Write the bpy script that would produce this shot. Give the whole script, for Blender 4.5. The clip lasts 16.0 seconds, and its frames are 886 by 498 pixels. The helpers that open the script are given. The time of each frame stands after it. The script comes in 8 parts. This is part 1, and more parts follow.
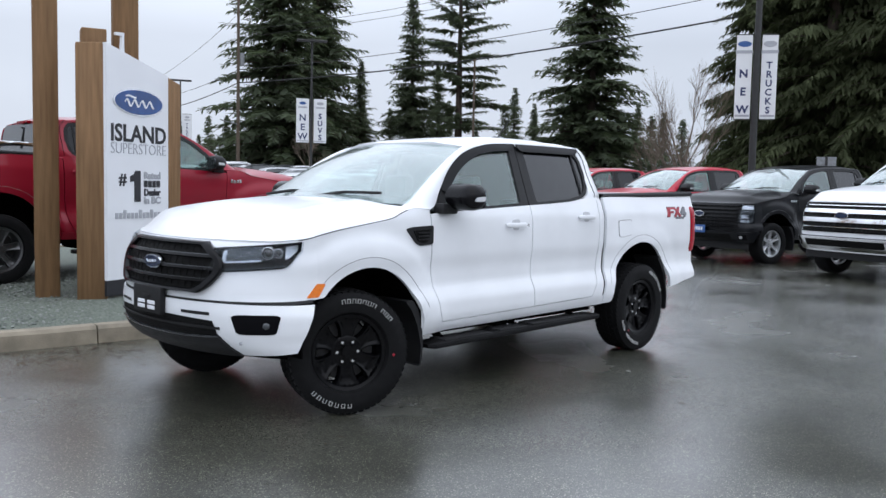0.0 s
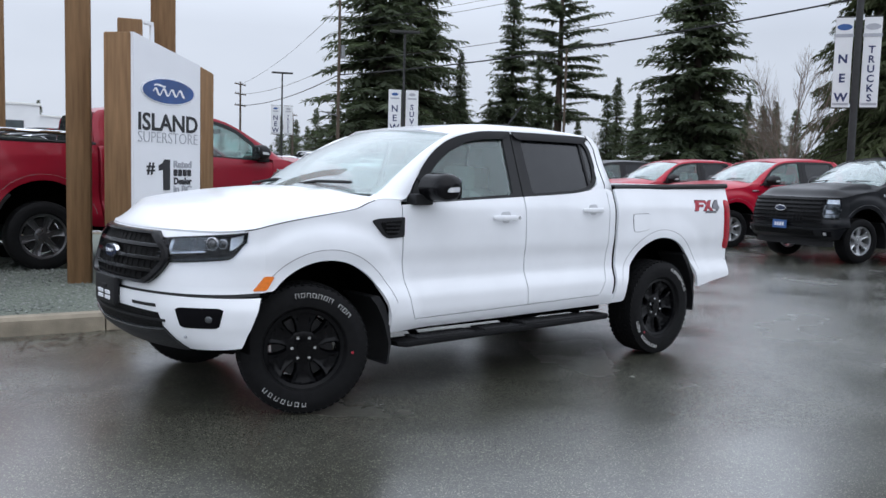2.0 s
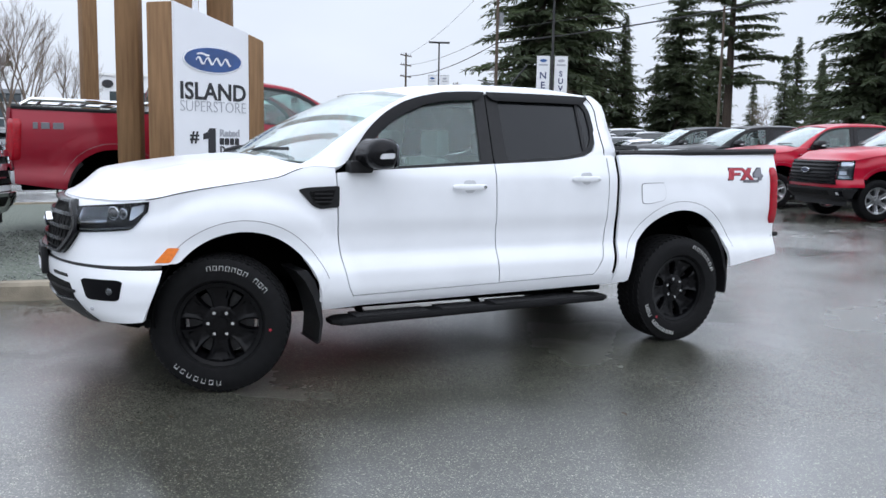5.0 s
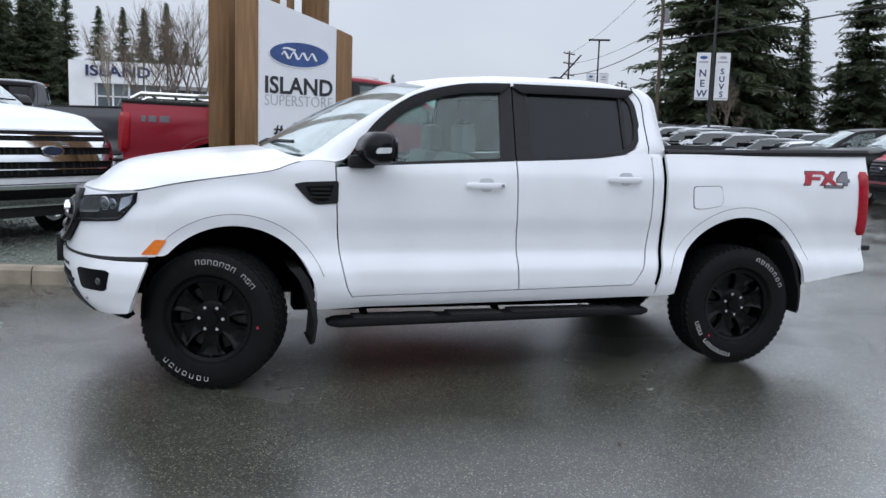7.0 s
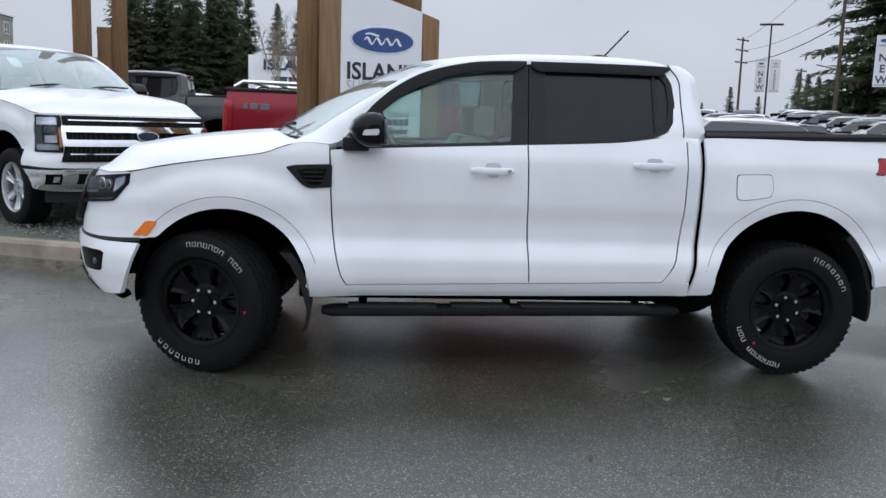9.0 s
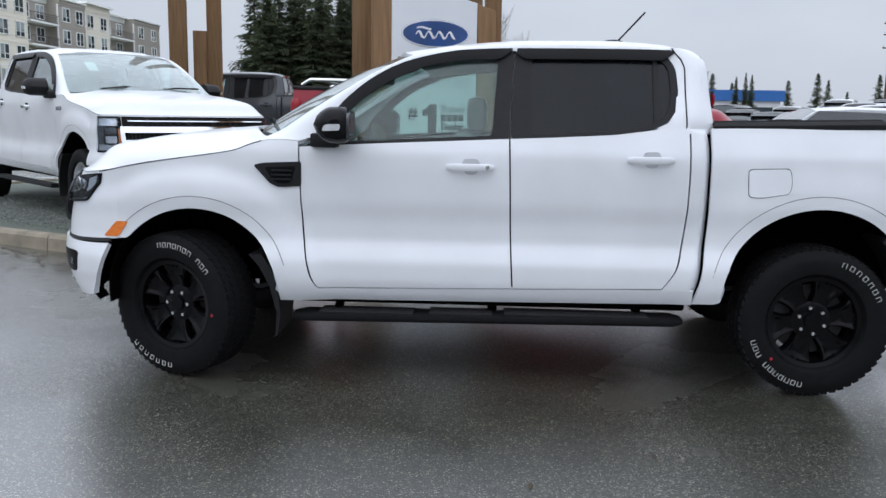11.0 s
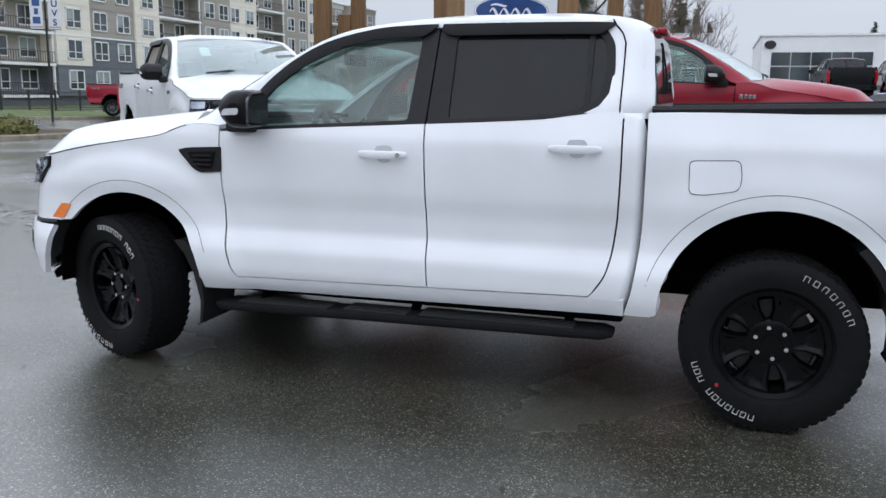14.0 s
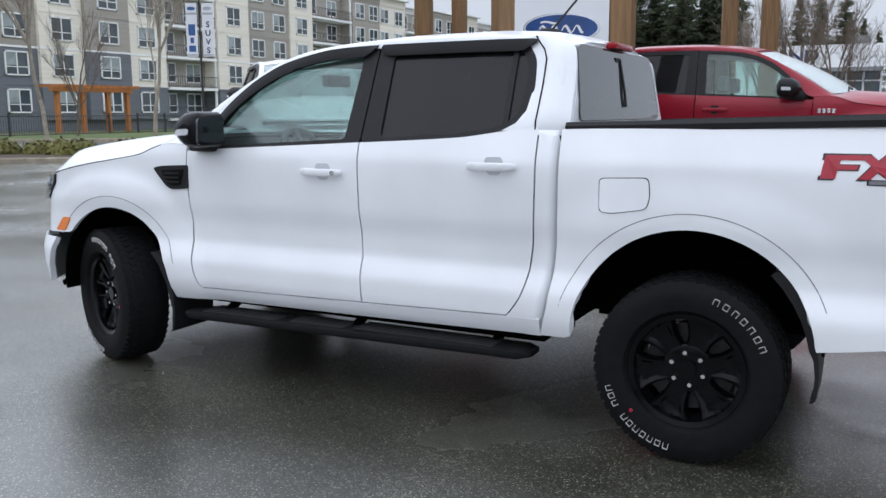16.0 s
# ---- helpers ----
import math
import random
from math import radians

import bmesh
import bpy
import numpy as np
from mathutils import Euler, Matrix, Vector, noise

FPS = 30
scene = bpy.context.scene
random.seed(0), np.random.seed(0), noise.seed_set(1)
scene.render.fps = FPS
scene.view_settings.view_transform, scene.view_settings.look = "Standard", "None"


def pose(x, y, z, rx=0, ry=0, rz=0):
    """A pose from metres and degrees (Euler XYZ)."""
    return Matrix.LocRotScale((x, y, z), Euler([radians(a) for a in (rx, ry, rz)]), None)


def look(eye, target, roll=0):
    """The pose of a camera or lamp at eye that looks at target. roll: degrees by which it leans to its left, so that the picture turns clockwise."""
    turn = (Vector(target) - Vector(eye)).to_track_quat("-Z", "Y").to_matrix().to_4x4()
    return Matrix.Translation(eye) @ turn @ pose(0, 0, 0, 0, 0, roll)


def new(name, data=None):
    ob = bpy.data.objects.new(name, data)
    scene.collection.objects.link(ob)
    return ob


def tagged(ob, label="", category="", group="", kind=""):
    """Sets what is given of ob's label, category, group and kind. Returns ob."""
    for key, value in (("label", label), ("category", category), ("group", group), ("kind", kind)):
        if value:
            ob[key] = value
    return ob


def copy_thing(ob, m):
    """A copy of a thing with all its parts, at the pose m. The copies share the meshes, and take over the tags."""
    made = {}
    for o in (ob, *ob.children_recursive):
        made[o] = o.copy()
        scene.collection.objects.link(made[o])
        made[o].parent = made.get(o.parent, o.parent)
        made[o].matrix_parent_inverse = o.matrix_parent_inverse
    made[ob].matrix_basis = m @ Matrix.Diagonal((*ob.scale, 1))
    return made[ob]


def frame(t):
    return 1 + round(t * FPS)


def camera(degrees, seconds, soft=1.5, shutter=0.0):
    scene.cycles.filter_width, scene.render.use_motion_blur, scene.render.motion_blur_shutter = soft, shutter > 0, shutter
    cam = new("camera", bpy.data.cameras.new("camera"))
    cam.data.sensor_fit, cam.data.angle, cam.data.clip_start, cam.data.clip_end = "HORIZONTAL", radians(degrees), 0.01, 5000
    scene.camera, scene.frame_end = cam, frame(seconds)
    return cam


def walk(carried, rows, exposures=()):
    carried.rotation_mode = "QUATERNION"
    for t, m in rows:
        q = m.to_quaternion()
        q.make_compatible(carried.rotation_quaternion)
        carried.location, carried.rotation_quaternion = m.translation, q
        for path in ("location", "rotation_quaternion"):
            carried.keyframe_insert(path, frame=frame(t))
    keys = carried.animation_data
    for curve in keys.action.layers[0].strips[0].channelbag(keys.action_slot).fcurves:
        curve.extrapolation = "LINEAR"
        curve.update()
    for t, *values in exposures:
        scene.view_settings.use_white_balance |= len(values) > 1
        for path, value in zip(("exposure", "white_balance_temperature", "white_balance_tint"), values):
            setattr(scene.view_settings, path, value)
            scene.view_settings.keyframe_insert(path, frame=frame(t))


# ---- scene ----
cam = camera(54.7, 16.0)
METRES = 7.58
ROWS = [
    (0.0, 0.0, 0.0, 0.0, 0.11, -3.69, -1.63),
    (0.5, 0.0295, 0.0089, 0.0005, 1.98, -3.82, -2.05),
    (1.0, 0.0533, 0.0219, 0.0002, 3.71, -3.76, -1.87),
    (1.5, 0.0766, 0.0363, 0.0009, 5.24, -4.28, -1.36),
    (2.0, 0.1084, 0.0481, 0.0022, 7.25, -4.48, -2.01),
    (2.5, 0.1356, 0.0639, 0.0016, 9.21, -4.79, -1.82),
    (3.0, 0.1633, 0.0828, 0.0034, 10.88, -5.26, -0.91),
    (5.5, 0.2937, 0.1676, 0.0052, 21.53, -7.25, -1.77),
    (6.0, 0.3139, 0.1897, 0.0039, 24.49, -7.45, -1.49),
    (6.5, 0.3364, 0.2117, 0.005, 27.14, -7.21, -1.64),
    (7.0, 0.3615, 0.2358, 0.0059, 29.89, -7.33, -2.42),
    (7.5, 0.3812, 0.2582, 0.0045, 33.15, -7.6, -2.75),
    (8.0, 0.3997, 0.2841, 0.0056, 35.54, -7.88, -2.6),
    (8.5, 0.4221, 0.3108, 0.0057, 37.91, -8.11, -2.56),
    (9.0, 0.4378, 0.3338, 0.0041, 41.01, -8.37, -2.43),
    (11.5, 0.4934, 0.4676, 0.0057, 51.74, -9.16, -1.71),
    (12.0, 0.5024, 0.5011, 0.0078, 54.34, -9.72, -2.14),
    (12.5, 0.5093, 0.5293, 0.0066, 56.99, -9.99, -1.95),
    (13.0, 0.5147, 0.5601, 0.0081, 59.25, -10.16, -1.52),
    (13.5, 0.5324, 0.5877, 0.0095, 61.65, -10.27, -1.18),
    (14.0, 0.5507, 0.6145, 0.0104, 63.66, -10.41, -1.12),
    (14.5, 0.5644, 0.6442, 0.0093, 65.64, -10.26, -0.37),
    (15.0, 0.5805, 0.6741, 0.0116, 68.22, -10.05, -0.3),
    (15.5, 0.5986, 0.7033, 0.0127, 70.89, -9.65, -0.57),
    (16.0, 0.6047, 0.735, 0.0119, 73.66, -9.31, -0.31),
]
BASE = pose(-3.3057, -4.79, 1.3797, 0, 0.6, 0) @ pose(0, 0, 0, 0, 0, -46.1)
EXPOSURES = [(0.0, 0.21), (1.5, 0.18), (3.0, 0.08), (5.5, 0.44), (6.5, 0.33), (7.0, 0.05), (7.5, -0.17), (8.0, -0.40), (9.0, -0.08), (12.5, 0.0), (14.5, 0.08), (16.0, 0.10)]
walk(cam, [(t, BASE @ pose(METRES * x, METRES * y, METRES * z, 90 + pitch, roll, yaw))
           for t, x, y, z, yaw, pitch, roll in ROWS], EXPOSURES)

# ---- world and sun: a wet, overcast winter day ----
world = bpy.data.worlds.new("overcast")
scene.world = world
world.use_nodes = True
wn = world.node_tree
wn.nodes.clear()
w_out = wn.nodes.new("ShaderNodeOutputWorld")
w_bg = wn.nodes.new("ShaderNodeBackground")
w_sky = wn.nodes.new("ShaderNodeTexSky")
w_sky.sky_type = "NISHITA"
w_sky.sun_disc = False
w_sky.sun_elevation, w_sky.sun_rotation = radians(38), radians(200)
w_sky.air_density, w_sky.dust_density = 1.0, 4.0
w_bg.inputs["Strength"].default_value = 0.07
wn.links.new(w_sky.outputs[0], w_bg.inputs["Color"])
w_cloud = wn.nodes.new("ShaderNodeBackground")
w_co = wn.nodes.new("ShaderNodeTexCoord")
w_map = wn.nodes.new("ShaderNodeMapping")
w_map.inputs["Scale"].default_value = (1.0, 1.0, 2.6)
w_no = wn.nodes.new("ShaderNodeTexNoise")
w_no.inputs["Scale"].default_value = 1.6
w_no.inputs["Detail"].default_value = 5
w_ra = wn.nodes.new("ShaderNodeValToRGB")
w_ra.color_ramp.elements[0].position, w_ra.color_ramp.elements[0].color = 0.3, (0.575, 0.63, 0.735, 1)
w_ra.color_ramp.elements[1].position, w_ra.color_ramp.elements[1].color = 0.75, (0.725, 0.785, 0.90, 1)
w_cloud.inputs["Strength"].default_value = 0.95
wn.links.new(w_co.outputs["Generated"], w_map.inputs["Vector"])
wn.links.new(w_map.outputs[0], w_no.inputs["Vector"])
wn.links.new(w_no.outputs[0], w_ra.inputs[0])
wn.links.new(w_ra.outputs[0], w_cloud.inputs["Color"])
w_sep = wn.nodes.new("ShaderNodeSeparateXYZ")
wn.links.new(w_co.outputs["Generated"], w_sep.inputs[0])
w_up = wn.nodes.new("ShaderNodeMapRange")
w_up.inputs["From Min"].default_value, w_up.inputs["From Max"].default_value = 0.16, 0.48
w_up.inputs["To Min"].default_value, w_up.inputs["To Max"].default_value = 1.0, 2.4
wn.links.new(w_sep.outputs["Z"], w_up.inputs[0])
wn.links.new(w_up.outputs[0], w_cloud.inputs["Strength"])
w_mix = wn.nodes.new("ShaderNodeMixShader")
w_mix.inputs[0].default_value = 0.9
wn.links.new(w_bg.outputs[0], w_mix.inputs[1])
wn.links.new(w_cloud.outputs[0], w_mix.inputs[2])
wn.links.new(w_mix.outputs[0], w_out.inputs["Surface"])

sun_data = bpy.data.lights.new("sun", "SUN")
sun_data.energy, sun_data.angle, sun_data.color = 0.22, radians(50), (1.0, 0.97, 0.93)
sun = new("sun", sun_data)
sun.matrix_world = look((0, 0, 50), (4, 14, 0))


# ---- materials ----
def nodes_of(name):
    m = bpy.data.materials.new(name)
    m.use_nodes = True
    t = m.node_tree
    return m, t, t.nodes["Principled BSDF"]


def mat(name, color, rough=0.5, metal=0.0, vary=0.12, scale=6.0, bump=0.0, bscale=120.0, coat=0.0, spec=0.5,
        rough_var=0.0, stretch=(1, 1, 1), dark=None, each=0.0):
    """Principled surface with colour drift at two scales, fine relief and, if asked, a tone of its own for each object."""
    m, t, b = nodes_of(name)
    n, l = t.nodes, t.links
    co = n.new("ShaderNodeTexCoord")
    mp = n.new("ShaderNodeMapping")
    mp.inputs["Scale"].default_value = stretch
    l.new(co.outputs["Object"], mp.inputs["Vector"])
    no = n.new("ShaderNodeTexNoise")
    no.inputs["Scale"].default_value, no.inputs["Detail"].default_value = scale, 8
    l.new(mp.outputs[0], no.inputs["Vector"])
    ra = n.new("ShaderNodeValToRGB")
    lo = dark or tuple(c * (1 - vary) for c in color)
    hi = tuple(min(1, c * (1 + vary)) for c in color)
    ra.color_ramp.elements[0].position, ra.color_ramp.elements[0].color = 0.3, (*lo, 1)
    ra.color_ramp.elements[1].position, ra.color_ramp.elements[1].color = 0.7, (*hi, 1)
    l.new(no.outputs[0], ra.inputs[0])
    last = ra.outputs[0]
    if each:
        oi = n.new("ShaderNodeObjectInfo")
        hs = n.new("ShaderNodeHueSaturation")
        mr = n.new("ShaderNodeMapRange")
        mr.inputs["To Min"].default_value, mr.inputs["To Max"].default_value = 1 - each, 1 + each
        l.new(oi.outputs["Random"], mr.inputs[0])
        l.new(mr.outputs[0], hs.inputs["Value"])
        l.new(last, hs.inputs["Color"])
        last = hs.outputs[0]
    l.new(last, b.inputs["Base Color"])
    b.inputs["Roughness"].default_value = rough
    b.inputs["Metallic"].default_value = metal
    b.inputs["Coat Weight"].default_value = coat
    b.inputs["Coat Roughness"].default_value = 0.04
    b.inputs["Specular IOR Level"].default_value = spec
    if rough_var:
        mr2 = n.new("ShaderNodeMapRange")
        mr2.inputs["To Min"].default_value = max(0.02, rough - rough_var)
        mr2.inputs["To Max"].default_value = min(1, rough + rough_var)
        n2 = n.new("ShaderNodeTexNoise")
        n2.inputs["Scale"].default_value, n2.inputs["Detail"].default_value = scale * 3.1, 4
        l.new(mp.outputs[0], n2.inputs["Vector"])
        l.new(n2.outputs[0], mr2.inputs[0])
        l.new(mr2.outputs[0], b.inputs["Roughness"])
    if bump:
        n3 = n.new("ShaderNodeTexNoise")
        n3.inputs["Scale"].default_value, n3.inputs["Detail"].default_value = bscale, 6
        l.new(mp.outputs[0], n3.inputs["Vector"])
        bp = n.new("ShaderNodeBump")
        bp.inputs["Strength"].default_value, bp.inputs["Distance"].default_value = bump, 0.01
        l.new(n3.outputs[0], bp.inputs["Height"])
        l.new(bp.outputs[0], b.inputs["Normal"])
    return m


def paint(name, color, flake=0.0):
    """Car paint: colour coat under clear lacquer, with a faint film of rain dirt."""
    m = mat(name, color, rough=0.32, vary=0.05, scale=2.2, coat=1.0, rough_var=0.06, metal=flake)
    return m


def glass(name, tint, rough=0.0, most=0.9, film=0.0, haze=(0.72, 0.80, 0.80), least=0.045):
    """Car glass: clear or tinted sheet with a plain reflection."""
    m, t, b = nodes_of(name)
    n, l = t.nodes, t.links
    tr = n.new("ShaderNodeBsdfTransparent")
    tr.inputs["Color"].default_value = (*tint, 1)
    gl = n.new("ShaderNodeBsdfGlossy")
    gl.inputs["Roughness"].default_value = 0.02 + rough
    lw = n.new("ShaderNodeLayerWeight")
    pw = n.new("ShaderNodeMath")
    pw.operation = "POWER"
    pw.inputs[1].default_value = 3.2
    l.new(lw.outputs["Facing"], pw.inputs[0])
    fr = n.new("ShaderNodeMapRange")
    fr.inputs["To Min"].default_value, fr.inputs["To Max"].default_value = least, most
    l.new(pw.outputs[0], fr.inputs[0])
    mx = n.new("ShaderNodeMixShader")
    l.new(fr.outputs[0], mx.inputs[0])
    l.new(tr.outputs[0], mx.inputs[1])
    l.new(gl.outputs[0], mx.inputs[2])
    if film:
        # scattering film under the gloss: rain drops, tint pigment, and brightness painted onto clear glass
        co = n.new("ShaderNodeTexCoord")
        no = n.new("ShaderNodeTexNoise")
        no.inputs["Scale"].default_value, no.inputs["Detail"].default_value = 5.0, 8
        l.new(co.outputs["Object"], no.inputs["Vector"])
        mr = n.new("ShaderNodeMapRange")
        mr.inputs["From Min"].default_value, mr.inputs["From Max"].default_value = 0.3, 0.7
        mr.inputs["To Min"].default_value, mr.inputs["To Max"].default_value = film * 0.8, film * 1.2
        l.new(no.outputs[0], mr.inputs[0])
        df = n.new("ShaderNodeBsdfDiffuse")
        df.inputs["Color"].default_value = (*haze, 1)
        m2 = n.new("ShaderNodeMixShader")
        l.new(mr.outputs[0], m2.inputs[0])
        l.new(tr.outputs[0], m2.inputs[1])
        l.new(df.outputs[0], m2.inputs[2])
        l.new(m2.outputs[0], mx.inputs[1])
    last = mx.outputs[0]
    l.new(last, n["Material Output"].inputs["Surface"])
    return m


M_WHITE = paint("white_paint", (0.74, 0.755, 0.78))
M_WHITE.node_tree.nodes["Principled BSDF"].inputs["Coat Weight"].default_value = 0.4
M_RED = paint("red_paint", (0.25, 0.006, 0.020), 0.1)
M_RED2 = paint("bright_red_paint", (0.38, 0.004, 0.024))
M_BLACK = paint("black_paint", (0.006, 0.0065, 0.008))
M_GREY = paint("dark_grey_paint", (0.045, 0.048, 0.053), 0.2)
M_SILVER = paint("silver_paint", (0.42, 0.44, 0.46), 0.4)
M_MAROON = paint("maroon_paint", (0.11, 0.012, 0.02))
M_BLUE = paint("blue_paint", (0.03, 0.10, 0.25))
M_ORANGE = paint("orange_paint", (0.45, 0.14, 0.03))
for _m, _w, _s in ((M_BLACK, 0.12, 0.2), (M_GREY, 0.4, 0.4), (M_RED, 0.3, 0.25), (M_RED2, 0.35, 0.3)):
    _m.node_tree.nodes["Principled BSDF"].inputs["Coat Weight"].default_value = _w
    _m.node_tree.nodes["Principled BSDF"].inputs["Specular IOR Level"].default_value = _s
M_PLASTIC = mat("black_plastic", (0.010, 0.010, 0.011), 0.55, spec=0.28, vary=0.2, scale=30, bump=0.15, bscale=500)
M_GLOSSBLACK = mat("gloss_black", (0.005, 0.005, 0.006), 0.2, spec=0.15, vary=0.2, scale=20)
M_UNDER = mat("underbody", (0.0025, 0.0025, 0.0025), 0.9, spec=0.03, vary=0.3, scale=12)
M_RUBBER = mat("tyre_rubber", (0.0055, 0.0055, 0.006), 0.7, spec=0.15, vary=0.25, scale=25, bump=0.2, bscale=260)
M_TYREWHITE = mat("raised_white_rubber", (0.50, 0.50, 0.49), 0.6, vary=0.1, scale=60)
M_RIMBLACK = mat("satin_black_rim", (0.002, 0.002, 0.0025), 0.16, spec=0.14, vary=0.2, scale=20)
M_RIMSILVER = mat("machined_alloy", (0.55, 0.56, 0.57), 0.3, metal=0.9, vary=0.12, scale=20)
M_CHROME = mat("chrome", (0.75, 0.76, 0.78), 0.08, metal=1.0, vary=0.04, scale=8)
M_STEEL = mat("bright_steel", (0.6, 0.6, 0.6), 0.25, metal=1.0, vary=0.1, scale=40)
M_CLEAR = glass("clear_glass", (0.78, 0.90, 0.87), film=0.02)
M_WSHIELD = glass("windshield_glass", (0.84, 0.93, 0.92), film=0.19)
M_PRIVACY = glass("privacy_glass", (0.26, 0.275, 0.29), film=0.78, haze=(0.014, 0.015, 0.017), least=0.024)
M_LENS = glass("lamp_lens", (0.86, 0.88, 0.90), most=0.10, least=0.012)
M_LAMPBLACK = mat("lamp_bezel", (0.004, 0.004, 0.005), 0.35, spec=0.05, vary=0.2)
M_LAMPCHROME = mat("lamp_reflector", (0.55, 0.56, 0.58), 0.15, metal=0.9, vary=0.1, scale=30)
M_AMBER = mat("amber_lens", (0.75, 0.18, 0.015), 0.25, vary=0.15, scale=60, coat=0.5)
M_TAIL = mat("red_lens", (0.30, 0.003, 0.012), 0.22, vary=0.25, scale=40, coat=0.15, spec=0.3)
M_SEAT = mat("grey_leather", (0.20, 0.20, 0.205), 0.55, vary=0.1, scale=14, bump=0.2, bscale=220)
M_TRIMGREY = mat("cabin_trim", (0.30, 0.295, 0.28), 0.6, vary=0.1, scale=10)
M_DASH = mat("dash_plastic", (0.03, 0.032, 0.034), 0.6, vary=0.2, scale=18)
M_BADGERED = mat("badge_red", (0.33, 0.012, 0.028), 0.4, vary=0.1, scale=40)
M_BADGEGREY = mat("badge_grey", (0.16, 0.16, 0.18), 0.4, vary=0.1, scale=40)
M_OVAL = mat("blue_oval", (0.012, 0.055, 0.20), 0.25, vary=0.25, scale=5, coat=0.5)
M_SIGNWHITE = mat("sign_white", (0.74, 0.75, 0.78), 0.45, vary=0.03, scale=2)
M_SIGNBLACK = mat("sign_black", (0.018, 0.018, 0.022), 0.5, vary=0.1)
M_SIGNGREY = mat("sign_grey", (0.36, 0.37, 0.40), 0.5, vary=0.08)
M_NAVY = mat("sign_navy", (0.02, 0.03, 0.10), 0.5, vary=0.1)
M_TIMBER = mat("stained_timber", (0.205, 0.118, 0.058), 0.72, vary=0.22, scale=5, bump=0.5, bscale=60, stretch=(6, 6, 0.4), rough_var=0.12, spec=0.25)
M_CONCRETE = mat("kerb_concrete", (0.25, 0.215, 0.16), 0.8, vary=0.3, scale=4, bump=0.4, bscale=90)
M_METALGREY = mat("galvanised_steel", (0.25, 0.26, 0.27), 0.5, metal=0.6, vary=0.2, scale=10)
M_POLEDARK = mat("dark_pole", (0.020, 0.020, 0.020), 0.6, vary=0.2, scale=10)
M_POLEWOOD = mat("weathered_pole", (0.085, 0.062, 0.045), 0.85, vary=0.3, scale=6, stretch=(6, 6, 0.5), bump=0.3, bscale=40)
M_BANNER = mat("banner_cloth", (0.68, 0.69, 0.70), 0.7, vary=0.04, scale=3)
M_CABLE = mat("cable_black", (0.015, 0.015, 0.015), 0.6, vary=0.1)
M_BARK = mat("bark", (0.055, 0.040, 0.030), 0.9, vary=0.4, scale=5, stretch=(5, 5, 0.8), bump=0.6, bscale=20)
M_TWIG = mat("bare_twig", (0.14, 0.105, 0.08), 0.85, vary=0.3, scale=6)
M_BIRCH = mat("pale_bark", (0.30, 0.26, 0.21), 0.85, vary=0.3, scale=5)


# ---- mesh helpers ----
def part(name, bm, material, parent=None, label="", sharp=32.0, slot2=None):
    """Links a bmesh as ONE mesh object under a thing or a part."""
    me = bpy.data.meshes.new(name)
    bmesh.ops.recalc_face_normals(bm, faces=bm.faces)
    for f in bm.faces:
        f.smooth = True
    bm.to_mesh(me)
    bm.free()
    me.set_sharp_from_angle(angle=radians(sharp))
    me.materials.append(material)
    if slot2:
        me.materials.append(slot2)
    ob = new(name, me)
    if parent is not None:
        ob.parent = parent
    if label:
        ob["label"] = label
    return ob


def thing(name, label, category, group="", kind=""):
    return tagged(new(name), label, category, group, kind)


def bm_new():
    return bmesh.new()


def box(bm, x0, x1, y0, y1, z0, z1, bevel=0.0, m=None, seg=2):
    g = bmesh.ops.create_cube(bm, size=1.0)
    vs = g["verts"]
    t = Matrix.LocRotScale(((x0 + x1) / 2, (y0 + y1) / 2, (z0 + z1) / 2), None, (x1 - x0, y1 - y0, z1 - z0))
    bmesh.ops.transform(bm, matrix=t, verts=vs)
    if bevel:
        es = list({e for v in vs for e in v.link_edges})
        r = bmesh.ops.bevel(bm, geom=es, offset=bevel, segments=seg, affect="EDGES", profile=0.6)
        vs = list({v for f in r["faces"] for v in f.verts} | {v for v in vs if v.is_valid})
        vs = [v for v in vs if v.is_valid]
        seen, stack = set(vs), list(vs)
        while stack:
            for e in stack.pop().link_edges:
                for v in e.verts:
                    if v not in seen:
                        seen.add(v)
                        stack.append(v)
        vs = list(seen)
    if m is not None:
        bmesh.ops.transform(bm, matrix=m, verts=vs)
    return bm


def cyl(bm, a, b, r0, r1=None, n=12, caps=True):
    """A round bar from a to b."""
    a, b = Vector(a), Vector(b)
    r1 = r0 if r1 is None else r1
    d = (b - a)
    q = d.to_track_quat("Z", "Y").to_matrix().to_4x4()
    mid = Matrix.Translation((a + b) / 2) @ q
    bmesh.ops.create_cone(bm, cap_ends=caps, cap_tris=False, segments=n, radius1=r0, radius2=r1, depth=d.length, matrix=mid)
    return bm


def lathe(bm, prof, n, axis="y", centre=(0, 0, 0)):
    """Turns a closed profile of (along, radius) about an axis."""
    rings = []
    for i in range(n):
        a = 2 * math.pi * i / n
        ring = []
        for h, r in prof:
            p = (r * math.cos(a), h, r * math.sin(a)) if axis == "y" else (r * math.cos(a), r * math.sin(a), h)
            ring.append(bm.verts.new(Vector(p) + Vector(centre)))
        rings.append(ring)
    k = len(prof)
    for i in range(n):
        for j in range(k):
            bm.faces.new((rings[i][j], rings[(i + 1) % n][j], rings[(i + 1) % n][(j + 1) % k], rings[i][(j + 1) % k]))
    return bm


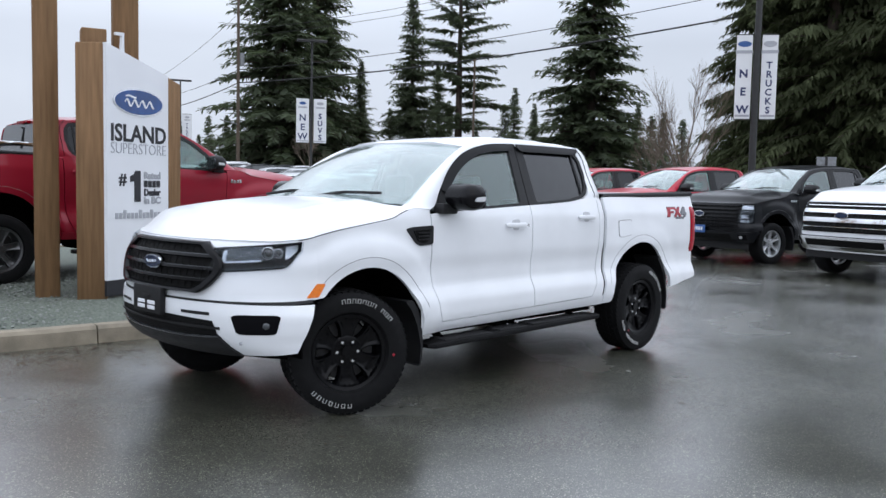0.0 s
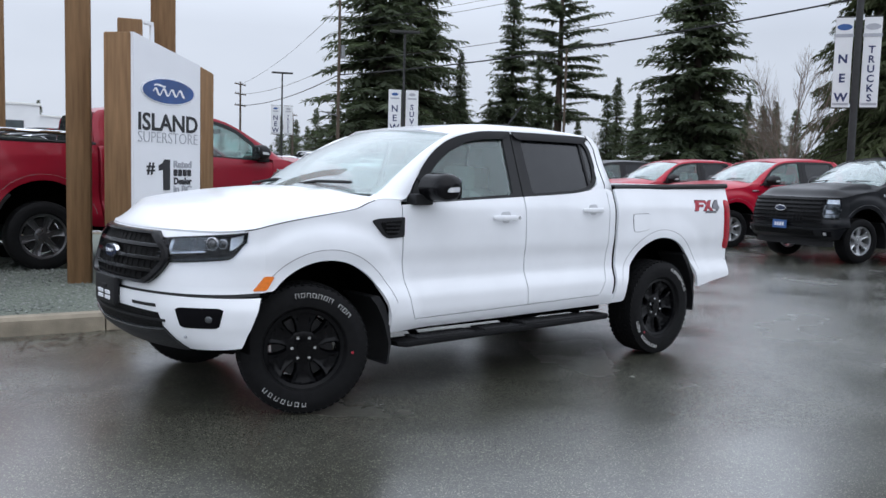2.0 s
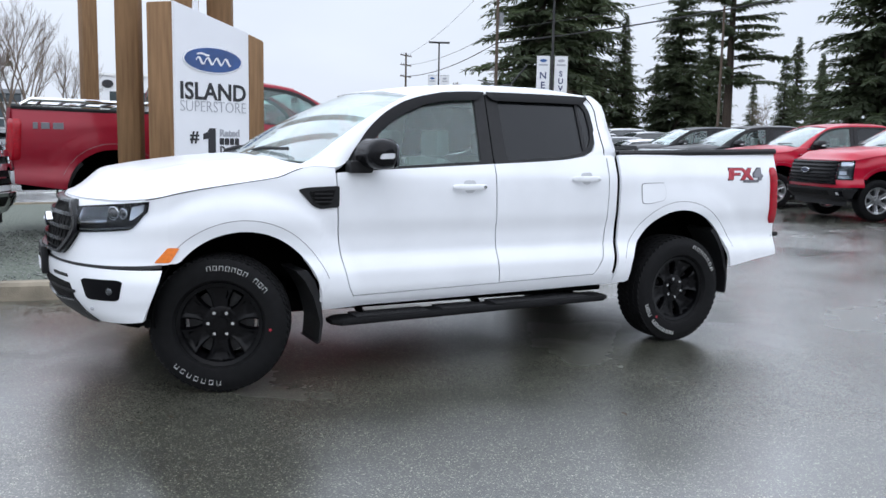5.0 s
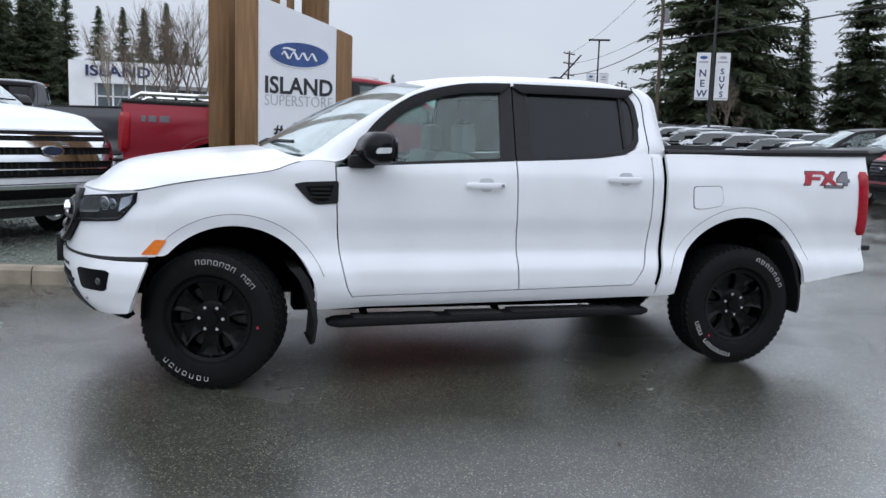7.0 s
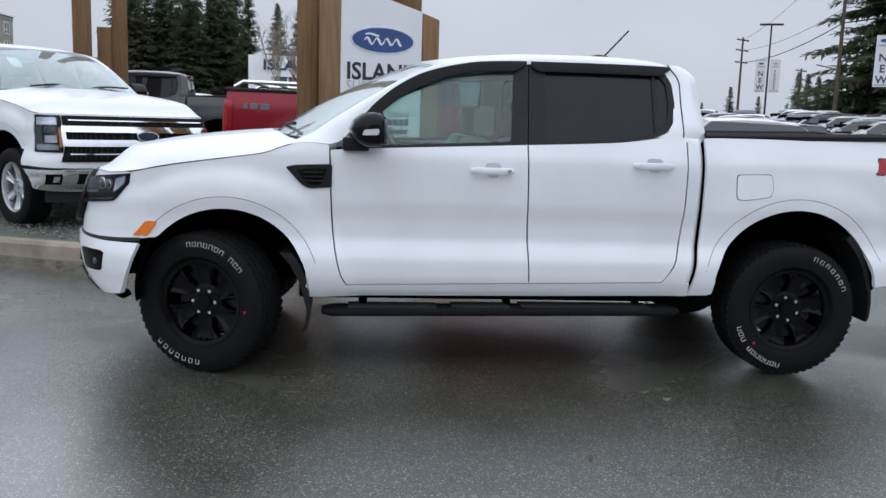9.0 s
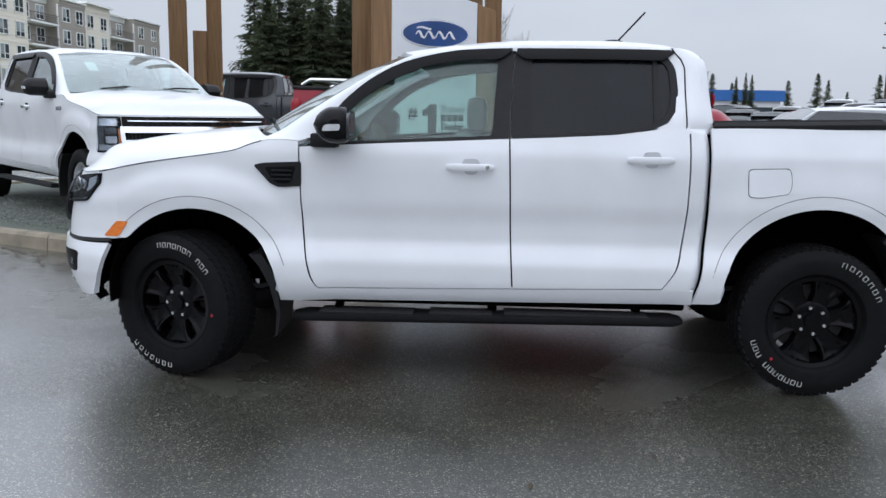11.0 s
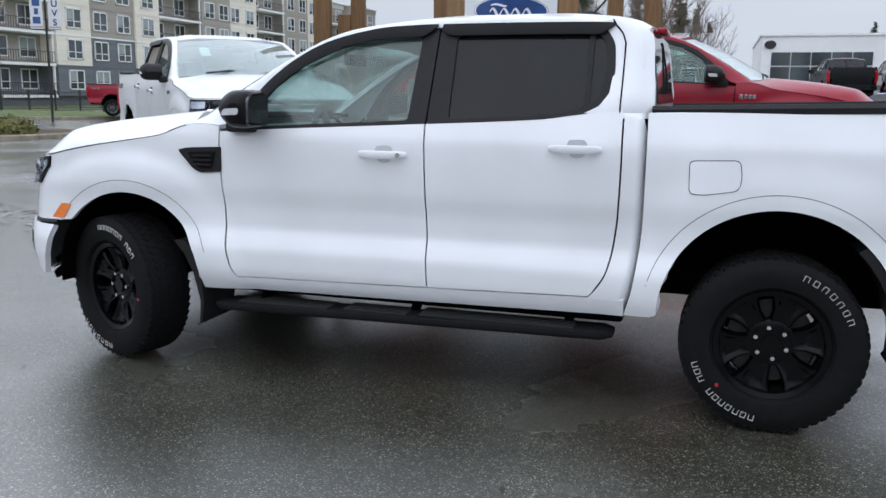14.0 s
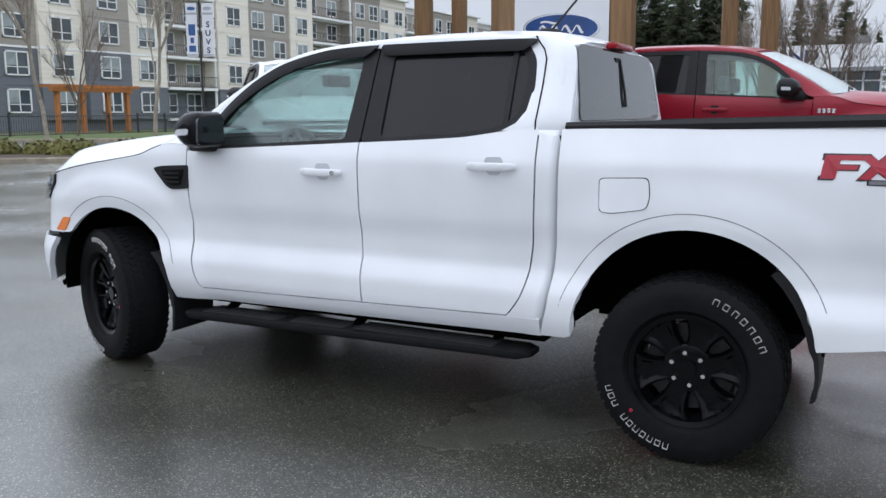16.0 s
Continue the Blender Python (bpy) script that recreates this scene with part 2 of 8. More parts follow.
def tube(bm, pts, r, n=8, taper=1.0):
    """A round bar along a line of points."""
    pts = [Vector(p) for p in pts]
    rings = []
    for i, p in enumerate(pts):
        d = (pts[min(i + 1, len(pts) - 1)] - pts[max(i - 1, 0)]).normalized()
        q = d.to_track_quat("Z", "Y")
        rr = r * (1 + (taper - 1) * i / (len(pts) - 1))
        rings.append([bm.verts.new(p + q @ Vector((rr * math.cos(2 * math.pi * k / n), rr * math.sin(2 * math.pi * k / n), 0))) for k in range(n)])
    for i in range(len(pts) - 1):
        for k in range(n):
            bm.faces.new((rings[i][k], rings[i][(k + 1) % n], rings[i + 1][(k + 1) % n], rings[i + 1][k]))
    bm.faces.new(rings[0][::-1])
    bm.faces.new(rings[-1])
    return bm


def rounded(pts, r, seg=4):
    """A polygon with its corners rounded."""
    out = []
    n = len(pts)
    for i, p in enumerate(pts):
        p, a, b = Vector(p), Vector(pts[i - 1]), Vector(pts[(i + 1) % n])
        da, db = (a - p), (b - p)
        k = min(r, da.length * 0.45, db.length * 0.45)
        s, e = p + da.normalized() * k, p + db.normalized() * k
        for j in range(seg + 1):
            t = j / seg
            out.append(tuple(s * (1 - t) ** 2 + p * 2 * t * (1 - t) + e * t ** 2))
    return out


def prism(bm, front, back):
    """A solid between two like outlines."""
    f = [bm.verts.new(p) for p in front]
    b = [bm.verts.new(p) for p in back]
    bm.faces.new(f)
    bm.faces.new(b[::-1])
    n = len(f)
    for i in range(n):
        bm.faces.new((f[i], b[i], b[(i + 1) % n], f[(i + 1) % n]))
    return bm


def shell(bm, P, th, centre):
    """A sheet of panel with thickness from a grid of points."""
    P = np.asarray(P, float)
    gu, gv = np.gradient(P, axis=0), np.gradient(P, axis=1)
    nrm = np.cross(gu, gv)
    ln = np.linalg.norm(nrm, axis=2, keepdims=True)
    nrm = nrm / np.where(ln < 1e-9, 1, ln)
    if np.sum(nrm * (P - np.array(centre))) < 0:
        nrm = -nrm
    Q = P - nrm * th
    nu, nv = P.shape[:2]
    F = [[bm.verts.new(P[i, j]) for j in range(nv)] for i in range(nu)]
    B = [[bm.verts.new(Q[i, j]) for j in range(nv)] for i in range(nu)]
    for i in range(nu - 1):
        for j in range(nv - 1):
            bm.faces.new((F[i][j], F[i + 1][j], F[i + 1][j + 1], F[i][j + 1]))
            bm.faces.new((B[i][j], B[i][j + 1], B[i + 1][j + 1], B[i + 1][j]))
    for i in range(nu - 1):
        bm.faces.new((F[i][0], B[i][0], B[i + 1][0], F[i + 1][0]))
        bm.faces.new((F[i][-1], F[i + 1][-1], B[i + 1][-1], B[i][-1]))
    for j in range(nv - 1):
        bm.faces.new((F[0][j], F[0][j + 1], B[0][j + 1], B[0][j]))
        bm.faces.new((F[-1][j], B[-1][j], B[-1][j + 1], F[-1][j + 1]))
    return bm


def lerp(a, b, t):
    return a + (b - a) * t


def smooth(a, b, x):
    t = min(1, max(0, (x - a) / (b - a)))
    return t * t * (3 - 2 * t)


def curve(keys):
    """A smooth curve through (x, value) pairs."""
    xs, ys = [k[0] for k in keys], [k[1] for k in keys]
    n = len(xs)
    d = [(ys[i + 1] - ys[i]) / (xs[i + 1] - xs[i]) for i in range(n - 1)]
    ms = [d[0]] + [0 if d[i - 1] * d[i] <= 0 else 2 * d[i - 1] * d[i] / (d[i - 1] + d[i]) for i in range(1, n - 1)] + [d[-1]]

    def at(x):
        if x <= xs[0]:
            return ys[0]
        if x >= xs[-1]:
            return ys[-1]
        i = max(k for k in range(n - 1) if xs[k] <= x)
        h = xs[i + 1] - xs[i]
        t = (x - xs[i]) / h
        return ((2 * t ** 3 - 3 * t * t + 1) * ys[i] + (t ** 3 - 2 * t * t + t) * h * ms[i]
                + (-2 * t ** 3 + 3 * t * t) * ys[i + 1] + (t ** 3 - t * t) * h * ms[i + 1])
    return at


def text_bm(words, size, depth=0.004, spacing=1.0):
    """Letters of the built-in font as a solid, standing on the x axis, centred."""
    cu = bpy.data.curves.new("letters", "FONT")
    cu.body, cu.size, cu.extrude, cu.align_x, cu.space_character = words, size, depth / 2, "CENTER", spacing
    cu.resolution_u = 3
    ob = bpy.data.objects.new("letters", cu)
    scene.collection.objects.link(ob)
    me = bpy.data.meshes.new_from_object(ob.evaluated_get(bpy.context.evaluated_depsgraph_get()))
    bm = bmesh.new()
    bm.from_mesh(me)
    bpy.data.objects.remove(ob)
    bpy.data.meshes.remove(me)
    return bm


# ---- pickups: one builder, with the sizes of each kind ----
class Spec:
    """Sizes and finishes of one kind of pickup; lengths are for the small crew cab and stretched by sx, sy, sz."""
    def __init__(self, sx=1.0, sy=1.0, sz=1.0, radius=0.38, width=0.26, steer=0.0, track=0.785, nose_n=2.5, paint=None, rim=None, bar=None,
                 hero=False, bumper=None, cup=None, handle=None, frame=None, glass_front=None, visor=False, mirror=None, wheel_mesh=None,
                 sticker=False, grille_label=""):
        self.sx, self.sy, self.sz, self.radius, self.width, self.steer, self.track, self.nose_n = sx, sy, sz, radius, width, steer, track, nose_n
        self.paint, self.rim, self.bar, self.hero, self.bumper, self.cup, self.handle = paint, rim, bar, hero, bumper, cup, handle
        self.frame, self.glass_front, self.visor, self.mirror, self.wheel_mesh = frame, glass_front, visor, mirror, wheel_mesh
        self.sticker, self.grille_label = sticker, grille_label


CENTRE = (1.7, 0.0, 0.75)
ARCH_F, ARCH_R = (0.09, 0.443, 0.445), (3.22, 0.472, 0.473)
FLARE = 0.062

side_prof = curve([(0.30, 0.80), (0.40, 0.845), (0.47, 0.888), (0.55, 0.910), (0.62, 0.910), (0.69, 0.888), (0.745, 0.868), (0.82, 0.868),
                   (0.95, 0.886), (1.08, 0.888), (1.17, 0.884), (1.25, 0.862), (1.31, 0.842), (1.36, 0.828)])
nose_front = curve([(0.38, -0.68), (0.46, -0.775), (0.55, -0.815), (0.66, -0.830), (0.76, -0.825), (0.86, -0.805), (0.96, -0.772),
                    (1.03, -0.735), (1.09, -0.68), (1.14, -0.62)])
hood_side = curve([(-0.55, 1.045), (-0.40, 1.066), (-0.30, 1.086), (-0.15, 1.115), (0.0, 1.138), (0.14, 1.158), (0.30, 1.184), (0.40, 1.222), (0.50, 1.244), (0.63, 1.247)])
hood_mid = curve([(-0.74, 1.055), (-0.66, 1.120), (-0.56, 1.165), (-0.44, 1.205), (0.0, 1.275), (0.34, 1.305)])
belt = curve([(0.63, 1.205), (0.73, 1.212), (1.57, 1.255), (2.2, 1.288), (2.38, 1.312), (2.60, 1.34)])
roof_mid = curve([(1.05, 1.702), (1.2, 1.728), (1.45, 1.761), (1.8, 1.783), (2.2, 1.785), (2.45, 1.771), (2.57, 1.750), (2.64, 1.716)])
rail_z = curve([(2.63, 1.325), (4.4, 1.365)])


def flare_of(x, z):
    out = 0.0
    for cx, cz, r in (ARCH_F, ARCH_R):
        d = math.hypot(x - cx, z - cz)
        lip, swell, wide = (0.030, 0.024, 0.016) if cx < 1 else (0.020, 0.012, 0.006)
        out = max(out, lip * (1 - smooth(r + FLARE - 0.012, r + FLARE + 0.012, d)), swell * (1 - smooth(r + 0.05, r + 0.24, d)) + wide * (1 - smooth(r + 0.15, r + 0.26, d)))
    return out


def side_y(x, z):
    pinch = 0.012 * smooth(2.9, 4.4, x)
    return side_prof(z) + flare_of(x, z) * (1 - smooth(1.0, 1.2, z)) - pinch


def glass_y(z):
    return 0.852 - 0.40 * (z - 1.25)


XS = -0.30


def nose(phi, z, off=0.0, n=2.5):
    """A point of the nose: phi 0 at the middle of the front, 90 degrees at the flank."""
    c, s = max(0.0, math.cos(phi)), math.sin(phi)
    xf, Y = nose_front(z) - off, side_y(XS, max(z, 0.5)) + off
    return (XS - (XS - xf) * c ** (2 / n), Y * math.copysign(abs(s) ** (2 / n), s), z)


def arch_bottom(x, low):
    """The lower edge of the flank: the sill, or the wheel arch over it."""
    z = low
    for cx, cz, r in (ARCH_F, ARCH_R):
        d = abs(x - cx)
        if d < r:
            z = max(z, cz + math.sqrt(r * r - d * d))
    return z


def arch_columns(x0, x1, arch, step=0.03):
    cx, cz, r = arch
    xs = [x for x in np.arange(x0, cx - r, step)] + [cx - r * math.cos(a) for a in np.linspace(0, math.pi, 44)]
    xs += [x for x in np.arange(cx + r + step, x1, step)] + [x1]
    return [x for x in xs if x0 <= x <= x1 + 1e-6]


def pillar_y(x, z):
    return lerp(side_y(x, 1.325), glass_y(z) + 0.001, smooth(1.32, 1.45, z)) if z < 1.45 else glass_y(z) + 0.001


def pickup(name, label, S, group=""):
    top = thing(name, label, "pickup truck", group)

    def W(p):
        return (p[0] * S.sx, p[1] * S.sy, p[2] * S.sz)

    def WA(P):
        return np.asarray(P, float) * np.array([S.sx, S.sy, S.sz])

    C = tuple(WA(CENTRE))
    # flank panels
    def flank(pname, xs, low, high, s, parent=top, mat_=None, th=0.022, rows=26, xfun=None):
        rows = rows if S.hero else 14
        P = []
        for x in xs:
            col = []
            zb, zt = low(x), high(x)
            for j in range(rows):
                z = lerp(zb, zt, j / (rows - 1))
                xx = x if xfun is None else xfun(x, z)
                col.append((xx, s * side_y(xx, z), z))
            P.append(col)
        bm = bm_new()
        shell(bm, WA(P), th, C)
        return part(pname, bm, mat_ or S.paint, parent)

    front_edge = curve([(0.45, 0.80), (0.50, 0.725), (0.58, 0.690), (0.80, 0.652), (1.02, 0.640), (1.24, 0.632)])
    rear_edge = curve([(0.45, 2.36), (0.505, 2.43), (0.56, 2.482), (0.65, 2.532), (0.78, 2.556), (0.92, 2.568), (1.12, 2.572), (1.30, 2.570)])
    split = curve([(0.46, 1.720), (0.8, 1.702), (1.0, 1.696), (1.3, 1.686)])
    gap_x = curve([(0.42, 2.598), (0.50, 2.622), (0.6, 2.646), (0.9, 2.672), (1.15, 2.674), (1.36, 2.670)])
    sill = curve([(0.55, 0.425), (1.6, 0.437), (2.7, 0.455)])
    door_low = curve([(0.63, 0.49), (1.6, 0.510), (2.55, 0.532)])
    G = 0.004
    for s in (-1, 1):
        # front wing, from behind the nose to the door
        xs = [XS - 0.006] + arch_columns(XS, 0.66, ARCH_F)
        flank("front_wing", xs, lambda x: arch_bottom(x, sill(x) if x > 0.3 else 0.73), lambda x: hood_side(x) - 0.006, s, xfun=lambda x, z: lerp(0.545, front_edge(z) - G, (x - 0.545) / 0.115) if x > 0.545 else x)
        # sill under the doors
        bm = bm_new()
        shell(bm, WA([[(x, s * side_y(x, z), z) for z in np.linspace(sill(x), door_low(x) - G, 6)] for x in np.linspace(0.74, 2.61, 50)]), 0.03, C)
        part("sill", bm, S.paint, top)
        # doors
        for dn, a, b in (("front_door", front_edge, split), ("rear_door", split, rear_edge)):
            us = np.linspace(0, 1, 40 if S.hero else 14)
            nz = 33 if S.hero else 14
            P = []
            for u in us:
                col = []
                for j in range(nz + 1):
                    v = j / nz
                    x = lerp(0.7, 1.67, u) if dn == "front_door" else lerp(1.70, 2.5, u)
                    for _ in range(3):
                        zb, zt = door_low(x) + G, belt(x)
                        z = lerp(zb, zt, v)
                        x = lerp(a(z) + G, b(z) - G, u)
                    col.append((x, s * side_y(x, z), z))
                P.append(col)
            bm = bm_new()
            shell(bm, WA(P), 0.024, C)
            d = part(dn, bm, S.paint, top)
            hx0, hx1, hz = (1.377, 1.612, 1.120) if dn == "front_door" else (2.262, 2.490, 1.168)
            # handle: proud cup plate whose darker colour paints the recess's shade, grip and key cap
            bm = bm_new()
            hy = side_y(1.5, hz)
            cup = rounded([(hx0 + 0.075, hz + 0.01), (hx0 + 0.085, hz + 0.040), (hx0 + 0.155, hz + 0.042), (hx0 + 0.17, hz + 0.01), (hx0 + 0.15, hz - 0.038), (hx0 + 0.095, hz - 0.038)], 0.02)
            prism(bm, [W((x, s * (hy + 0.003), z)) for x, z in cup], [W((x, s * (hy - 0.012), z)) for x, z in cup])
            part("handle_cup", bm, S.cup, d, "darker plate with the recess's shade in its colour")
            bm = bm_new()
            P = []
            for x in np.linspace(hx0, hx1, 14):
                e = min(x - hx0, hx1 - x)
                o = 0.010 + 0.034 * smooth(0, 0.06, e)
                hh = 0.011 + 0.007 * smooth(0, 0.03, e)
                P.append([(x, s * (hy + o + 0.006 * math.cos(q)), hz + hh * math.sin(q)) for q in np.linspace(-math.pi / 2, math.pi / 2, 7)])
            shell(bm, WA(P), 0.014, W((1.5, 0, hz)))
            h = part("handle", bm, S.handle, d)
            if dn == "front_door" and s < 0 and S.hero:
                bm = bm_new()
                cyl(bm, W((hx1 - 0.03, s * (hy + 0.045), hz)), W((hx1 - 0.03, s * (hy + 0.051), hz)), 0.011, n=14)
                part("lock", bm, M_STEEL, d, "steel key cylinder")
        # rear corner post of the cab, beside the door and up to the roof
        P = []
        for z in list(np.linspace(sill(2.6), 1.30, 26)):
            a, b = rear_edge(z) + G, gap_x(z) - G
            P.append([(x, s * (side_y(x, z) - 0.05 * smooth(b - 0.05, b + 0.01, x) ** 2 * 1.0), z) for x in np.linspace(a, b, 12)])
        top_d = [(2.40, 1.320), (2.462, 1.350), (2.500, 1.405), (2.510, 1.50), (2.500, 1.610), (2.482, 1.650), (2.450, 1.682), (2.40, 1.700)]
        for k, (xd, z) in enumerate(top_d):
            t = (k + 1) / len(top_d)
            xe = lerp(2.690, 2.655, smooth(0.2, 1, t)) - 0.055 * smooth(0.70, 1.0, t) ** 1.5
            row = []
            for q in np.linspace(0, 1, 12):
                x = lerp(xd, xe, q)
                zz = z + 0.018 * math.sin(math.pi * q) * t + 0.010 * q * t
                row.append((x, s * (pillar_y(x, z) - 0.115 * max(0, q - 0.40) ** 1.8), zz))
            P.append(row)
        P = [[r[int(round(i * (len(r) - 1) / 11))] if len(r) != 12 else r[i] for i in range(12)] for r in P]
        bm = bm_new()
        shell(bm, WA(P), 0.03, C)
        part("cab_corner", bm, S.paint, top)
        bm = bm_new()
        line = []
        for row in P[26:]:
            xs_ = 2.552 - 0.070 * smooth(1.60, 1.72, row[0][2]) ** 1.5
            for p, q in zip(row[:-1], row[1:]):
                if p[0] <= xs_ <= q[0]:
                    f = (xs_ - p[0]) / max(1e-6, q[0] - p[0])
                    line.append((xs_, lerp(p[1], q[1], f) + s * 0.001, lerp(p[2], q[2], f)))
                    break
        tube(bm, [W(p) for p in line], 0.0035, 6)
        part("door_seam", bm, M_UNDER, top, "dark shut line of the rear door")
        # solid black box added to stand for the shade inside the cab gap
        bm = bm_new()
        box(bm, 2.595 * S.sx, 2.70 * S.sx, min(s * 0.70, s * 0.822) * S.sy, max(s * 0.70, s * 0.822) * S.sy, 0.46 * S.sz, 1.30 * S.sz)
        part("cab_gap_shade", bm, M_UNDER, top, "black filler box standing for the shade between cab and bed")
        # windscreen post and roof rail
        up = [(0.36, 0.80, 1.222), (0.50, 0.785, 1.275), (0.66, 0.752, 1.382), (0.84, 0.708, 1.500), (1.02, 0.668, 1.610), (1.18, 0.635, 1.690), (1.34, 0.618, 1.730), (1.60, 0.612, 1.758), (1.9, 0.610, 1.768), (2.25, 0.610, 1.764), (2.45, 0.612, 1.745), (2.575, 0.613, 1.730), (2.642, 0.618, 1.685), (2.668, 0.645, 1.600), (2.676, 0.680, 1.470), (2.660, 0.690, 1.360)]
        dn_ = [(0.632, 0.872, 1.236), (0.70, 0.850, 1.262), (0.775, 0.812, 1.352), (0.885, 0.770, 1.462), (1.03, 0.728, 1.568), (1.17, 0.702, 1.634), (1.32, 0.690, 1.668), (1.58, 0.680, 1.692), (1.88, 0.677, 1.702), (2.22, 0.677, 1.704), (2.40, 0.678, 1.702), (2.480, 0.680, 1.694), (2.560, 0.694, 1.650), (2.605, 0.722, 1.575), (2.624, 0.756, 1.455), (2.605, 0.765, 1.350)]
        up = [(x, y, z - 0.021 * smooth(0.7, 1.2, x) * (1 - smooth(2.60, 2.67, x))) for x, y, z in up]
        P = []
        for A, B in zip(up, dn_):
            A, B = Vector(A), Vector(B)
            row = []
            for q in np.linspace(0, 1, 7):
                p = A.lerp(B, q)
                bulge = 0.022 * math.sin(math.pi * q)
                row.append((p.x - bulge * 0.2, s * (p.y + bulge * 0.8), p.z + bulge * 0.6))
            P.append(row)
        P = np.array(P)
        fine = []
        ts = np.linspace(0, len(P) - 1, 60)
        for tt in ts:
            i = min(int(tt), len(P) - 2)
            f = tt - i
            p0, p1, p2, p3 = P[max(i - 1, 0)], P[i], P[i + 1], P[min(i + 2, len(P) - 1)]
            fine.append(0.5 * (2 * p1 + (p2 - p0) * f + (2 * p0 - 5 * p1 + 4 * p2 - p3) * f * f + (3 * p1 - p0 - 3 * p2 + p3) * f ** 3))
        bm = bm_new()
        shell(bm, WA(fine), 0.03, C)
        part("roof_rail", bm, S.paint, top)
        # side glass and its black frame
        def pane(pname, pts, off, th, m, label="", parent=top, r=0.03):
            q = rounded(pts, r)
            bm = bm_new()
            prism(bm, [W((x, s * (glass_y(z) + off), z)) for x, z in q], [W((x, s * (glass_y(z) + off - th), z)) for x, z in q])
            return part(pname, bm, m, parent, label)
        def ring(pname, outer, inner, off, th, m, label=""):
            bm = bm_new()
            n = len(outer)
            L = [[bm.verts.new(W((x, s * (glass_y(z) + o), z))) for x, z in pts] for pts, o in ((outer, off), (inner, off), (inner, off - th), (outer, off - th))]
            for k in range(4):
                for i in range(n):
                    bm.faces.new((L[k][i], L[k][(i + 1) % n], L[(k + 1) % 4][(i + 1) % n], L[(k + 1) % 4][i]))
            return part(pname, bm, m, top, label)
        fo = rounded([(0.70, 1.208), (1.684, 1.256), (1.700, 1.700), (1.45, 1.692), (1.30, 1.668), (1.14, 1.625), (1.0, 1.555), (0.86, 1.442), (0.76, 1.32)], 0.02)
        fi = rounded([(0.80, 1.232), (1.598, 1.275), (1.622, 1.662), (1.45, 1.655), (1.31, 1.632), (1.16, 1.590), (1.02, 1.518), (0.89, 1.415), (0.815, 1.32)], 0.02)
        ro = rounded([(1.692, 1.257), (2.22, 1.290), (2.38, 1.314), (2.465, 1.350), (2.508, 1.410), (2.518, 1.50), (2.508, 1.62), (2.46, 1.692), (2.1, 1.704), (1.708, 1.700)], 0.03)
        ri = rounded([(1.790, 1.282), (2.21, 1.308), (2.36, 1.330), (2.435, 1.365), (2.472, 1.418), (2.482, 1.50), (2.472, 1.62), (2.43, 1.662), (2.1, 1.668), (1.790, 1.662)], 0.03)
        ring("front_window_frame", fo, fi, 0.004, 0.03, S.frame)
        ring("rear_window_frame", ro, ri, 0.004, 0.03, S.frame)
        g1 = bm_new()
        prism(g1, [W((x, s * (glass_y(z) - 0.006), z)) for x, z in fi], [W((x, s * (glass_y(z) - 0.010), z)) for x, z in fi])
        gw = part("front_window", g1, S.glass_front, top, "clear side window")
        gw.visible_shadow = False
        g1 = bm_new()
        prism(g1, [W((x, s * (glass_y(z) - 0.006), z)) for x, z in ri], [W((x, s * (glass_y(z) - 0.010), z)) for x, z in ri])
        part("rear_window_pane", g1, M_PRIVACY, top, "dark privacy side window")
        bm = bm_new()
        prism(bm, [W((x, s * (glass_y(z) + 0.004), z)) for x, z in ((2.395, 1.345), (2.418, 1.352), (2.418, 1.662), (2.395, 1.665))],
              [W((x, s * (glass_y(z) - 0.006), z)) for x, z in ((2.395, 1.345), (2.418, 1.352), (2.418, 1.662), (2.395, 1.665))])
        part("window_divider", bm, S.frame, top)
        # rain visors over the side windows
        if S.visor:
            for keys, x0, x1 in ((fo, 0.79, 1.692), (ro, 1.716, 2.50)):
                topz = curve([(0.76, 1.33), (0.86, 1.452), (1.0, 1.565), (1.14, 1.636), (1.30, 1.680), (1.45, 1.704), (1.70, 1.714), (2.2, 1.716), (2.48, 1.712), (2.55, 1.690)])
                P = []
                for x in np.linspace(x0, x1, 30):
                    zt = topz(x)
                    drop = 0.055 * smooth(0, 0.10, min(x - x0 + 0.05, x1 - x + 0.03))
                    row = []
                    for q in np.linspace(0, 1, 6):
                        z = zt - drop * q
                        row.append((x + 0.03 * q * (1 if x < 1.2 else 0), s * (glass_y(z) + 0.009 + 0.014 * math.sin(q * 1.6)), z))
                    P.append(row)
                bm = bm_new()
                shell(bm, WA(P), 0.004, C)
                part("rain_visor", bm, M_VISOR, top, "dark smoked acrylic rain visor")
        # bed side
        xs = arch_columns(2.66, 4.17, ARCH_R)
        bed_low = curve([(2.6, 0.455), (3.6, 0.515), (3.75, 0.533), (4.17, 0.592)])
        flank("bed_side", xs, lambda x: arch_bottom(x, bed_low(x)), rail_z, s, rows=28, xfun=lambda x, z: lerp(gap_x(z) + 0.001, 2.72, (x - 2.66) / 0.06) if x < 2.72 else x)
        bm = bm_new()
        P = [[(x, s * y, rail_z(x) + z) for y, z in ((0.835, -0.012), (0.838, 0.012), (0.825, 0.028), (0.775, 0.028), (0.765, 0.0))] for x in np.linspace(2.685, 4.18, 24)]
        shell(bm, WA(P), 0.012, W((3.5, s * 0.8, 1.2)))
        part("bed_rail_cap", bm, M_PLASTIC, top, "black plastic bed rail cap")
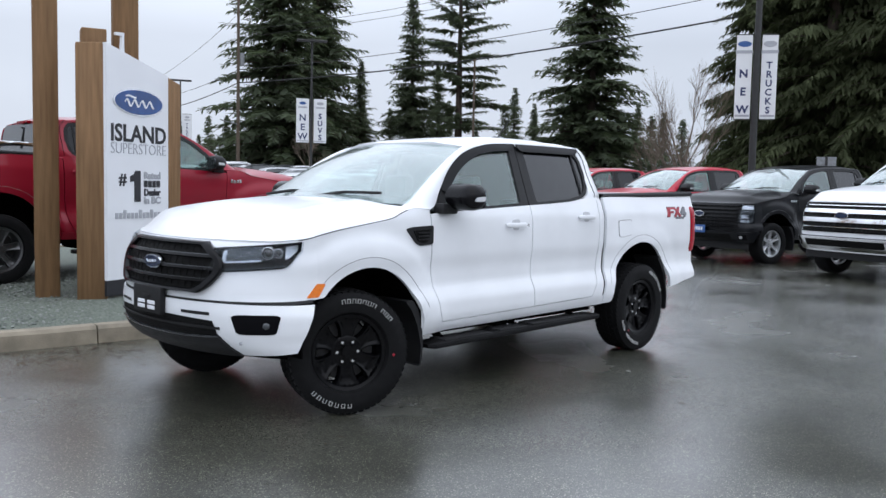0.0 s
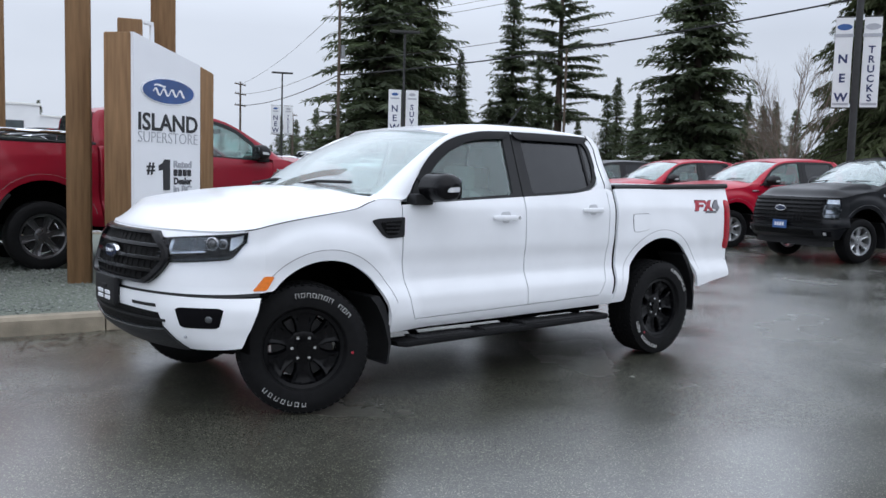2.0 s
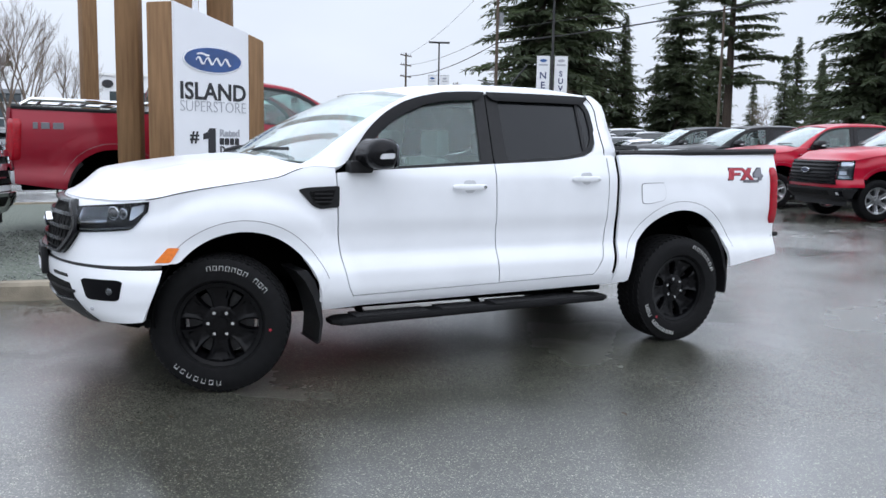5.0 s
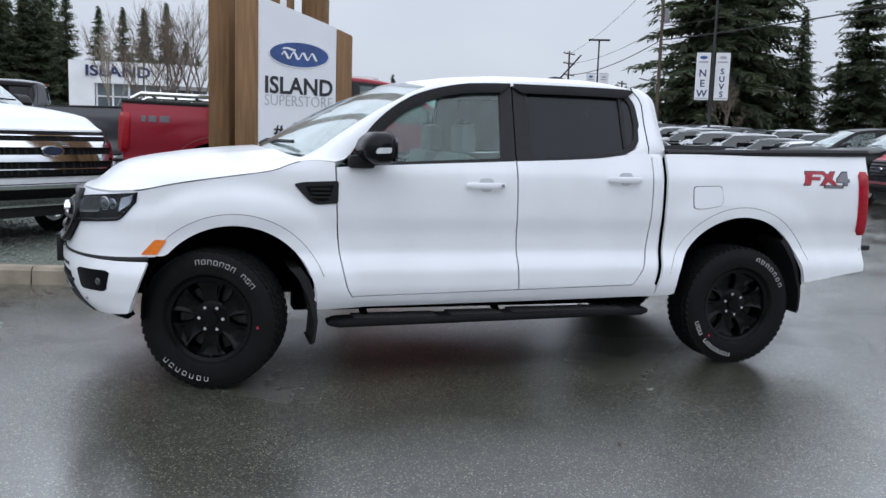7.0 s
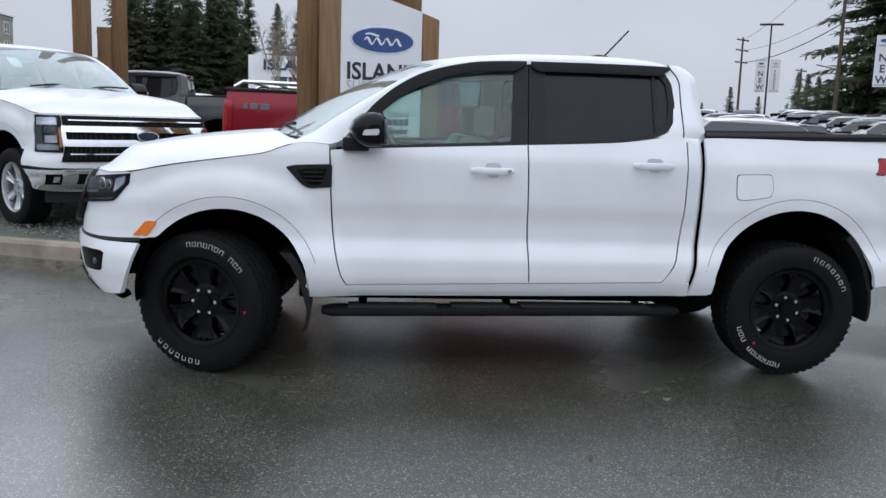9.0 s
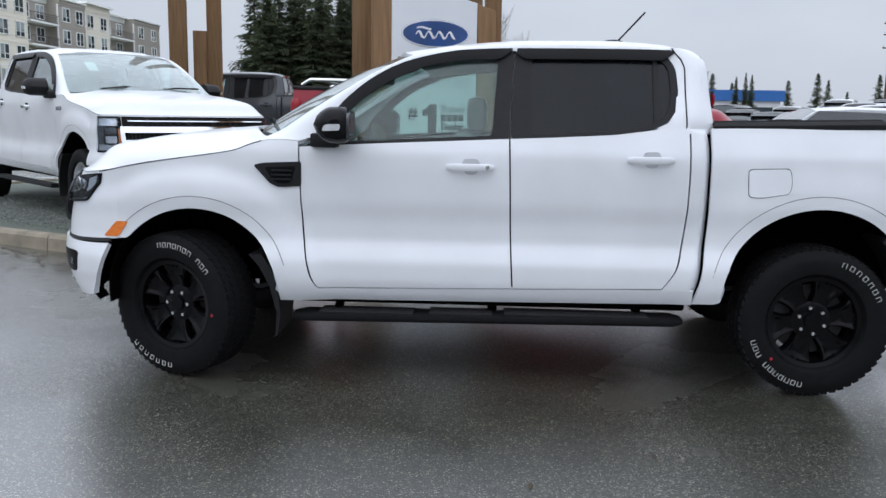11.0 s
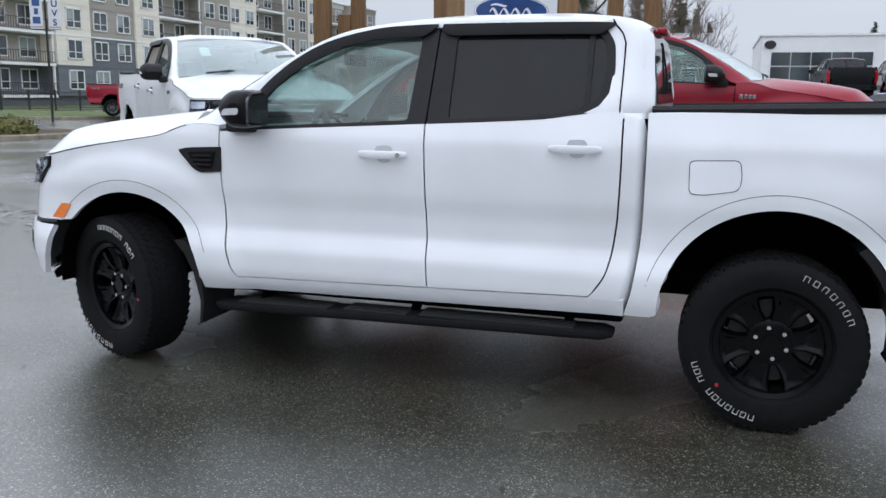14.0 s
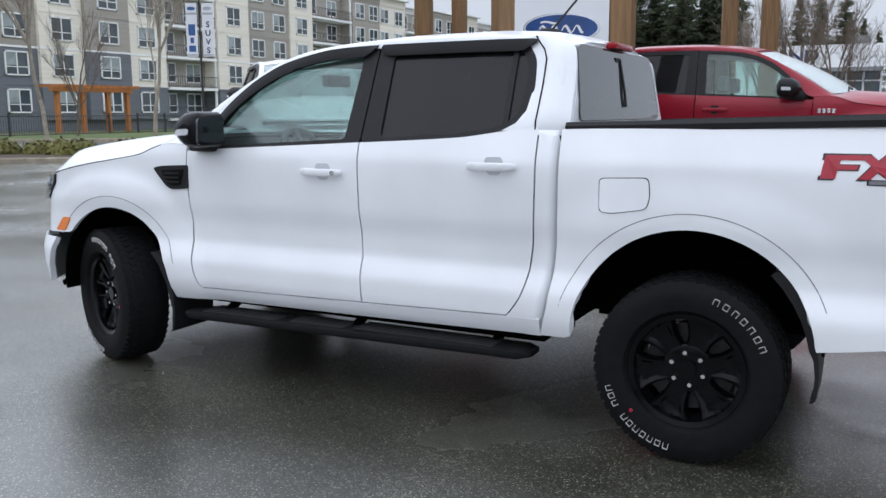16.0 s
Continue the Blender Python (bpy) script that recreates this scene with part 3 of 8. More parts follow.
        # wheel housing
        for cx, cz, r in (ARCH_F, ARCH_R):
            bm = bm_new()
            P = [[(cx - (r + 0.015) * math.cos(a), s * y, cz + (r + 0.015) * math.sin(a)) for y in np.linspace(0.45, 0.865, 4)] for a in np.linspace(-0.13 if cx < 1 else 0.12, math.pi - 0.05, 30)]
            shell(bm, WA(P), -0.01, W((cx, s * 0.7, cz)))
            part("wheel_housing", bm, M_UNDER, top, "black plastic wheel housing")
            bm = bm_new()
            q = [(cx - (r + 0.018) * math.cos(a), cz + (r + 0.018) * math.sin(a)) for a in np.linspace(0.0, math.pi, 24)]
            prism(bm, [W((x, s * 0.452, z)) for x, z in q], [W((x, s * 0.446, z)) for x, z in q])
            part("housing_wall", bm, M_UNDER, top, "black inner wall of the wheel housing")
        for (cx, cz, r), a0, a1 in ((ARCH_F, 0.66, 2.80), (ARCH_R, 0.24, 2.76)):
            bm = bm_new()
            tube(bm, [W((cx - (r + FLARE) * math.cos(a), s * (side_y(cx - (r + FLARE) * math.cos(a), cz + (r + FLARE) * math.sin(a)) - 0.0005), cz + (r + FLARE) * math.sin(a))) for a in np.linspace(a0, a1, 40)], 0.0022, 6)
            part("flare_seam", bm, M_SEAM, top, "thin grey seam along the wheel arch flare")
        # rubber edge inside the rear of each arch, and mud flaps
        for cx, cz, r, xx in ((*ARCH_F, 0.475), (*ARCH_R, 3.668)):
            bm = bm_new()
            o = [(xx - 0.03, 0.66), (xx + 0.015, 0.60), (xx + 0.05, 0.50), (xx + 0.065, 0.36), (xx + 0.05, 0.245), (xx + 0.035, 0.235)]
            if xx > 2:
                o = [(cx + (r - 0.004) * math.cos(radians(b)), cz + (r - 0.004) * math.sin(radians(b))) for b in (46, 38, 30, 22, 14, 8)] + [(3.700, 0.48), (3.705, 0.42), (3.700, 0.335), (3.688, 0.318)]
            back = [(x - lerp(0.012, 0.075 if xx < 2 else 0.028, smooth(0.25, 0.80, z)), z - (0.02 if xx > 2 and z > 0.5 else 0)) for x, z in o]
            q = o + back[::-1]
            prism(bm, [W((x, s * (0.925 if xx < 2 else 0.880), z)) for x, z in q], [W((x, s * 0.63, z)) for x, z in q])
            part("mud_flap", bm, M_PLASTIC, top, "black moulded mud flap")
        # door mirror
        P = []
        for u in (0, 0.03, 0.15, 0.3, 0.45, 0.6, 0.72, 0.82, 0.9, 0.95, 0.98, 1.0):
            row = []
            y = lerp(0.90, 1.122, u)
            dome = math.sqrt(max(0.0, 1 - (max(0.0, u - 0.62) / 0.40) ** 2)) * (0.86 if u == 0 else 1.0)
            hh = 0.088 * dome
            for a in np.linspace(0, 2 * math.pi, 21):
                ca, sa = math.cos(a), math.sin(a)
                ex = math.copysign(abs(ca) ** 0.6, ca) * 0.070 * dome + 0.018 * u
                ez = math.copysign(abs(sa) ** 0.6, sa) * hh
                row.append((0.845 + ex - (0.045 if ca < 0 else 0.0) * abs(ca) * (1 - abs(sa)) * dome , s * y, 1.318 + ez))
            P.append(row)
        bm = bm_new()
        P = np.array(P)
        shell(bm, WA(P), 0.01, W((0.845, s * 1.0, 1.318)))
        for rr in (0, -1):
            bm.faces.new([bm.verts.new(Vector(WA(P[rr, i]))) for i in range(20)])
        mir = part("door_mirror", bm, S.mirror, top, "black door mirror")
        bm = bm_new()
        box(bm, 0.70 * S.sx, 0.84 * S.sx, min(s * 0.83, s * 0.93) * S.sy, max(s * 0.83, s * 0.93) * S.sy, 1.205 * S.sz, 1.275 * S.sz, 0.015)
        part("mirror_foot", bm, M_PLASTIC, mir)
        bm = bm_new()
        gl = rounded([(0.915, 1.245), (1.10, 1.245), (1.095, 1.375), (0.915, 1.385)], 0.025)
        prism(bm, [W((0.925, s * y, z)) for y, z in gl], [W((0.912, s * y, z)) for y, z in gl])
        part("mirror_glass", bm, M_MIRROR, mir, "silvered mirror glass")
        bm = bm_new()
        tl = rounded([(0.800, 1.290), (0.885, 1.294), (0.888, 1.324), (0.812, 1.320)], 0.012)
        prism(bm, [W((x, s * 1.127, z)) for x, z in tl], [W((x, s * 1.07, z)) for x, z in tl])
        part("mirror_indicator", bm, M_LENSWHITE, mir, "clear indicator lens")
    # bonnet
    P = []
    for a in np.linspace(0, 1, 34):
        row = []
        for b in np.linspace(-1, 1, 37):
            ph = b * radians(87)
            fx, fy, _ = nose(ph, 1.05, n=S.nose_n)
            bx, by = 0.26 + 0.24 * abs(b) ** 2.4, (side_y(0.45, 1.235) - 0.006) * b
            x = lerp(fx, bx, a)
            y = lerp(fy, by, a)
            if x > XS:
                lim = side_y(x, hood_side(x)) - 0.005
                y = max(-lim, min(lim, y))
            zs = hood_side(x)
            edge = abs(b) ** 3.0
            z = lerp(hood_mid(x), zs, edge)
            z += 0.010 * (smooth(0.50, 0.58, abs(b)) - smooth(0.60, 0.85, abs(b))) * smooth(0.05, 0.3, a)
            zf = max(1.050, zs)
            z = lerp(zf, max(z, zf), smooth(-0.04, 0.20, a) if abs(b) < 0.999 else 1.0)
            row.append((x, y, z))
        P.append(row)
    bm = bm_new()
    shell(bm, WA(P), 0.02, (0, 0, 0.6))
    part("bonnet", bm, S.paint, top)
    for s in (-1, 1):
        bm = bm_new()
        fore = [W(nose(s * radians(ph), max(1.047, hood_side(nose(radians(ph), 1.05, 0.0, S.nose_n)[0]) - 0.003), 0.0005, S.nose_n)) for ph in np.linspace(76, 88, 6)]
        tube(bm, fore + [W((x, s * (side_y(x, hood_side(x)) - 0.001), hood_side(x) - 0.001)) for x in np.linspace(-0.27, 0.44, 20)], 0.0024, 6)
        part("bonnet_seam", bm, M_UNDER, top, "dark shut line of the bonnet")
    # roof
    P = []
    for a in np.linspace(0, 1, 30):
        row = []
        for b in np.linspace(-1, 1, 25):
            x = lerp(1.06 + 0.13 * b * b, 2.645 - 0.035 * b ** 4, a)
            y = 0.625 * b
            z = roof_mid(x) - 0.052 * abs(b) ** 3 + 0.006 * (smooth(0.55, 0.6, abs(b)) - smooth(0.66, 0.72, abs(b)))
            row.append((x, y, z))
        P.append(row)
    bm = bm_new()
    shell(bm, WA(P), 0.03, (1.8 * S.sx, 0, 1.0))
    part("roof", bm, S.paint, top)
    # windscreen
    P = []
    for a in np.linspace(0, 1, 14):
        row = []
        for b in np.linspace(-1, 1, 19):
            A = Vector((0.27 + 0.22 * b * b, 0.80 * b, 1.285 - 0.02 * b * b))
            B = Vector((1.07 + 0.13 * b * b, 0.635 * b, 1.703 - 0.035 * b * b))
            p = A.lerp(B, a)
            p.z += 0.035 * math.sin(math.pi * a)
            row.append(tuple(p))
        P.append(row)
    bm = bm_new()
    shell(bm, WA(P), 0.006, (1.8 * S.sx, 0, 1.0))
    ws = part("windscreen", bm, M_WSHIELD, top, "clear windscreen with a shaded top edge")
    ws.visible_shadow = False
    bm = bm_new()
    P2 = [[(0.24 + 0.22 * b * b + q * 0.12, 0.80 * b, 1.262 - 0.02 * b * b + q * 0.02) for q in (0, 0.5, 1)] for b in np.linspace(-1, 1, 17)]
    shell(bm, WA(P2), 0.02, (1.0, 0, 0.5))
    part("cowl", bm, M_PLASTIC, top, "black cowl grille below the windscreen")
    for y0, y1 in ((-0.05, -0.62), (0.52, 0.0)):
        bm = bm_new()
        tube(bm, [W((0.33, y0, 1.305)), W((0.36, lerp(y0, y1, 0.5), 1.335)), W((0.43, y1, 1.335))], 0.011, 6)
        part("wiper", bm, M_PLASTIC, top)
    # back wall of the cab, with its window
    bm = bm_new()
    P = [[(lerp(2.690, 2.640, smooth(1.40, 1.70, z)), y * (0.80 if z < 1.3 else lerp(0.79, 0.60, (z - 1.3) / 0.40)), z - 0.02 * abs(y) ** 4 * smooth(1.6, 1.7, z)) for y in np.linspace(-1, 1, 9)] for z in np.linspace(0.6, 1.70, 14)]
    shell(bm, WA(P), 0.03, C)
    part("cab_back", bm, S.paint, top)
    bm = bm_new()
    q = rounded([(-0.70, 1.36), (0.70, 1.36), (0.61, 1.69), (-0.61, 1.69)], 0.06)
    bx = lambda z: lerp(2.692, 2.647, smooth(1.40, 1.74, z)) + 0.006
    prism(bm, [W((bx(z), y, z)) for y, z in q], [W((bx(z) - 0.004, y, z)) for y, z in q])
    part("back_window", bm, M_BACKGLASS, top, "tinted back window")
    for yy in (0.0,):
        bm = bm_new()
        zs_ = (1.42, 1.48, 1.54, 1.60, 1.65)
        prism(bm, [W((bx(z) + 0.006, yy, z)) for z in zs_] + [W((bx(z) - 0.004, yy, z)) for z in zs_[::-1]], [W((bx(z) + 0.006, yy + 0.016, z)) for z in zs_] + [W((bx(z) - 0.004, yy + 0.016, z)) for z in zs_[::-1]])
        box(bm, (bx(1.655) - 0.004) * S.sx, (bx(1.655) + 0.006) * S.sx, -0.07, 0.0, 1.635 * S.sz, 1.655 * S.sz)
        part("window_post", bm, M_PLASTIC, top)
    bm = bm_new()
    box(bm, 2.62 * S.sx, 2.690 * S.sx, -0.15, 0.15, 1.694 * S.sz, 1.724 * S.sz, 0.010)
    part("high_brake_lamp", bm, M_TAIL, top, "red high brake lamp at the roof edge")
    # load bed
    for nm, x0, x1, y0, y1, z0, z1 in (("bed_floor", 2.68, 4.16, -0.44, 0.44, 0.78, 0.82), ("bed_floor", 3.715, 4.16, -0.74, -0.44, 0.78, 0.82), ("bed_floor", 3.715, 4.16, 0.44, 0.74, 0.78, 0.82),
                                       ("wheel_tub", 2.70, 3.715, 0.43, 0.74, 0.985, 1.0), ("wheel_tub", 2.70, 3.715, -0.74, -0.43, 0.985, 1.0), ("tub_wall", 2.70, 3.715, 0.42, 0.44, 0.82, 0.985), ("tub_wall", 2.70, 3.715, -0.44, -0.42, 0.82, 0.985),
                                       ("bed_front", 2.675, 2.70, -0.77, 0.77, 0.60, 1.32),
                                       ("bed_liner", 2.68, 4.16, -0.79, -0.74, 0.985, 1.33), ("bed_liner", 2.68, 4.16, 0.74, 0.79, 0.985, 1.33)):
        bm = bm_new()
        box(bm, x0 * S.sx, x1 * S.sx, y0 * S.sy, y1 * S.sy, z0 * S.sz, z1 * S.sz)
        part(nm, bm, M_PLASTIC, top, "black bed liner")
    bm = bm_new()
    P = [[(4.195 + 0.030 * math.sin((z - 0.6) * 3.4) - 0.03 * abs(y) ** 4, y * 0.70, z) for y in np.linspace(-1, 1, 13)] for z in np.linspace(0.62, 1.365, 14)]
    shell(bm, WA(P), 0.05, C)
    part("tailgate", bm, S.paint, top)
    for s in (-1, 1):
        P = []
        for z in np.linspace(0.825, 1.248, 16):
            e = smooth(0.825, 0.86, z) * (1 - smooth(1.22, 1.25, z))
            P.append([(4.086 + 0.020 * (1.232 - z) / 0.38 + 0.020 * (1 - e) + 0.128 * q - 0.03 * q * (1 - e), s * (side_y(4.1, z) + 0.014 * e * min(1, 6 * q + 0.3) - 0.35 * max(0.0, q - 0.5) ** 1.7), z) for q in np.linspace(0, 1, 12)])
        bm = bm_new()
        shell(bm, WA(P), 0.04, C)
        part("tail_lamp", bm, M_TAIL, top, "red tail lamp")
    bm = bm_new()
    P = [[(4.285 - 0.13 * abs(u) ** 5, 0.865 * u, z) for u in np.linspace(-1, 1, 21)] for z in (0.575, 0.61, 0.70, 0.74)]
    shell(bm, WA(P), 0.06, C)
    rb = part("rear_bumper", bm, S.bumper, top)
    bm = bm_new()
    box(bm, 4.12 * S.sx, 4.30 * S.sx, -0.80 * S.sy, 0.80 * S.sy, 0.715 * S.sz, 0.75 * S.sz, 0.01)
    part("bumper_tread", bm, M_PLASTIC, rb, "black tread on the bumper")
    # nose: painted mask, bumper, grille, lamps
    def nose_patch(pname, f0, f1, z0, z1, off, th, m, parent=top, label="", nu=24, nv=8):
        P = [[nose(lerp(f0(v) if callable(f0) else radians(f0), f1(v) if callable(f1) else radians(f1), u), lerp(z0(u) if callable(z0) else z0, z1(u) if callable(z1) else z1, v), off, S.nose_n)
              for v in np.linspace(0, 1, nv)] for u in np.linspace(0, 1, nu)]
        bm = bm_new()
        shell(bm, WA(P), th, W((0, 0, 0.75)))
        return part(pname, bm, m, parent, label)
    BT = 0.702 if S.hero else 0.565
    nose_patch("nose_panel", -90, 90, lambda u: BT + 0.011 + 0.014 * abs(2 * u - 1) ** 3, lambda u: max(1.045, hood_side(nose(radians(180 * u - 90), 1.05, 0.0, S.nose_n)[0]) - 0.006), 0.0, 0.03, S.paint, nu=70, nv=16)
    bump = nose_patch("front_bumper", lambda v: -radians(lerp(73, 86, v ** 0.8)), lambda v: radians(lerp(73, 86, v ** 0.8)), lambda u: (0.398 if S.hero else 0.365) + 0.034 * abs(2 * u - 1) ** 3, BT, 0.016 if S.hero else 0.045, 0.03, S.bumper, nu=64, nv=12)
    nose_patch("bumper_seam", -86, 86, lambda u: BT - 0.004 + 0.014 * abs(2 * u - 1) ** 3, lambda u: BT + 0.012 + 0.014 * abs(2 * u - 1) ** 3, 0.004, 0.02, M_PLASTIC, bump, "black seam", nu=60, nv=3)
    if S.hero:
        GZ0, GZ1 = 0.752, 1.042
        half_w = curve([(0.0, 27.0), (0.12, 31.5), (0.5, 37.5), (0.62, 37.0), (0.92, 29.0), (1.0, 26.0)])
        gw = lambda s, k=0.0: (lambda v: s * radians(half_w(v) - k))
        gr = nose_patch("grille", gw(-1), gw(1), GZ0, GZ1, 0.010, 0.05, M_GRILLEMESH, label="gloss black grille with bars", nu=36, nv=16)
        # three stout bars, drawn in towards the edge, and the fine upright ribs between them
        for zz, hw in ((0.826, 31), (0.892, 34), (0.962, 32)):
            nose_patch("grille_bar", -hw, hw, zz - 0.0075, zz + 0.0075, 0.034, 0.03, M_GLOSSBLACK, gr, nu=30, nv=4)
            # brighter strip paints a highlight along the bar's upper edge
            nose_patch("bar_edge", -hw + 1, hw - 1, zz + 0.0075, zz + 0.0105, 0.030, 0.01, M_LAMPDIM, gr, "thin pale strip, a painted highlight on the bar", nu=30, nv=2)
        for ph in np.linspace(-31, 31, 17):
            nose_patch("grille_rib", ph - 0.3, ph + 0.3, 0.785, 1.012, 0.016, 0.01, M_GRILLEMESH, gr, nu=2, nv=3)
        vs_ = np.linspace(0, 1, 24)
        edge = [(half_w(v), v) for v in vs_] + [(ph, 1.0) for ph in np.linspace(26, -26, 26)[1:-1]] + [(-half_w(v), v) for v in vs_[::-1]] + [(ph, 0.0) for ph in np.linspace(-27, 27, 26)[1:-1]]
        loops = []
        for k, (shrink, off) in enumerate(((0.0, 0.004), (0.0, 0.030), (0.03, 0.040), (0.10, 0.036), (0.125, 0.012))):
            loops.append([Vector(nose(radians(ph * (1 - shrink)), lerp(GZ0, GZ1, 0.5 + (v - 0.5) * (1 - shrink * 1.25)), off, S.nose_n)) for ph, v in edge])
        bm = bm_new()
        L_ = [[bm.verts.new(p) for p in lp] for lp in loops]
        n_ = len(edge)
        for k in range(len(L_) - 1):
            for i in range(n_):
                bm.faces.new((L_[k][i], L_[k][(i + 1) % n_], L_[k + 1][(i + 1) % n_], L_[k + 1][i]))
        part("grille_frame", bm, M_GLOSSBLACK, gr, "gloss black frame")
        em_x = nose(0, 0.905, 0.034, S.nose_n)[0]
        em = bm_new()
        ell = [(0.100 * math.cos(a), 0.041 * math.sin(a)) for a in np.linspace(0, 2 * math.pi, 36)[:-1]]
        prism(em, [(em_x - 0.012, y, 0.905 + z) for y, z in ell], [(em_x + 0.02, y, 0.905 + z) for y, z in ell])
        emb = part("emblem", em, M_CHROME, gr, "chrome-rimmed oval emblem")
        em = bm_new()
        prism(em, [(em_x - 0.016, y * 0.90, 0.905 + z * 0.84) for y, z in ell], [(em_x - 0.008, y * 0.90, 0.905 + z * 0.84) for y, z in ell])
        part("emblem_field", em, M_BADGEDARK, emb, "dark blue oval field")
        em = bm_new()
        tube(em, [(em_x - 0.018, -0.055 + 0.11 * q, 0.905 + 0.008 * math.sin(q * 21)) for q in np.linspace(0, 1, 40)], 0.003, 5)
        part("emblem_script", em, M_CHROME, emb, "script drawn as a wavy stroke")
        # plate carrier, left empty
        px = nose(0, 0.68, 0.03)[0]
        bm = bm_new()
        box(bm, px - 0.016, px + 0.02, -0.165, 0.165, 0.600, 0.760, 0.008)
        pl = part("plate_carrier", bm, M_PLASTIC, bump, "empty black plate carrier")
        for yy, zz in ((-0.06, 0.635), (0.06, 0.635), (-0.06, 0.665), (0.06, 0.665), (0.0, 0.70)):
            bm = bm_new()
            box(bm, px - 0.021, px - 0.012, yy - 0.042, yy + 0.042, zz - 0.011, zz + 0.011, 0.003)
            part("carrier_slot", bm, M_SIGNWHITE if zz < 0.69 else M_PLASTIC, pl)
        nose_patch("lower_intake", lambda v: -radians(lerp(35.5, 33, v)), lambda v: radians(lerp(35.5, 33, v)), 0.490, lambda u: 0.612 - 0.012 * abs(2 * u - 1) ** 2, 0.019, 0.03, M_GRILLEMESH, bump, "black lower intake", nu=30, nv=6)
        nose_patch("lower_lip", lambda v: -radians(lerp(42, 35.5, v)), lambda v: radians(lerp(42, 35.5, v)), lambda u: 0.385 + 0.012 * abs(2 * u - 1) ** 2, lambda u: 0.492 + 0.018 * abs(2 * u - 1) ** 3, 0.030, 0.04, M_PLASTIC, bump, "black lower lip", nu=36, nv=8)
        # brighter strip paints a highlight along the top of the lip
        nose_patch("lip_edge", -35, 35, lambda u: 0.490 + 0.018 * abs(2 * u - 1) ** 3, lambda u: 0.498 + 0.018 * abs(2 * u - 1) ** 3, 0.034, 0.02, M_LAMPDIM, bump, "pale strip, a painted highlight on the lip", nu=30, nv=2)
        nose_patch("under_shield", -66, 66, 0.385, 0.412, -0.035, 0.05, M_UNDER, bump, "black shield under the bumper", nu=36, nv=3)
        nose_patch("lip_bar", -36, 36, 0.553, 0.566, 0.026, 0.02, M_PLASTIC, bump, nu=24, nv=3)
        for s in (-1, 1):
            nose_patch("bumper_slot", s * 18, s * 32, 0.630, 0.648, 0.0175, 0.02, M_PLASTIC, bump, nu=12, nv=3)
            P = []
            for u in np.linspace(0, 1, 14):
                row = []
                for v in np.linspace(0, 1, 7):
                    rr = 1 - 0.22 * abs(2 * u - 1) ** 10
                    row.append(nose(s * radians(lerp(lerp(43.5, 42, v), lerp(63, 65.5, v), u)), 0.588 + 0.008 * u + (v - 0.5) * 0.112 * rr, 0.0185, S.nose_n))
                P.append(row)
            bm = bm_new()
            shell(bm, P, 0.03, (0, 0, 0.6))
            fog = part("fog_lamp_pocket", bm, M_LAMPBLACK, bump, "dark fog lamp pocket")
            c = Vector(nose(s * radians(58), 0.588, 0.017, S.nose_n))
            bm = bm_new()
            bmesh.ops.create_uvsphere(bm, u_segments=16, v_segments=8, radius=0.022, matrix=Matrix.Translation(c) @ Matrix.Rotation(s * radians(-40), 4, "Z") @ Matrix.Diagonal((0.3, 1, 0.9, 1)))
            part("fog_lamp", bm, M_LAMPDIM, fog)
            c = Vector(nose(s * radians(45), 0.480, 0.016, S.nose_n))
            bm = bm_new()
            bmesh.ops.create_uvsphere(bm, u_segments=12, v_segments=8, radius=0.011, matrix=Matrix.Translation(c))
            part("parking_sensor", bm, M_SIGNGREY, bump)
            # headlamp: housing, reflectors, projector and lens
            def hl(u, v, off):
                zb = lerp(0.872, 0.918, u) + 0.085 * smooth(0.74, 1.02, u) ** 1.3
                zt = lerp(1.008, 1.056, u ** 0.8)
                ph = radians(lerp(31.0, 78.5, u ** 0.95))
                return nose(s * ph, lerp(zb, zt, v), off, S.nose_n)
            for pn, o, th, m, lb in (("headlamp", 0.006, 0.03, M_LAMPBLACK, "dark-bezelled headlamp"),):
                bm = bm_new()
                shell(bm, [[hl(u, v, o) for v in np.linspace(0, 1, 8)] for u in np.linspace(0, 1, 22)], th, (0, 0, 0.9))
                head_l = part(pn, bm, m, top, lb)
            bm = bm_new()
            shell(bm, [[hl(u, v, 0.030) for v in np.linspace(0, 1, 8)] for u in np.linspace(0, 1, 22)], 0.004, (0, 0, 0.9))
            part("lens", bm, M_LENS, head_l, "clear lens")
            # lamp bowl framed by a bright strip, projector beside it
            bm = bm_new()
            shell(bm, [[hl(u, v, 0.014) for v in np.linspace(0.42, 0.86, 6)] for u in np.linspace(0.13, 0.47, 10)], 0.006, (0, 0, 0.9))
            part("reflector", bm, M_LAMPDIM, head_l)
            bm = bm_new()
            shell(bm, [[hl(u, v, 0.012) for v in np.linspace(0.34, 0.84, 6)] for u in np.linspace(0.78, 0.94, 8)], 0.006, (0, 0, 0.9))
            part("side_reflector", bm, M_LAMPCHROME, head_l)
            for u0, u1, v0, v1 in ((0.10, 0.50, 0.86, 0.93), (0.13, 0.50, 0.35, 0.42), (0.10, 0.135, 0.42, 0.86), (0.465, 0.50, 0.42, 0.86)):
                bm = bm_new()
                shell(bm, [[hl(u, v, 0.020) for v in np.linspace(v0, v1, 3)] for u in np.linspace(u0, u1, 8)], 0.006, (0, 0, 0.9))
                part("light_strip", bm, M_LAMPCHROME if v1 == 0.42 or u0 == 0.10 and v0 < 0.5 else M_LAMPDIM, head_l)
            bm = bm_new()
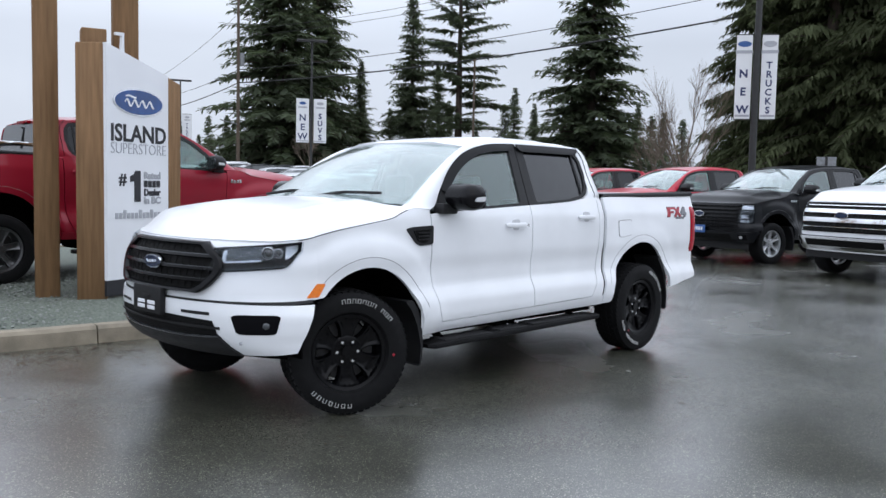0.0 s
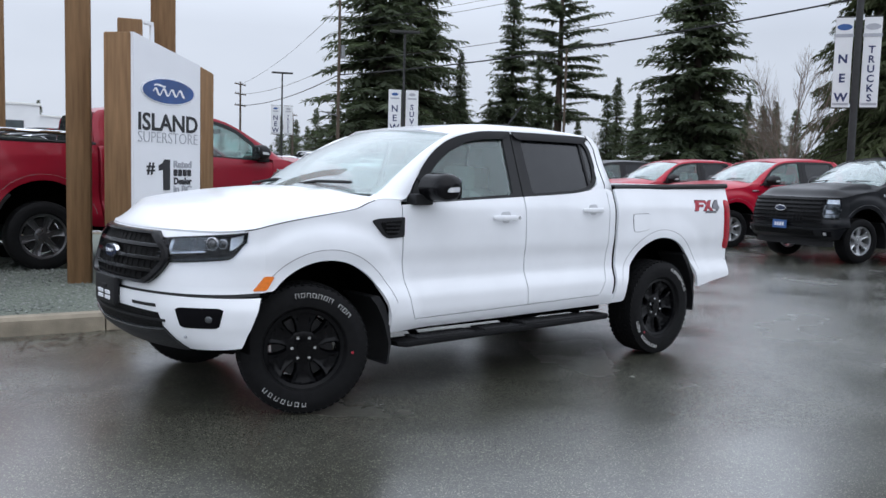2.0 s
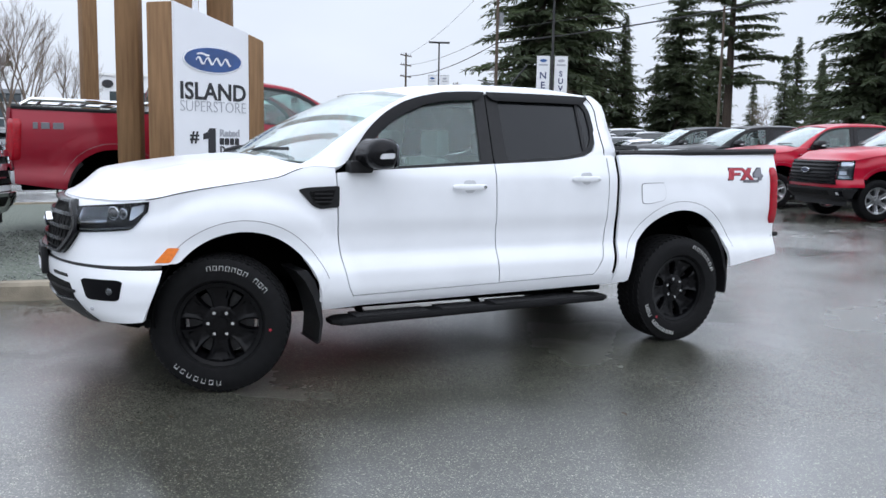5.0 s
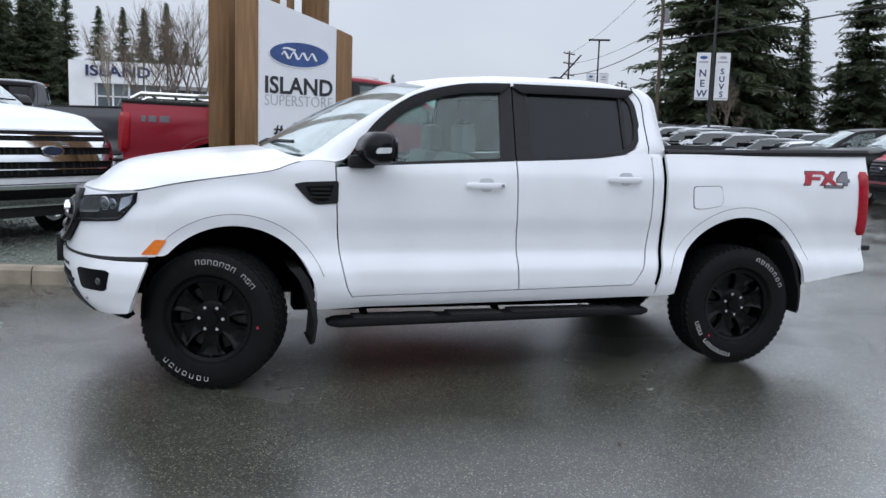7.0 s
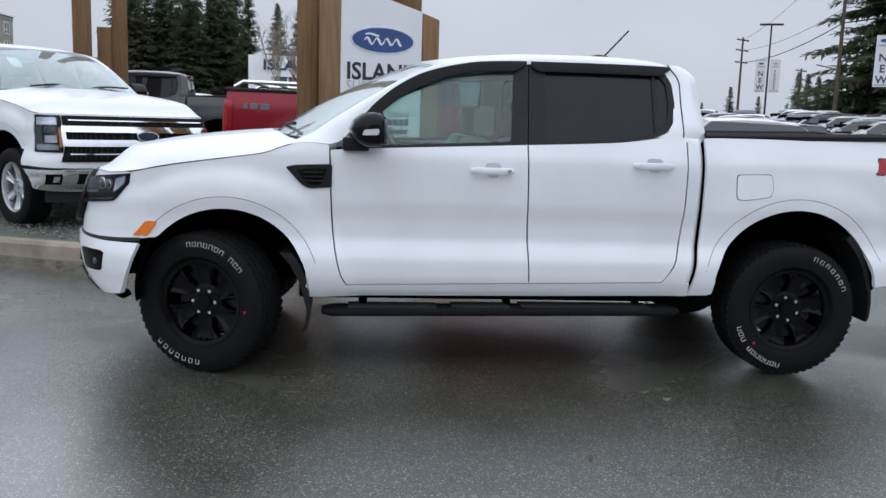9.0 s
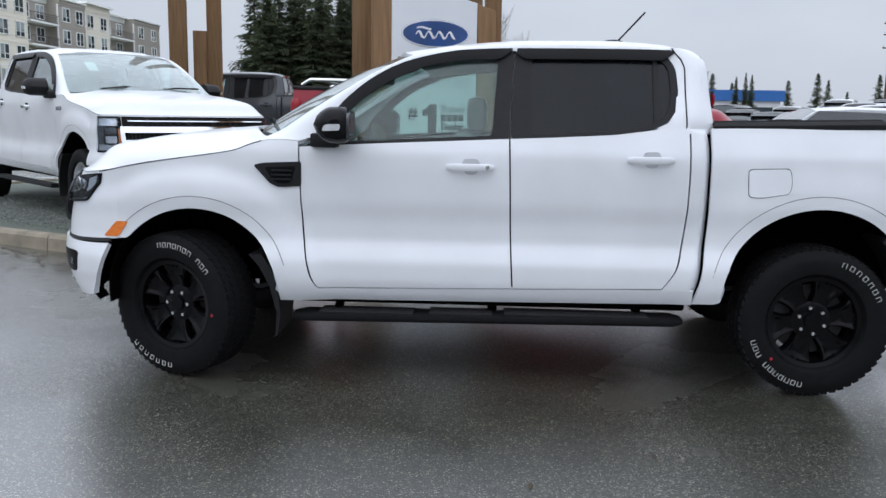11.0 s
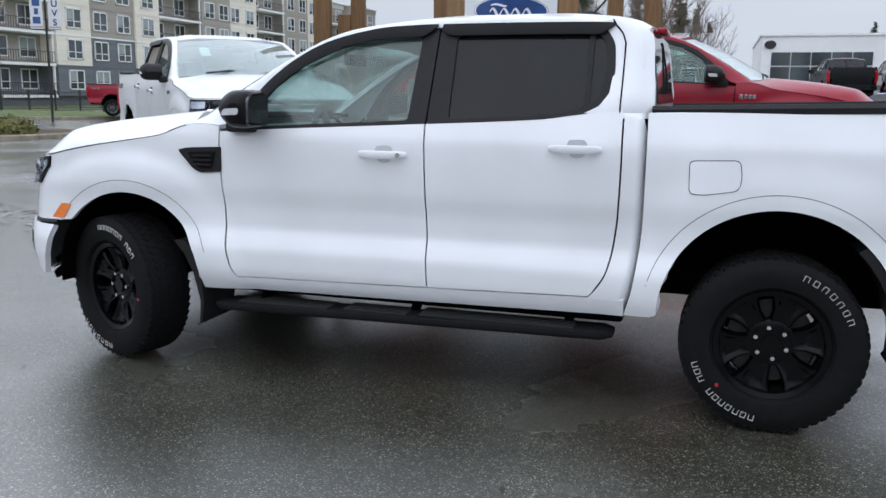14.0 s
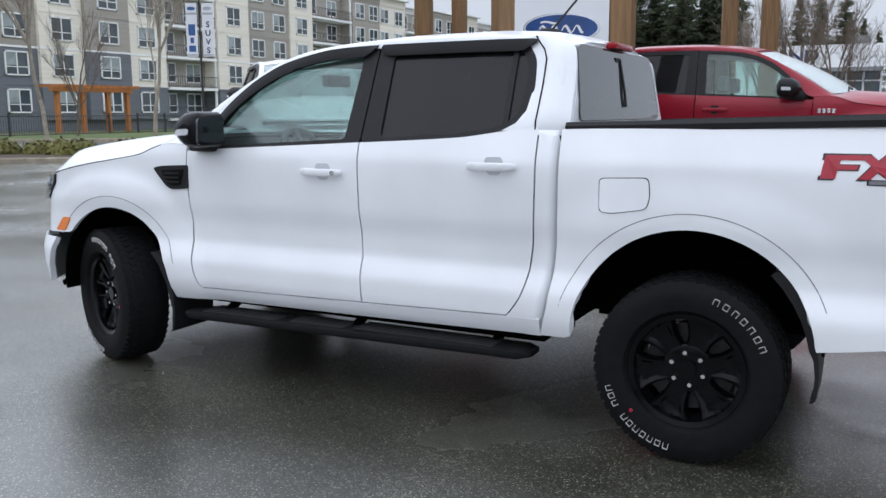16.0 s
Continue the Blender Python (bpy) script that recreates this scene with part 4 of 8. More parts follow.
            shell(bm, [[hl(u, v, 0.013) for v in np.linspace(0.07, 0.13, 3)] for u in np.linspace(0.06, 0.80, 16)], 0.008, (0, 0, 0.9))
            part("light_strip", bm, M_LAMPDIM, head_l)
            for u_, v_, rad_, nm_ in ((0.575, 0.66, 0.030, "projector"), (0.70, 0.62, 0.022, "indicator_bulb")):
                c = Vector(hl(u_, v_, 0.008))
                bm = bm_new()
                bmesh.ops.create_uvsphere(bm, u_segments=18, v_segments=10, radius=rad_, matrix=Matrix.Translation(c))
                pr = part(nm_, bm, M_LAMPDIM, head_l)
                bm = bm_new()
                ax = Vector((-0.75, s * 0.66, 0))
                lt = Vector((0.66, s * 0.75, 0))
                tube(bm, [c + ax * (rad_ * 0.45) + lt * (rad_ * 1.12 * math.cos(q)) + Vector((0, 0, rad_ * 1.12 * math.sin(q))) for q in np.linspace(0, 2 * math.pi, 22)], 0.0035, 5)
                part("bezel_ring", bm, M_LAMPCHROME, pr)
            # amber side marker ahead of the arch
            q = rounded([(-0.375, 0.737), (-0.295, 0.737), (-0.245, 0.812), (-0.305, 0.815)], 0.012)
            def my(x, z):
                y = side_y(max(x, XS), z)
                return y if x >= XS else y * (1 - ((XS - x) / 0.53) ** S.nose_n) ** (1 / S.nose_n)
            bm = bm_new()
            prism(bm, [(x, s * (my(x, z) + 0.006), z) for x, z in q], [(x, s * (my(x, z) - 0.02), z) for x, z in q])
            part("side_marker", bm, M_AMBER, top, "amber side marker lamp")
            # vent behind the front arch
            q = rounded([(0.405, 1.112), (0.46, 1.124), (0.648, 1.132), (0.646, 1.010), (0.53, 1.002), (0.488, 1.022)], 0.015)
            bm = bm_new()
            prism(bm, [(x, s * (side_y(x, z) + 0.008), z) for x, z in q], [(x, s * (side_y(x, z) - 0.02), z) for x, z in q])
            vent = part("wing_vent", bm, M_PLASTIC, top, "black plastic wing vent")
            q = rounded([(0.463, 1.102), (0.623, 1.110), (0.590, 1.024), (0.533, 1.022), (0.503, 1.040)], 0.012)
            bm = bm_new()
            prism(bm, [(x, s * (side_y(x, z) + 0.012), z) for x, z in q], [(x, s * (side_y(x, z)), z) for x, z in q])
            part("vent_field", bm, M_GRILLEMESH, vent)
            for k in range(3):
                bm = bm_new()
                z = 1.043 + 0.022 * k
                box(bm, 0.498, 0.600, min(s * 0.895, s * 0.91), max(s * 0.895, s * 0.91), z - 0.004, z + 0.004)
                part("vent_slat", bm, M_PLASTIC, vent)
            # running board
            P = []
            for x in np.linspace(0.60, 2.57, 40):
                e = smooth(0.0, 0.05, min(x - 0.60, 2.57 - x))
                cz = lerp(0.345, 0.368, (x - 0.6) / 1.97)
                P.append([(x, s * (0.855 + math.copysign(abs(math.cos(a)) ** 0.45, math.cos(a)) * 0.092 * lerp(0.62, 1, e)), cz + math.copysign(abs(math.sin(a)) ** 0.45, math.sin(a)) * 0.022 * lerp(0.6, 1, e)) for a in np.linspace(0, 2 * math.pi, 19)])
            bm = bm_new()
            shell(bm, P, 0.006, (1.6, s * 0.855, 0.36))
            for rr in (0, -1):
                bm.faces.new([bm.verts.new(Vector(P[rr][i])) for i in range(18)])
            board = part("running_board", bm, M_RUBBER, top, "black textured running board")
            for x0, x1 in ((0.74, 1.22), (1.30, 1.62), (1.68, 2.40)):
                for k in range(6):
                    bm = bm_new()
                    yy = 0.785 + 0.026 * k
                    zz = lerp(0.345, 0.368, ((x0 + x1) / 2 - 0.6) / 1.97) + 0.021
                    box(bm, x0, x1, min(s * yy, s * (yy + 0.012)), max(s * yy, s * (yy + 0.012)), zz - 0.004, zz + 0.008, 0.002, seg=1)
                    part("step_rib", bm, M_PLASTIC, board, "raised rib of the step pad")
            for x in (0.82, 1.62, 2.36):
                bm = bm_new()
                tube(bm, [(x, s * 0.82, 0.36), (x, s * 0.74, 0.40), (x, s * 0.62, 0.46)], 0.024, 8)
                part("board_bracket", bm, M_UNDER, board)
            # fuel door on the flank
        fq = rounded([(2.852, 1.132), (3.048, 1.138), (3.058, 1.066), (3.046, 1.018), (2.910, 0.996), (2.856, 1.000)], 0.022)
        bm = bm_new()
        def fy(x, z):
            return -(side_y(x, z))
        oq = [(lerp(2.955, x, 1.03), lerp(1.065, z, 1.045)) for x, z in fq]
        prism(bm, [(x, fy(x, z) - 0.0012, z) for x, z in oq], [(x, fy(x, z) + 0.01, z) for x, z in oq])
        fd = part("fuel_door_gap", bm, M_UNDER, top, "dark shut line")
        bm = bm_new()
        prism(bm, [(x, fy(x, z) - 0.0040, z) for x, z in fq], [(x, fy(x, z) + 0.01, z) for x, z in fq])
        part("fuel_door", bm, S.paint, fd)
        # off-road sticker as plain shapes, each on a dark outline
        F_ = [(3.662, 1.157), (3.712, 1.157), (3.719, 1.190), (3.780, 1.190), (3.786, 1.206), (3.722, 1.206), (3.728, 1.224), (3.808, 1.224), (3.815, 1.241), (3.676, 1.241)]
        X_ = [(3.785, 1.157), (3.826, 1.157), (3.850, 1.184), (3.880, 1.157), (3.922, 1.157), (3.876, 1.199), (3.906, 1.241), (3.866, 1.241), (3.850, 1.220), (3.826, 1.241), (3.786, 1.241), (3.828, 1.202)]
        N_ = [(3.918, 1.176), (3.968, 1.176), (3.966, 1.157), (3.996, 1.157), (3.998, 1.176), (4.012, 1.178), (4.013, 1.194), (3.999, 1.194), (4.002, 1.241), (3.968, 1.241), (3.918, 1.196)]
        B_ = [(3.822, 1.140), (3.962, 1.140), (3.962, 1.153), (3.822, 1.153)]
        for s in (-1, 1):
            for shp, m, lb in ((F_, M_BADGERED, "red sticker shape"), (X_, M_BADGERED, "red sticker shape"), (N_, M_BADGEGREY, "grey sticker shape"), (B_, M_BADGEGREY, "small grey sticker bar")):
                cx_, cz_ = sum(p[0] for p in shp) / len(shp), sum(p[1] for p in shp) / len(shp)
                bm = bm_new()
                big_ = [(cx_ + (x - cx_) * 1.06 + math.copysign(0.003, x - cx_), cz_ + (z - cz_) * 1.06 + math.copysign(0.003, z - cz_)) for x, z in shp]
                prism(bm, [(x, s * (side_y(x, z) + 0.0025), z) for x, z in big_], [(x, s * (side_y(x, z) - 0.002), z) for x, z in big_])
                edge_ = part("sticker_edge", bm, M_SIGNBLACK, top, "dark outline of the sticker")
                bm = bm_new()
                prism(bm, [(x, s * (side_y(x, z) + 0.0045), z) for x, z in shp], [(x, s * (side_y(x, z) - 0.002), z) for x, z in shp])
                part("flank_sticker", bm, m, edge_, lb)
        # aerial on the roof
        bm = bm_new()
        P = [[(lerp(2.18, 2.36, u) , 0.028 * (1 - u * 0.3) * math.cos(a), 1.776 + (0.012 + 0.05 * u * (1.15 - u) * 4 * 0.5) * max(0, math.sin(a))) for a in np.linspace(0, math.pi, 9)] for u in np.linspace(0, 1, 8)]
        shell(bm, P, 0.004, (2.2, 0, 1.7))
        ant = part("aerial_base", bm, M_PLASTIC, top, "black aerial foot")
        bm = bm_new()
        tube(bm, [(2.30, 0, 1.80), (2.46, 0, 1.975)], 0.0055, 6)
        part("aerial", bm, M_PLASTIC, ant, "black rod aerial")
    else:
        gr = nose_patch("grille", -46, 46, 0.635, 1.040, 0.012, 0.05, M_GLOSSBLACK, label=S.grille_label, nu=28, nv=8)
        nose_patch("grille_mesh", -44, 44, 0.65, 1.028, 0.016, 0.02, M_GRILLEMESH, gr, "black mesh", nu=24, nv=6)
        if S.bar is M_CHROME:
            # two broad chrome bands closed at the ends, a thin chrome line above and below
            for z0, z1, hw, off in ((0.897, 0.952, 46, 0.045), (0.772, 0.832, 46, 0.045), (0.996, 1.006, 39, 0.030), (0.700, 0.710, 39, 0.030)):
                nose_patch("chrome_band", -hw, hw, z0, z1, off, 0.03, M_CHROME, gr, "chrome grille band", nu=26, nv=4)
            for s in (-1, 1):
                nose_patch("band_end", s * 42, s * 46.5, 0.832, 0.897, 0.044, 0.03, M_CHROME, gr, nu=5, nv=4)
        else:
            for zz in (0.70, 0.765, 0.83, 0.895, 0.96):
                nose_patch("grille_bar", -43, 43, zz - 0.016, zz + 0.016, 0.034, 0.03, M_GLOSSBLACK, gr, nu=26, nv=4)
            for z0, z1 in ((1.012, 1.040), (0.635, 0.662)):
                nose_patch("grille_frame", -46, 46, z0, z1, 0.036, 0.03, M_GLOSSBLACK, gr, nu=26, nv=3)
        for k in range(24):
            ph = lerp(-40, 40, k / 23)
            nose_patch("grille_rib", ph - 0.4, ph + 0.4, 0.66, 1.02, 0.022, 0.01, M_PLASTIC, gr, nu=2, nv=3)
        em_x = nose(0, 0.865, 0.06, S.nose_n)[0]
        ell = [(0.12 * math.cos(a), 0.048 * math.sin(a)) for a in np.linspace(0, 2 * math.pi, 28)[:-1]]
        em = bm_new()
        prism(em, [W((em_x - 0.012, y, 0.865 + z)) for y, z in ell], [W((em_x + 0.02, y, 0.865 + z)) for y, z in ell])
        part("emblem", em, M_CHROME, gr, "chrome-rimmed oval emblem")
        em = bm_new()
        prism(em, [W((em_x - 0.017, y * 0.86, 0.865 + z * 0.8)) for y, z in ell], [W((em_x - 0.01, y * 0.86, 0.865 + z * 0.8)) for y, z in ell])
        part("emblem_field", em, M_BADGEDARK, gr)
        nose_patch("lower_intake", -30, 30, 0.44, 0.53, 0.050, 0.03, M_GRILLEMESH, bump, "black lower intake", nu=20, nv=4)
        nose_patch("lower_lip", -60, 60, 0.27, 0.37, 0.0, 0.03, M_PLASTIC, bump, "black air dam", nu=24, nv=4)
        for s in (-1, 1):
            head_l = nose_patch("headlamp", s * 47.0, s * 81, 0.715, 1.040, 0.006, 0.03, M_LAMPBLACK, label="clear headlamp with bright reflectors", nu=16, nv=8)
            for f0, f1, z0, z1, mm in ((52, 78, 0.955, 1.020, M_LAMPCHROME), (52, 78, 0.735, 0.785, M_LAMPCHROME), (70, 79, 0.785, 0.955, M_LAMPDIM), (53, 68, 0.800, 0.865, M_LAMPCHROME), (53, 68, 0.880, 0.940, M_LAMPDIM)):
                nose_patch("reflector", s * f0, s * f1, z0, z1, 0.012, 0.01, mm, head_l, nu=10, nv=4)
            nose_patch("indicator", s * 48.2, s * 50.6, 0.76, 0.93, 0.014, 0.01, M_AMBER if S.bar is M_CHROME else M_LAMPDIM, head_l, "narrow indicator", nu=4, nv=4)
            nose_patch("lens", s * 47.5, s * 80.5, 0.720, 1.035, 0.024, 0.004, M_LENS, head_l, "clear lens", nu=14, nv=6)
            fogp = nose_patch("fog_lamp_pocket", s * 43, s * 60, 0.435, 0.525, 0.050, 0.02, M_LAMPBLACK, bump, "black fog lamp pocket", nu=8, nv=4)
            nose_patch("fog_lamp", s * 45, s * 51, 0.455, 0.505, 0.058, 0.02, M_LAMPCHROME, fogp, nu=5, nv=3)
            bm = bm_new()
            box(bm, 0.75 * S.sx, 2.5 * S.sx, min(s * 0.84, s * 0.93) * S.sy, max(s * 0.84, s * 0.93) * S.sy, 0.30 * S.sz, 0.345 * S.sz, 0.012)
            part("running_board", bm, M_PLASTIC, top, "running board")
            bm = bm_new()
            for k in range(4):
                box(bm, (0.44 + 0.04 * k) * S.sx, (0.468 + 0.04 * k) * S.sx, min(s * 0.886, s * 0.896) * S.sy, max(s * 0.886, s * 0.896) * S.sy, 1.085 * S.sz, 1.125 * S.sz, 0.002, seg=1)
            part("flank_badge", bm, M_CHROME, top, "small chrome badge bars")
            if S.sticker:
                bm = bm_new()
                for x0, x1 in ((3.70, 3.80), (3.83, 3.91), (3.94, 3.985)):
                    box(bm, x0 * S.sx, x1 * S.sx, min(s * 0.872, s * 0.884) * S.sy, max(s * 0.872, s * 0.884) * S.sy, 1.15 * S.sz, 1.215 * S.sz, 0.003, seg=1)
                part("flank_sticker", bm, M_BADGEGREY, top, "grey sticker bars")
    # cabin
    bm = bm_new()
    P = [[(lerp(0.50, 0.95, u) , y, lerp(1.22, 1.19, u) - 0.10 * smooth(0.8, 1.0, u) - 0.02 * abs(y)) for y in np.linspace(-0.72, 0.72, 9)] for u in np.linspace(0, 1, 8)]
    shell(bm, WA(P), 0.10, (0.7, 0, 0.8))
    part("dashboard", bm, M_DASH, top, "black dashboard")
    for s in (-1, 1):
        for x0, nm in ((1.38, "front_seat"), (2.18, "rear_seat")):
            bm = bm_new()
            m1 = Matrix.Translation(W((x0, s * 0.37, 0.92))) @ Euler((0, radians(14), 0)).to_matrix().to_4x4()
            box(bm, -0.07, 0.07, -0.25, 0.25, -0.28, 0.38, 0.05, m1)
            m2 = Matrix.Translation(W((x0 - 0.25, s * 0.37, 0.70)))
            box(bm, -0.25, 0.25, -0.25, 0.25, -0.07, 0.07, 0.04, m2)
            seat = part(nm, bm, M_SEAT, top, "grey leather seat")
            bm = bm_new()
            m3 = Matrix.Translation(W((x0 + 0.13, s * 0.37, 1.38)))
            box(bm, -0.05, 0.05, -0.13, 0.13, -0.09, 0.09, 0.04, m3)
            part("headrest", bm, M_SEAT, seat)
    bm = bm_new()
    R = Matrix.Translation(W((1.02, -0.37, 1.14))) @ Euler((0, radians(66), 0)).to_matrix().to_4x4()
    for k in range(28):
        a0, a1 = 2 * math.pi * k / 28, 2 * math.pi * (k + 1) / 28
        cyl(bm, R @ Vector((0.185 * math.cos(a0), 0.185 * math.sin(a0), 0)), R @ Vector((0.185 * math.cos(a1), 0.185 * math.sin(a1), 0)), 0.017, n=6)
    for a in (math.pi / 2, -math.pi / 2, math.pi):
        cyl(bm, R @ Vector((0, 0, 0)), R @ Vector((0.18 * math.cos(a), 0.18 * math.sin(a), 0)), 0.022, n=6)
    part("steering_wheel", bm, M_DASH, top, "black steering wheel")
    bm = bm_new()
    m3 = Matrix.Translation(W((0.98, 0.0, 1.58)))
    box(bm, -0.02, 0.02, -0.12, 0.12, -0.035, 0.035, 0.012, m3)
    part("cabin_mirror", bm, M_DASH, top)
    for s in (-1, 1):
        bm = bm_new()
        P = [[(x, s * (glass_y(z) - 0.03), z) for z in np.linspace(1.25, 1.69, 5)] for x in np.linspace(1.63, 1.78, 4)]
        shell(bm, WA(P), 0.03, C)
        part("pillar_trim", bm, M_TRIMGREY, top)
    bm = bm_new()
    P = [[(x, y, roof_mid(x) - 0.075 - 0.03 * abs(y / 0.6) ** 3) for y in np.linspace(-0.6, 0.6, 7)] for x in np.linspace(1.18, 2.56, 8)]
    shell(bm, WA(P), 0.01, (1.8 * S.sx, 0, 1.0))
    part("headlining", bm, M_TRIMGREY, top, "pale headlining")
    def under(nm, x0, x1, y0, y1, z0, z1, bevel=0.01):
        bm = bm_new()
        box(bm, x0 * S.sx, x1 * S.sx, y0 * S.sy, y1 * S.sy, z0 * S.sz, z1 * S.sz, bevel, seg=1)
        part(nm, bm, M_UNDER, top)
    under("floor_pan", 0.62, 2.60, -0.80, 0.80, 0.40, 0.50)
    for s in (-1, 1):
        under("door_card", 0.66, 2.58, min(s * 0.78, s * 0.83), max(s * 0.78, s * 0.83), 0.45, 1.22)
    under("firewall", 0.60, 0.64, -0.80, 0.80, 0.45, 1.18)
    for ya, yb in ((-0.50, -0.36), (0.36, 0.50)):
        for x0, x1, z0, z1 in ((0.45, 2.40, 0.34, 0.56), (2.40, 4.10, 0.50, 0.62), (-0.62, 0.45, 0.46, 0.58)):
            under("frame_rail", x0, x1, ya, yb, z0, z1)
    under("engine_block", -0.55, 0.60, -0.50, 0.50, 0.46, 1.02)
    under("gearbox", 0.6, 2.2, -0.2, 0.2, 0.30, 0.45, 0.03)
    under("fuel_tank", 2.75, 4.08, -0.46, 0.46, 0.60, 0.78)
    for xa, ra, hw in ((3.22 * S.sx, 0.05, 0.7), (0, 0.045, 0.66)):
        bm = bm_new()
        cyl(bm, (xa, -hw * S.sy, S.radius), (xa, hw * S.sy, S.radius), ra)
        part("axle", bm, M_UNDER, top)
    # wheels
    if S.wheel_mesh is None:
        S.wheel_mesh = wheel_meshes(S)
    for x, s, st in ((0, -1, S.steer), (0, 1, S.steer), (3.22 * S.sx, -1, 0), (3.22 * S.sx, 1, 0)):
        m = pose(x, s * S.track * S.sy, S.radius, 0, 0, st + (0 if s < 0 else 180))
        m = m @ pose(0, 0, 0, 0, 0 if x < 1 else -160, 0)
        ob0 = None
        for nm, me, lb in S.wheel_mesh:
            ob = new(nm, me)
            if ob0 is None:
                ob0 = ob
                ob.parent, ob.matrix_local = top, m
            else:
                ob.parent = ob0
                if nm == "red_dot" and x > 1:
                    ob.matrix_local = pose(0, 0, 0, 0, -67, 0)
            if nm == "tread":
                ob["kind"] = "stuff"
            if lb:
                ob["label"] = lb
    return top


def wheel_meshes(S):
    """Meshes of one wheel, its outer face towards -y: rim, tyre, raised marks, nuts, cap, brake disc."""
    r, w = S.radius, S.width
    rr = r * (0.60 if S.hero else 0.62)
    out, spokes = [], []

    def keep(nm, bm, m, lb=""):
        ob = part(nm, bm, m, None, lb, sharp=40)
        out.append((nm, ob.data, lb))
        bpy.data.objects.remove(ob)
    bm = bm_new()
    lathe(bm, [(-w * 0.36, rr + 0.012), (-w * 0.40, rr + 0.004), (-w * 0.37, rr - 0.018), (-w * 0.10, rr - 0.035), (w * 0.36, rr - 0.03), (w * 0.38, rr), (0, rr - 0.012)], 48)
    for k in range(6):
        a = math.pi / 2 + k * math.pi / 3
        d, t = Vector((math.cos(a), 0, math.sin(a))), Vector((-math.sin(a), 0, math.cos(a)))
        rows = []
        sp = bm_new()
        for rad, hw, dep in ((0.045, 0.034, 0.20), (0.085, 0.042, 0.215), (0.58 * rr, 0.050, 0.255), (0.74 * rr, 0.067, 0.285), (0.86 * rr, 0.090, 0.315), (rr - 0.006, 0.112, 0.345)) if S.hero else ((0.045, 0.034, 0.20), (0.09, 0.034, 0.215), (0.60 * rr, 0.038, 0.25), (0.84 * rr, 0.050, 0.30), (rr - 0.006, 0.062, 0.345)):
            dish = 0.016 * smooth(0.07, 0.15, rad) * (1 - smooth(0.90 * rr, rr, rad))
            rows.append([d * rad + t * (hw * u) + Vector((0, -w * dep + v, 0)) for u, v in ((-1, 0.045), (-1, 0.010), (-0.84, 0.0), (-0.70, 0.002), (-0.5, dish), (0.5, dish), (0.70, 0.002), (0.84, 0.0), (1, 0.010), (1, 0.045))])
        V = [[sp.verts.new(p) for p in row] for row in rows]
        for i in range(len(V) - 1):
            for j in range(10):
                sp.faces.new((V[i][j], V[i][(j + 1) % 10], V[i + 1][(j + 1) % 10], V[i + 1][j]))
        sp.faces.new(V[0])
        sp.faces.new(V[-1][::-1])
        if S.hero:
            # shallow notch near the end of each spoke
            nm_ = Matrix.Translation(d * (0.885 * rr) + Vector((0, -w * 0.325, 0))) @ Matrix(((t.x, 0, d.x), (0, 1, 0), (t.z, 0, d.z))).to_4x4()
            for bx0, bx1, bz0, bz1 in ((-0.017, 0.017, 0.004, 0.009), (-0.017, -0.012, -0.006, 0.004), (0.012, 0.017, -0.006, 0.004)):
                box(sp, bx0, bx1, -0.003, 0.014, bz0, bz1, 0.0012, m=nm_, seg=1)
        spokes.append(sp)
    lathe(bm, [(-w * 0.22, 0.088), (-w * 0.20, 0.098), (0.0, 0.10), (0.0, 0.02), (-w * 0.22, 0.02)], 30)
    keep("wheel", bm, S.rim, "satin black alloy wheel" if S.hero else "alloy wheel")
    for sp in spokes:
        keep("spoke", sp, S.rim)
    bm = bm_new()
    h = w / 2
    lathe(bm, [(-h * 0.72, rr), (-h * 0.94, rr + 0.02), (-h * 1.03, (r + rr) / 2), (-h * 0.97, r - 0.045), (-h * 0.86, r - 0.016), (-h * 0.70, r - 0.009), (0, r - 0.008), (h * 0.70, r - 0.009), (h * 0.86, r - 0.016),
               (h * 0.97, r - 0.045), (h * 1.03, (r + rr) / 2), (h * 0.94, rr + 0.02), (h * 0.72, rr)], 72)
    keep("tyre", bm, M_RUBBER, "all-terrain tyre with raised white marks" if S.hero else "black tyre")
    if S.hero:
        bm = bm_new()
        n = 56
        for k in range(n):
            a = 2 * math.pi * k / n
            for yy, wd, sh in ((-0.098, 0.026, 0.0), (-0.052, 0.034, 0.5), (0.0, 0.030, 0.0), (0.052, 0.034, 0.5), (0.098, 0.026, 0.0)):
                m = Euler((0, -(a + sh * 2 * math.pi / n), 0)).to_matrix().to_4x4() @ Matrix.Translation((r - (0.010 if abs(yy) > 0.09 else 0.006), yy, 0)) @ Euler((radians(22 if yy < 0 else -22), 0, 0)).to_matrix().to_4x4()
                box(bm, -0.008, 0.0025, -wd / 2, wd / 2, -0.0150, 0.0150, m=m)
        keep("tread", bm, M_RUBBER, "block tread of the tyre")
        rm = (r + rr) / 2 + 0.012
        yy = -h * 1.03 - 0.002
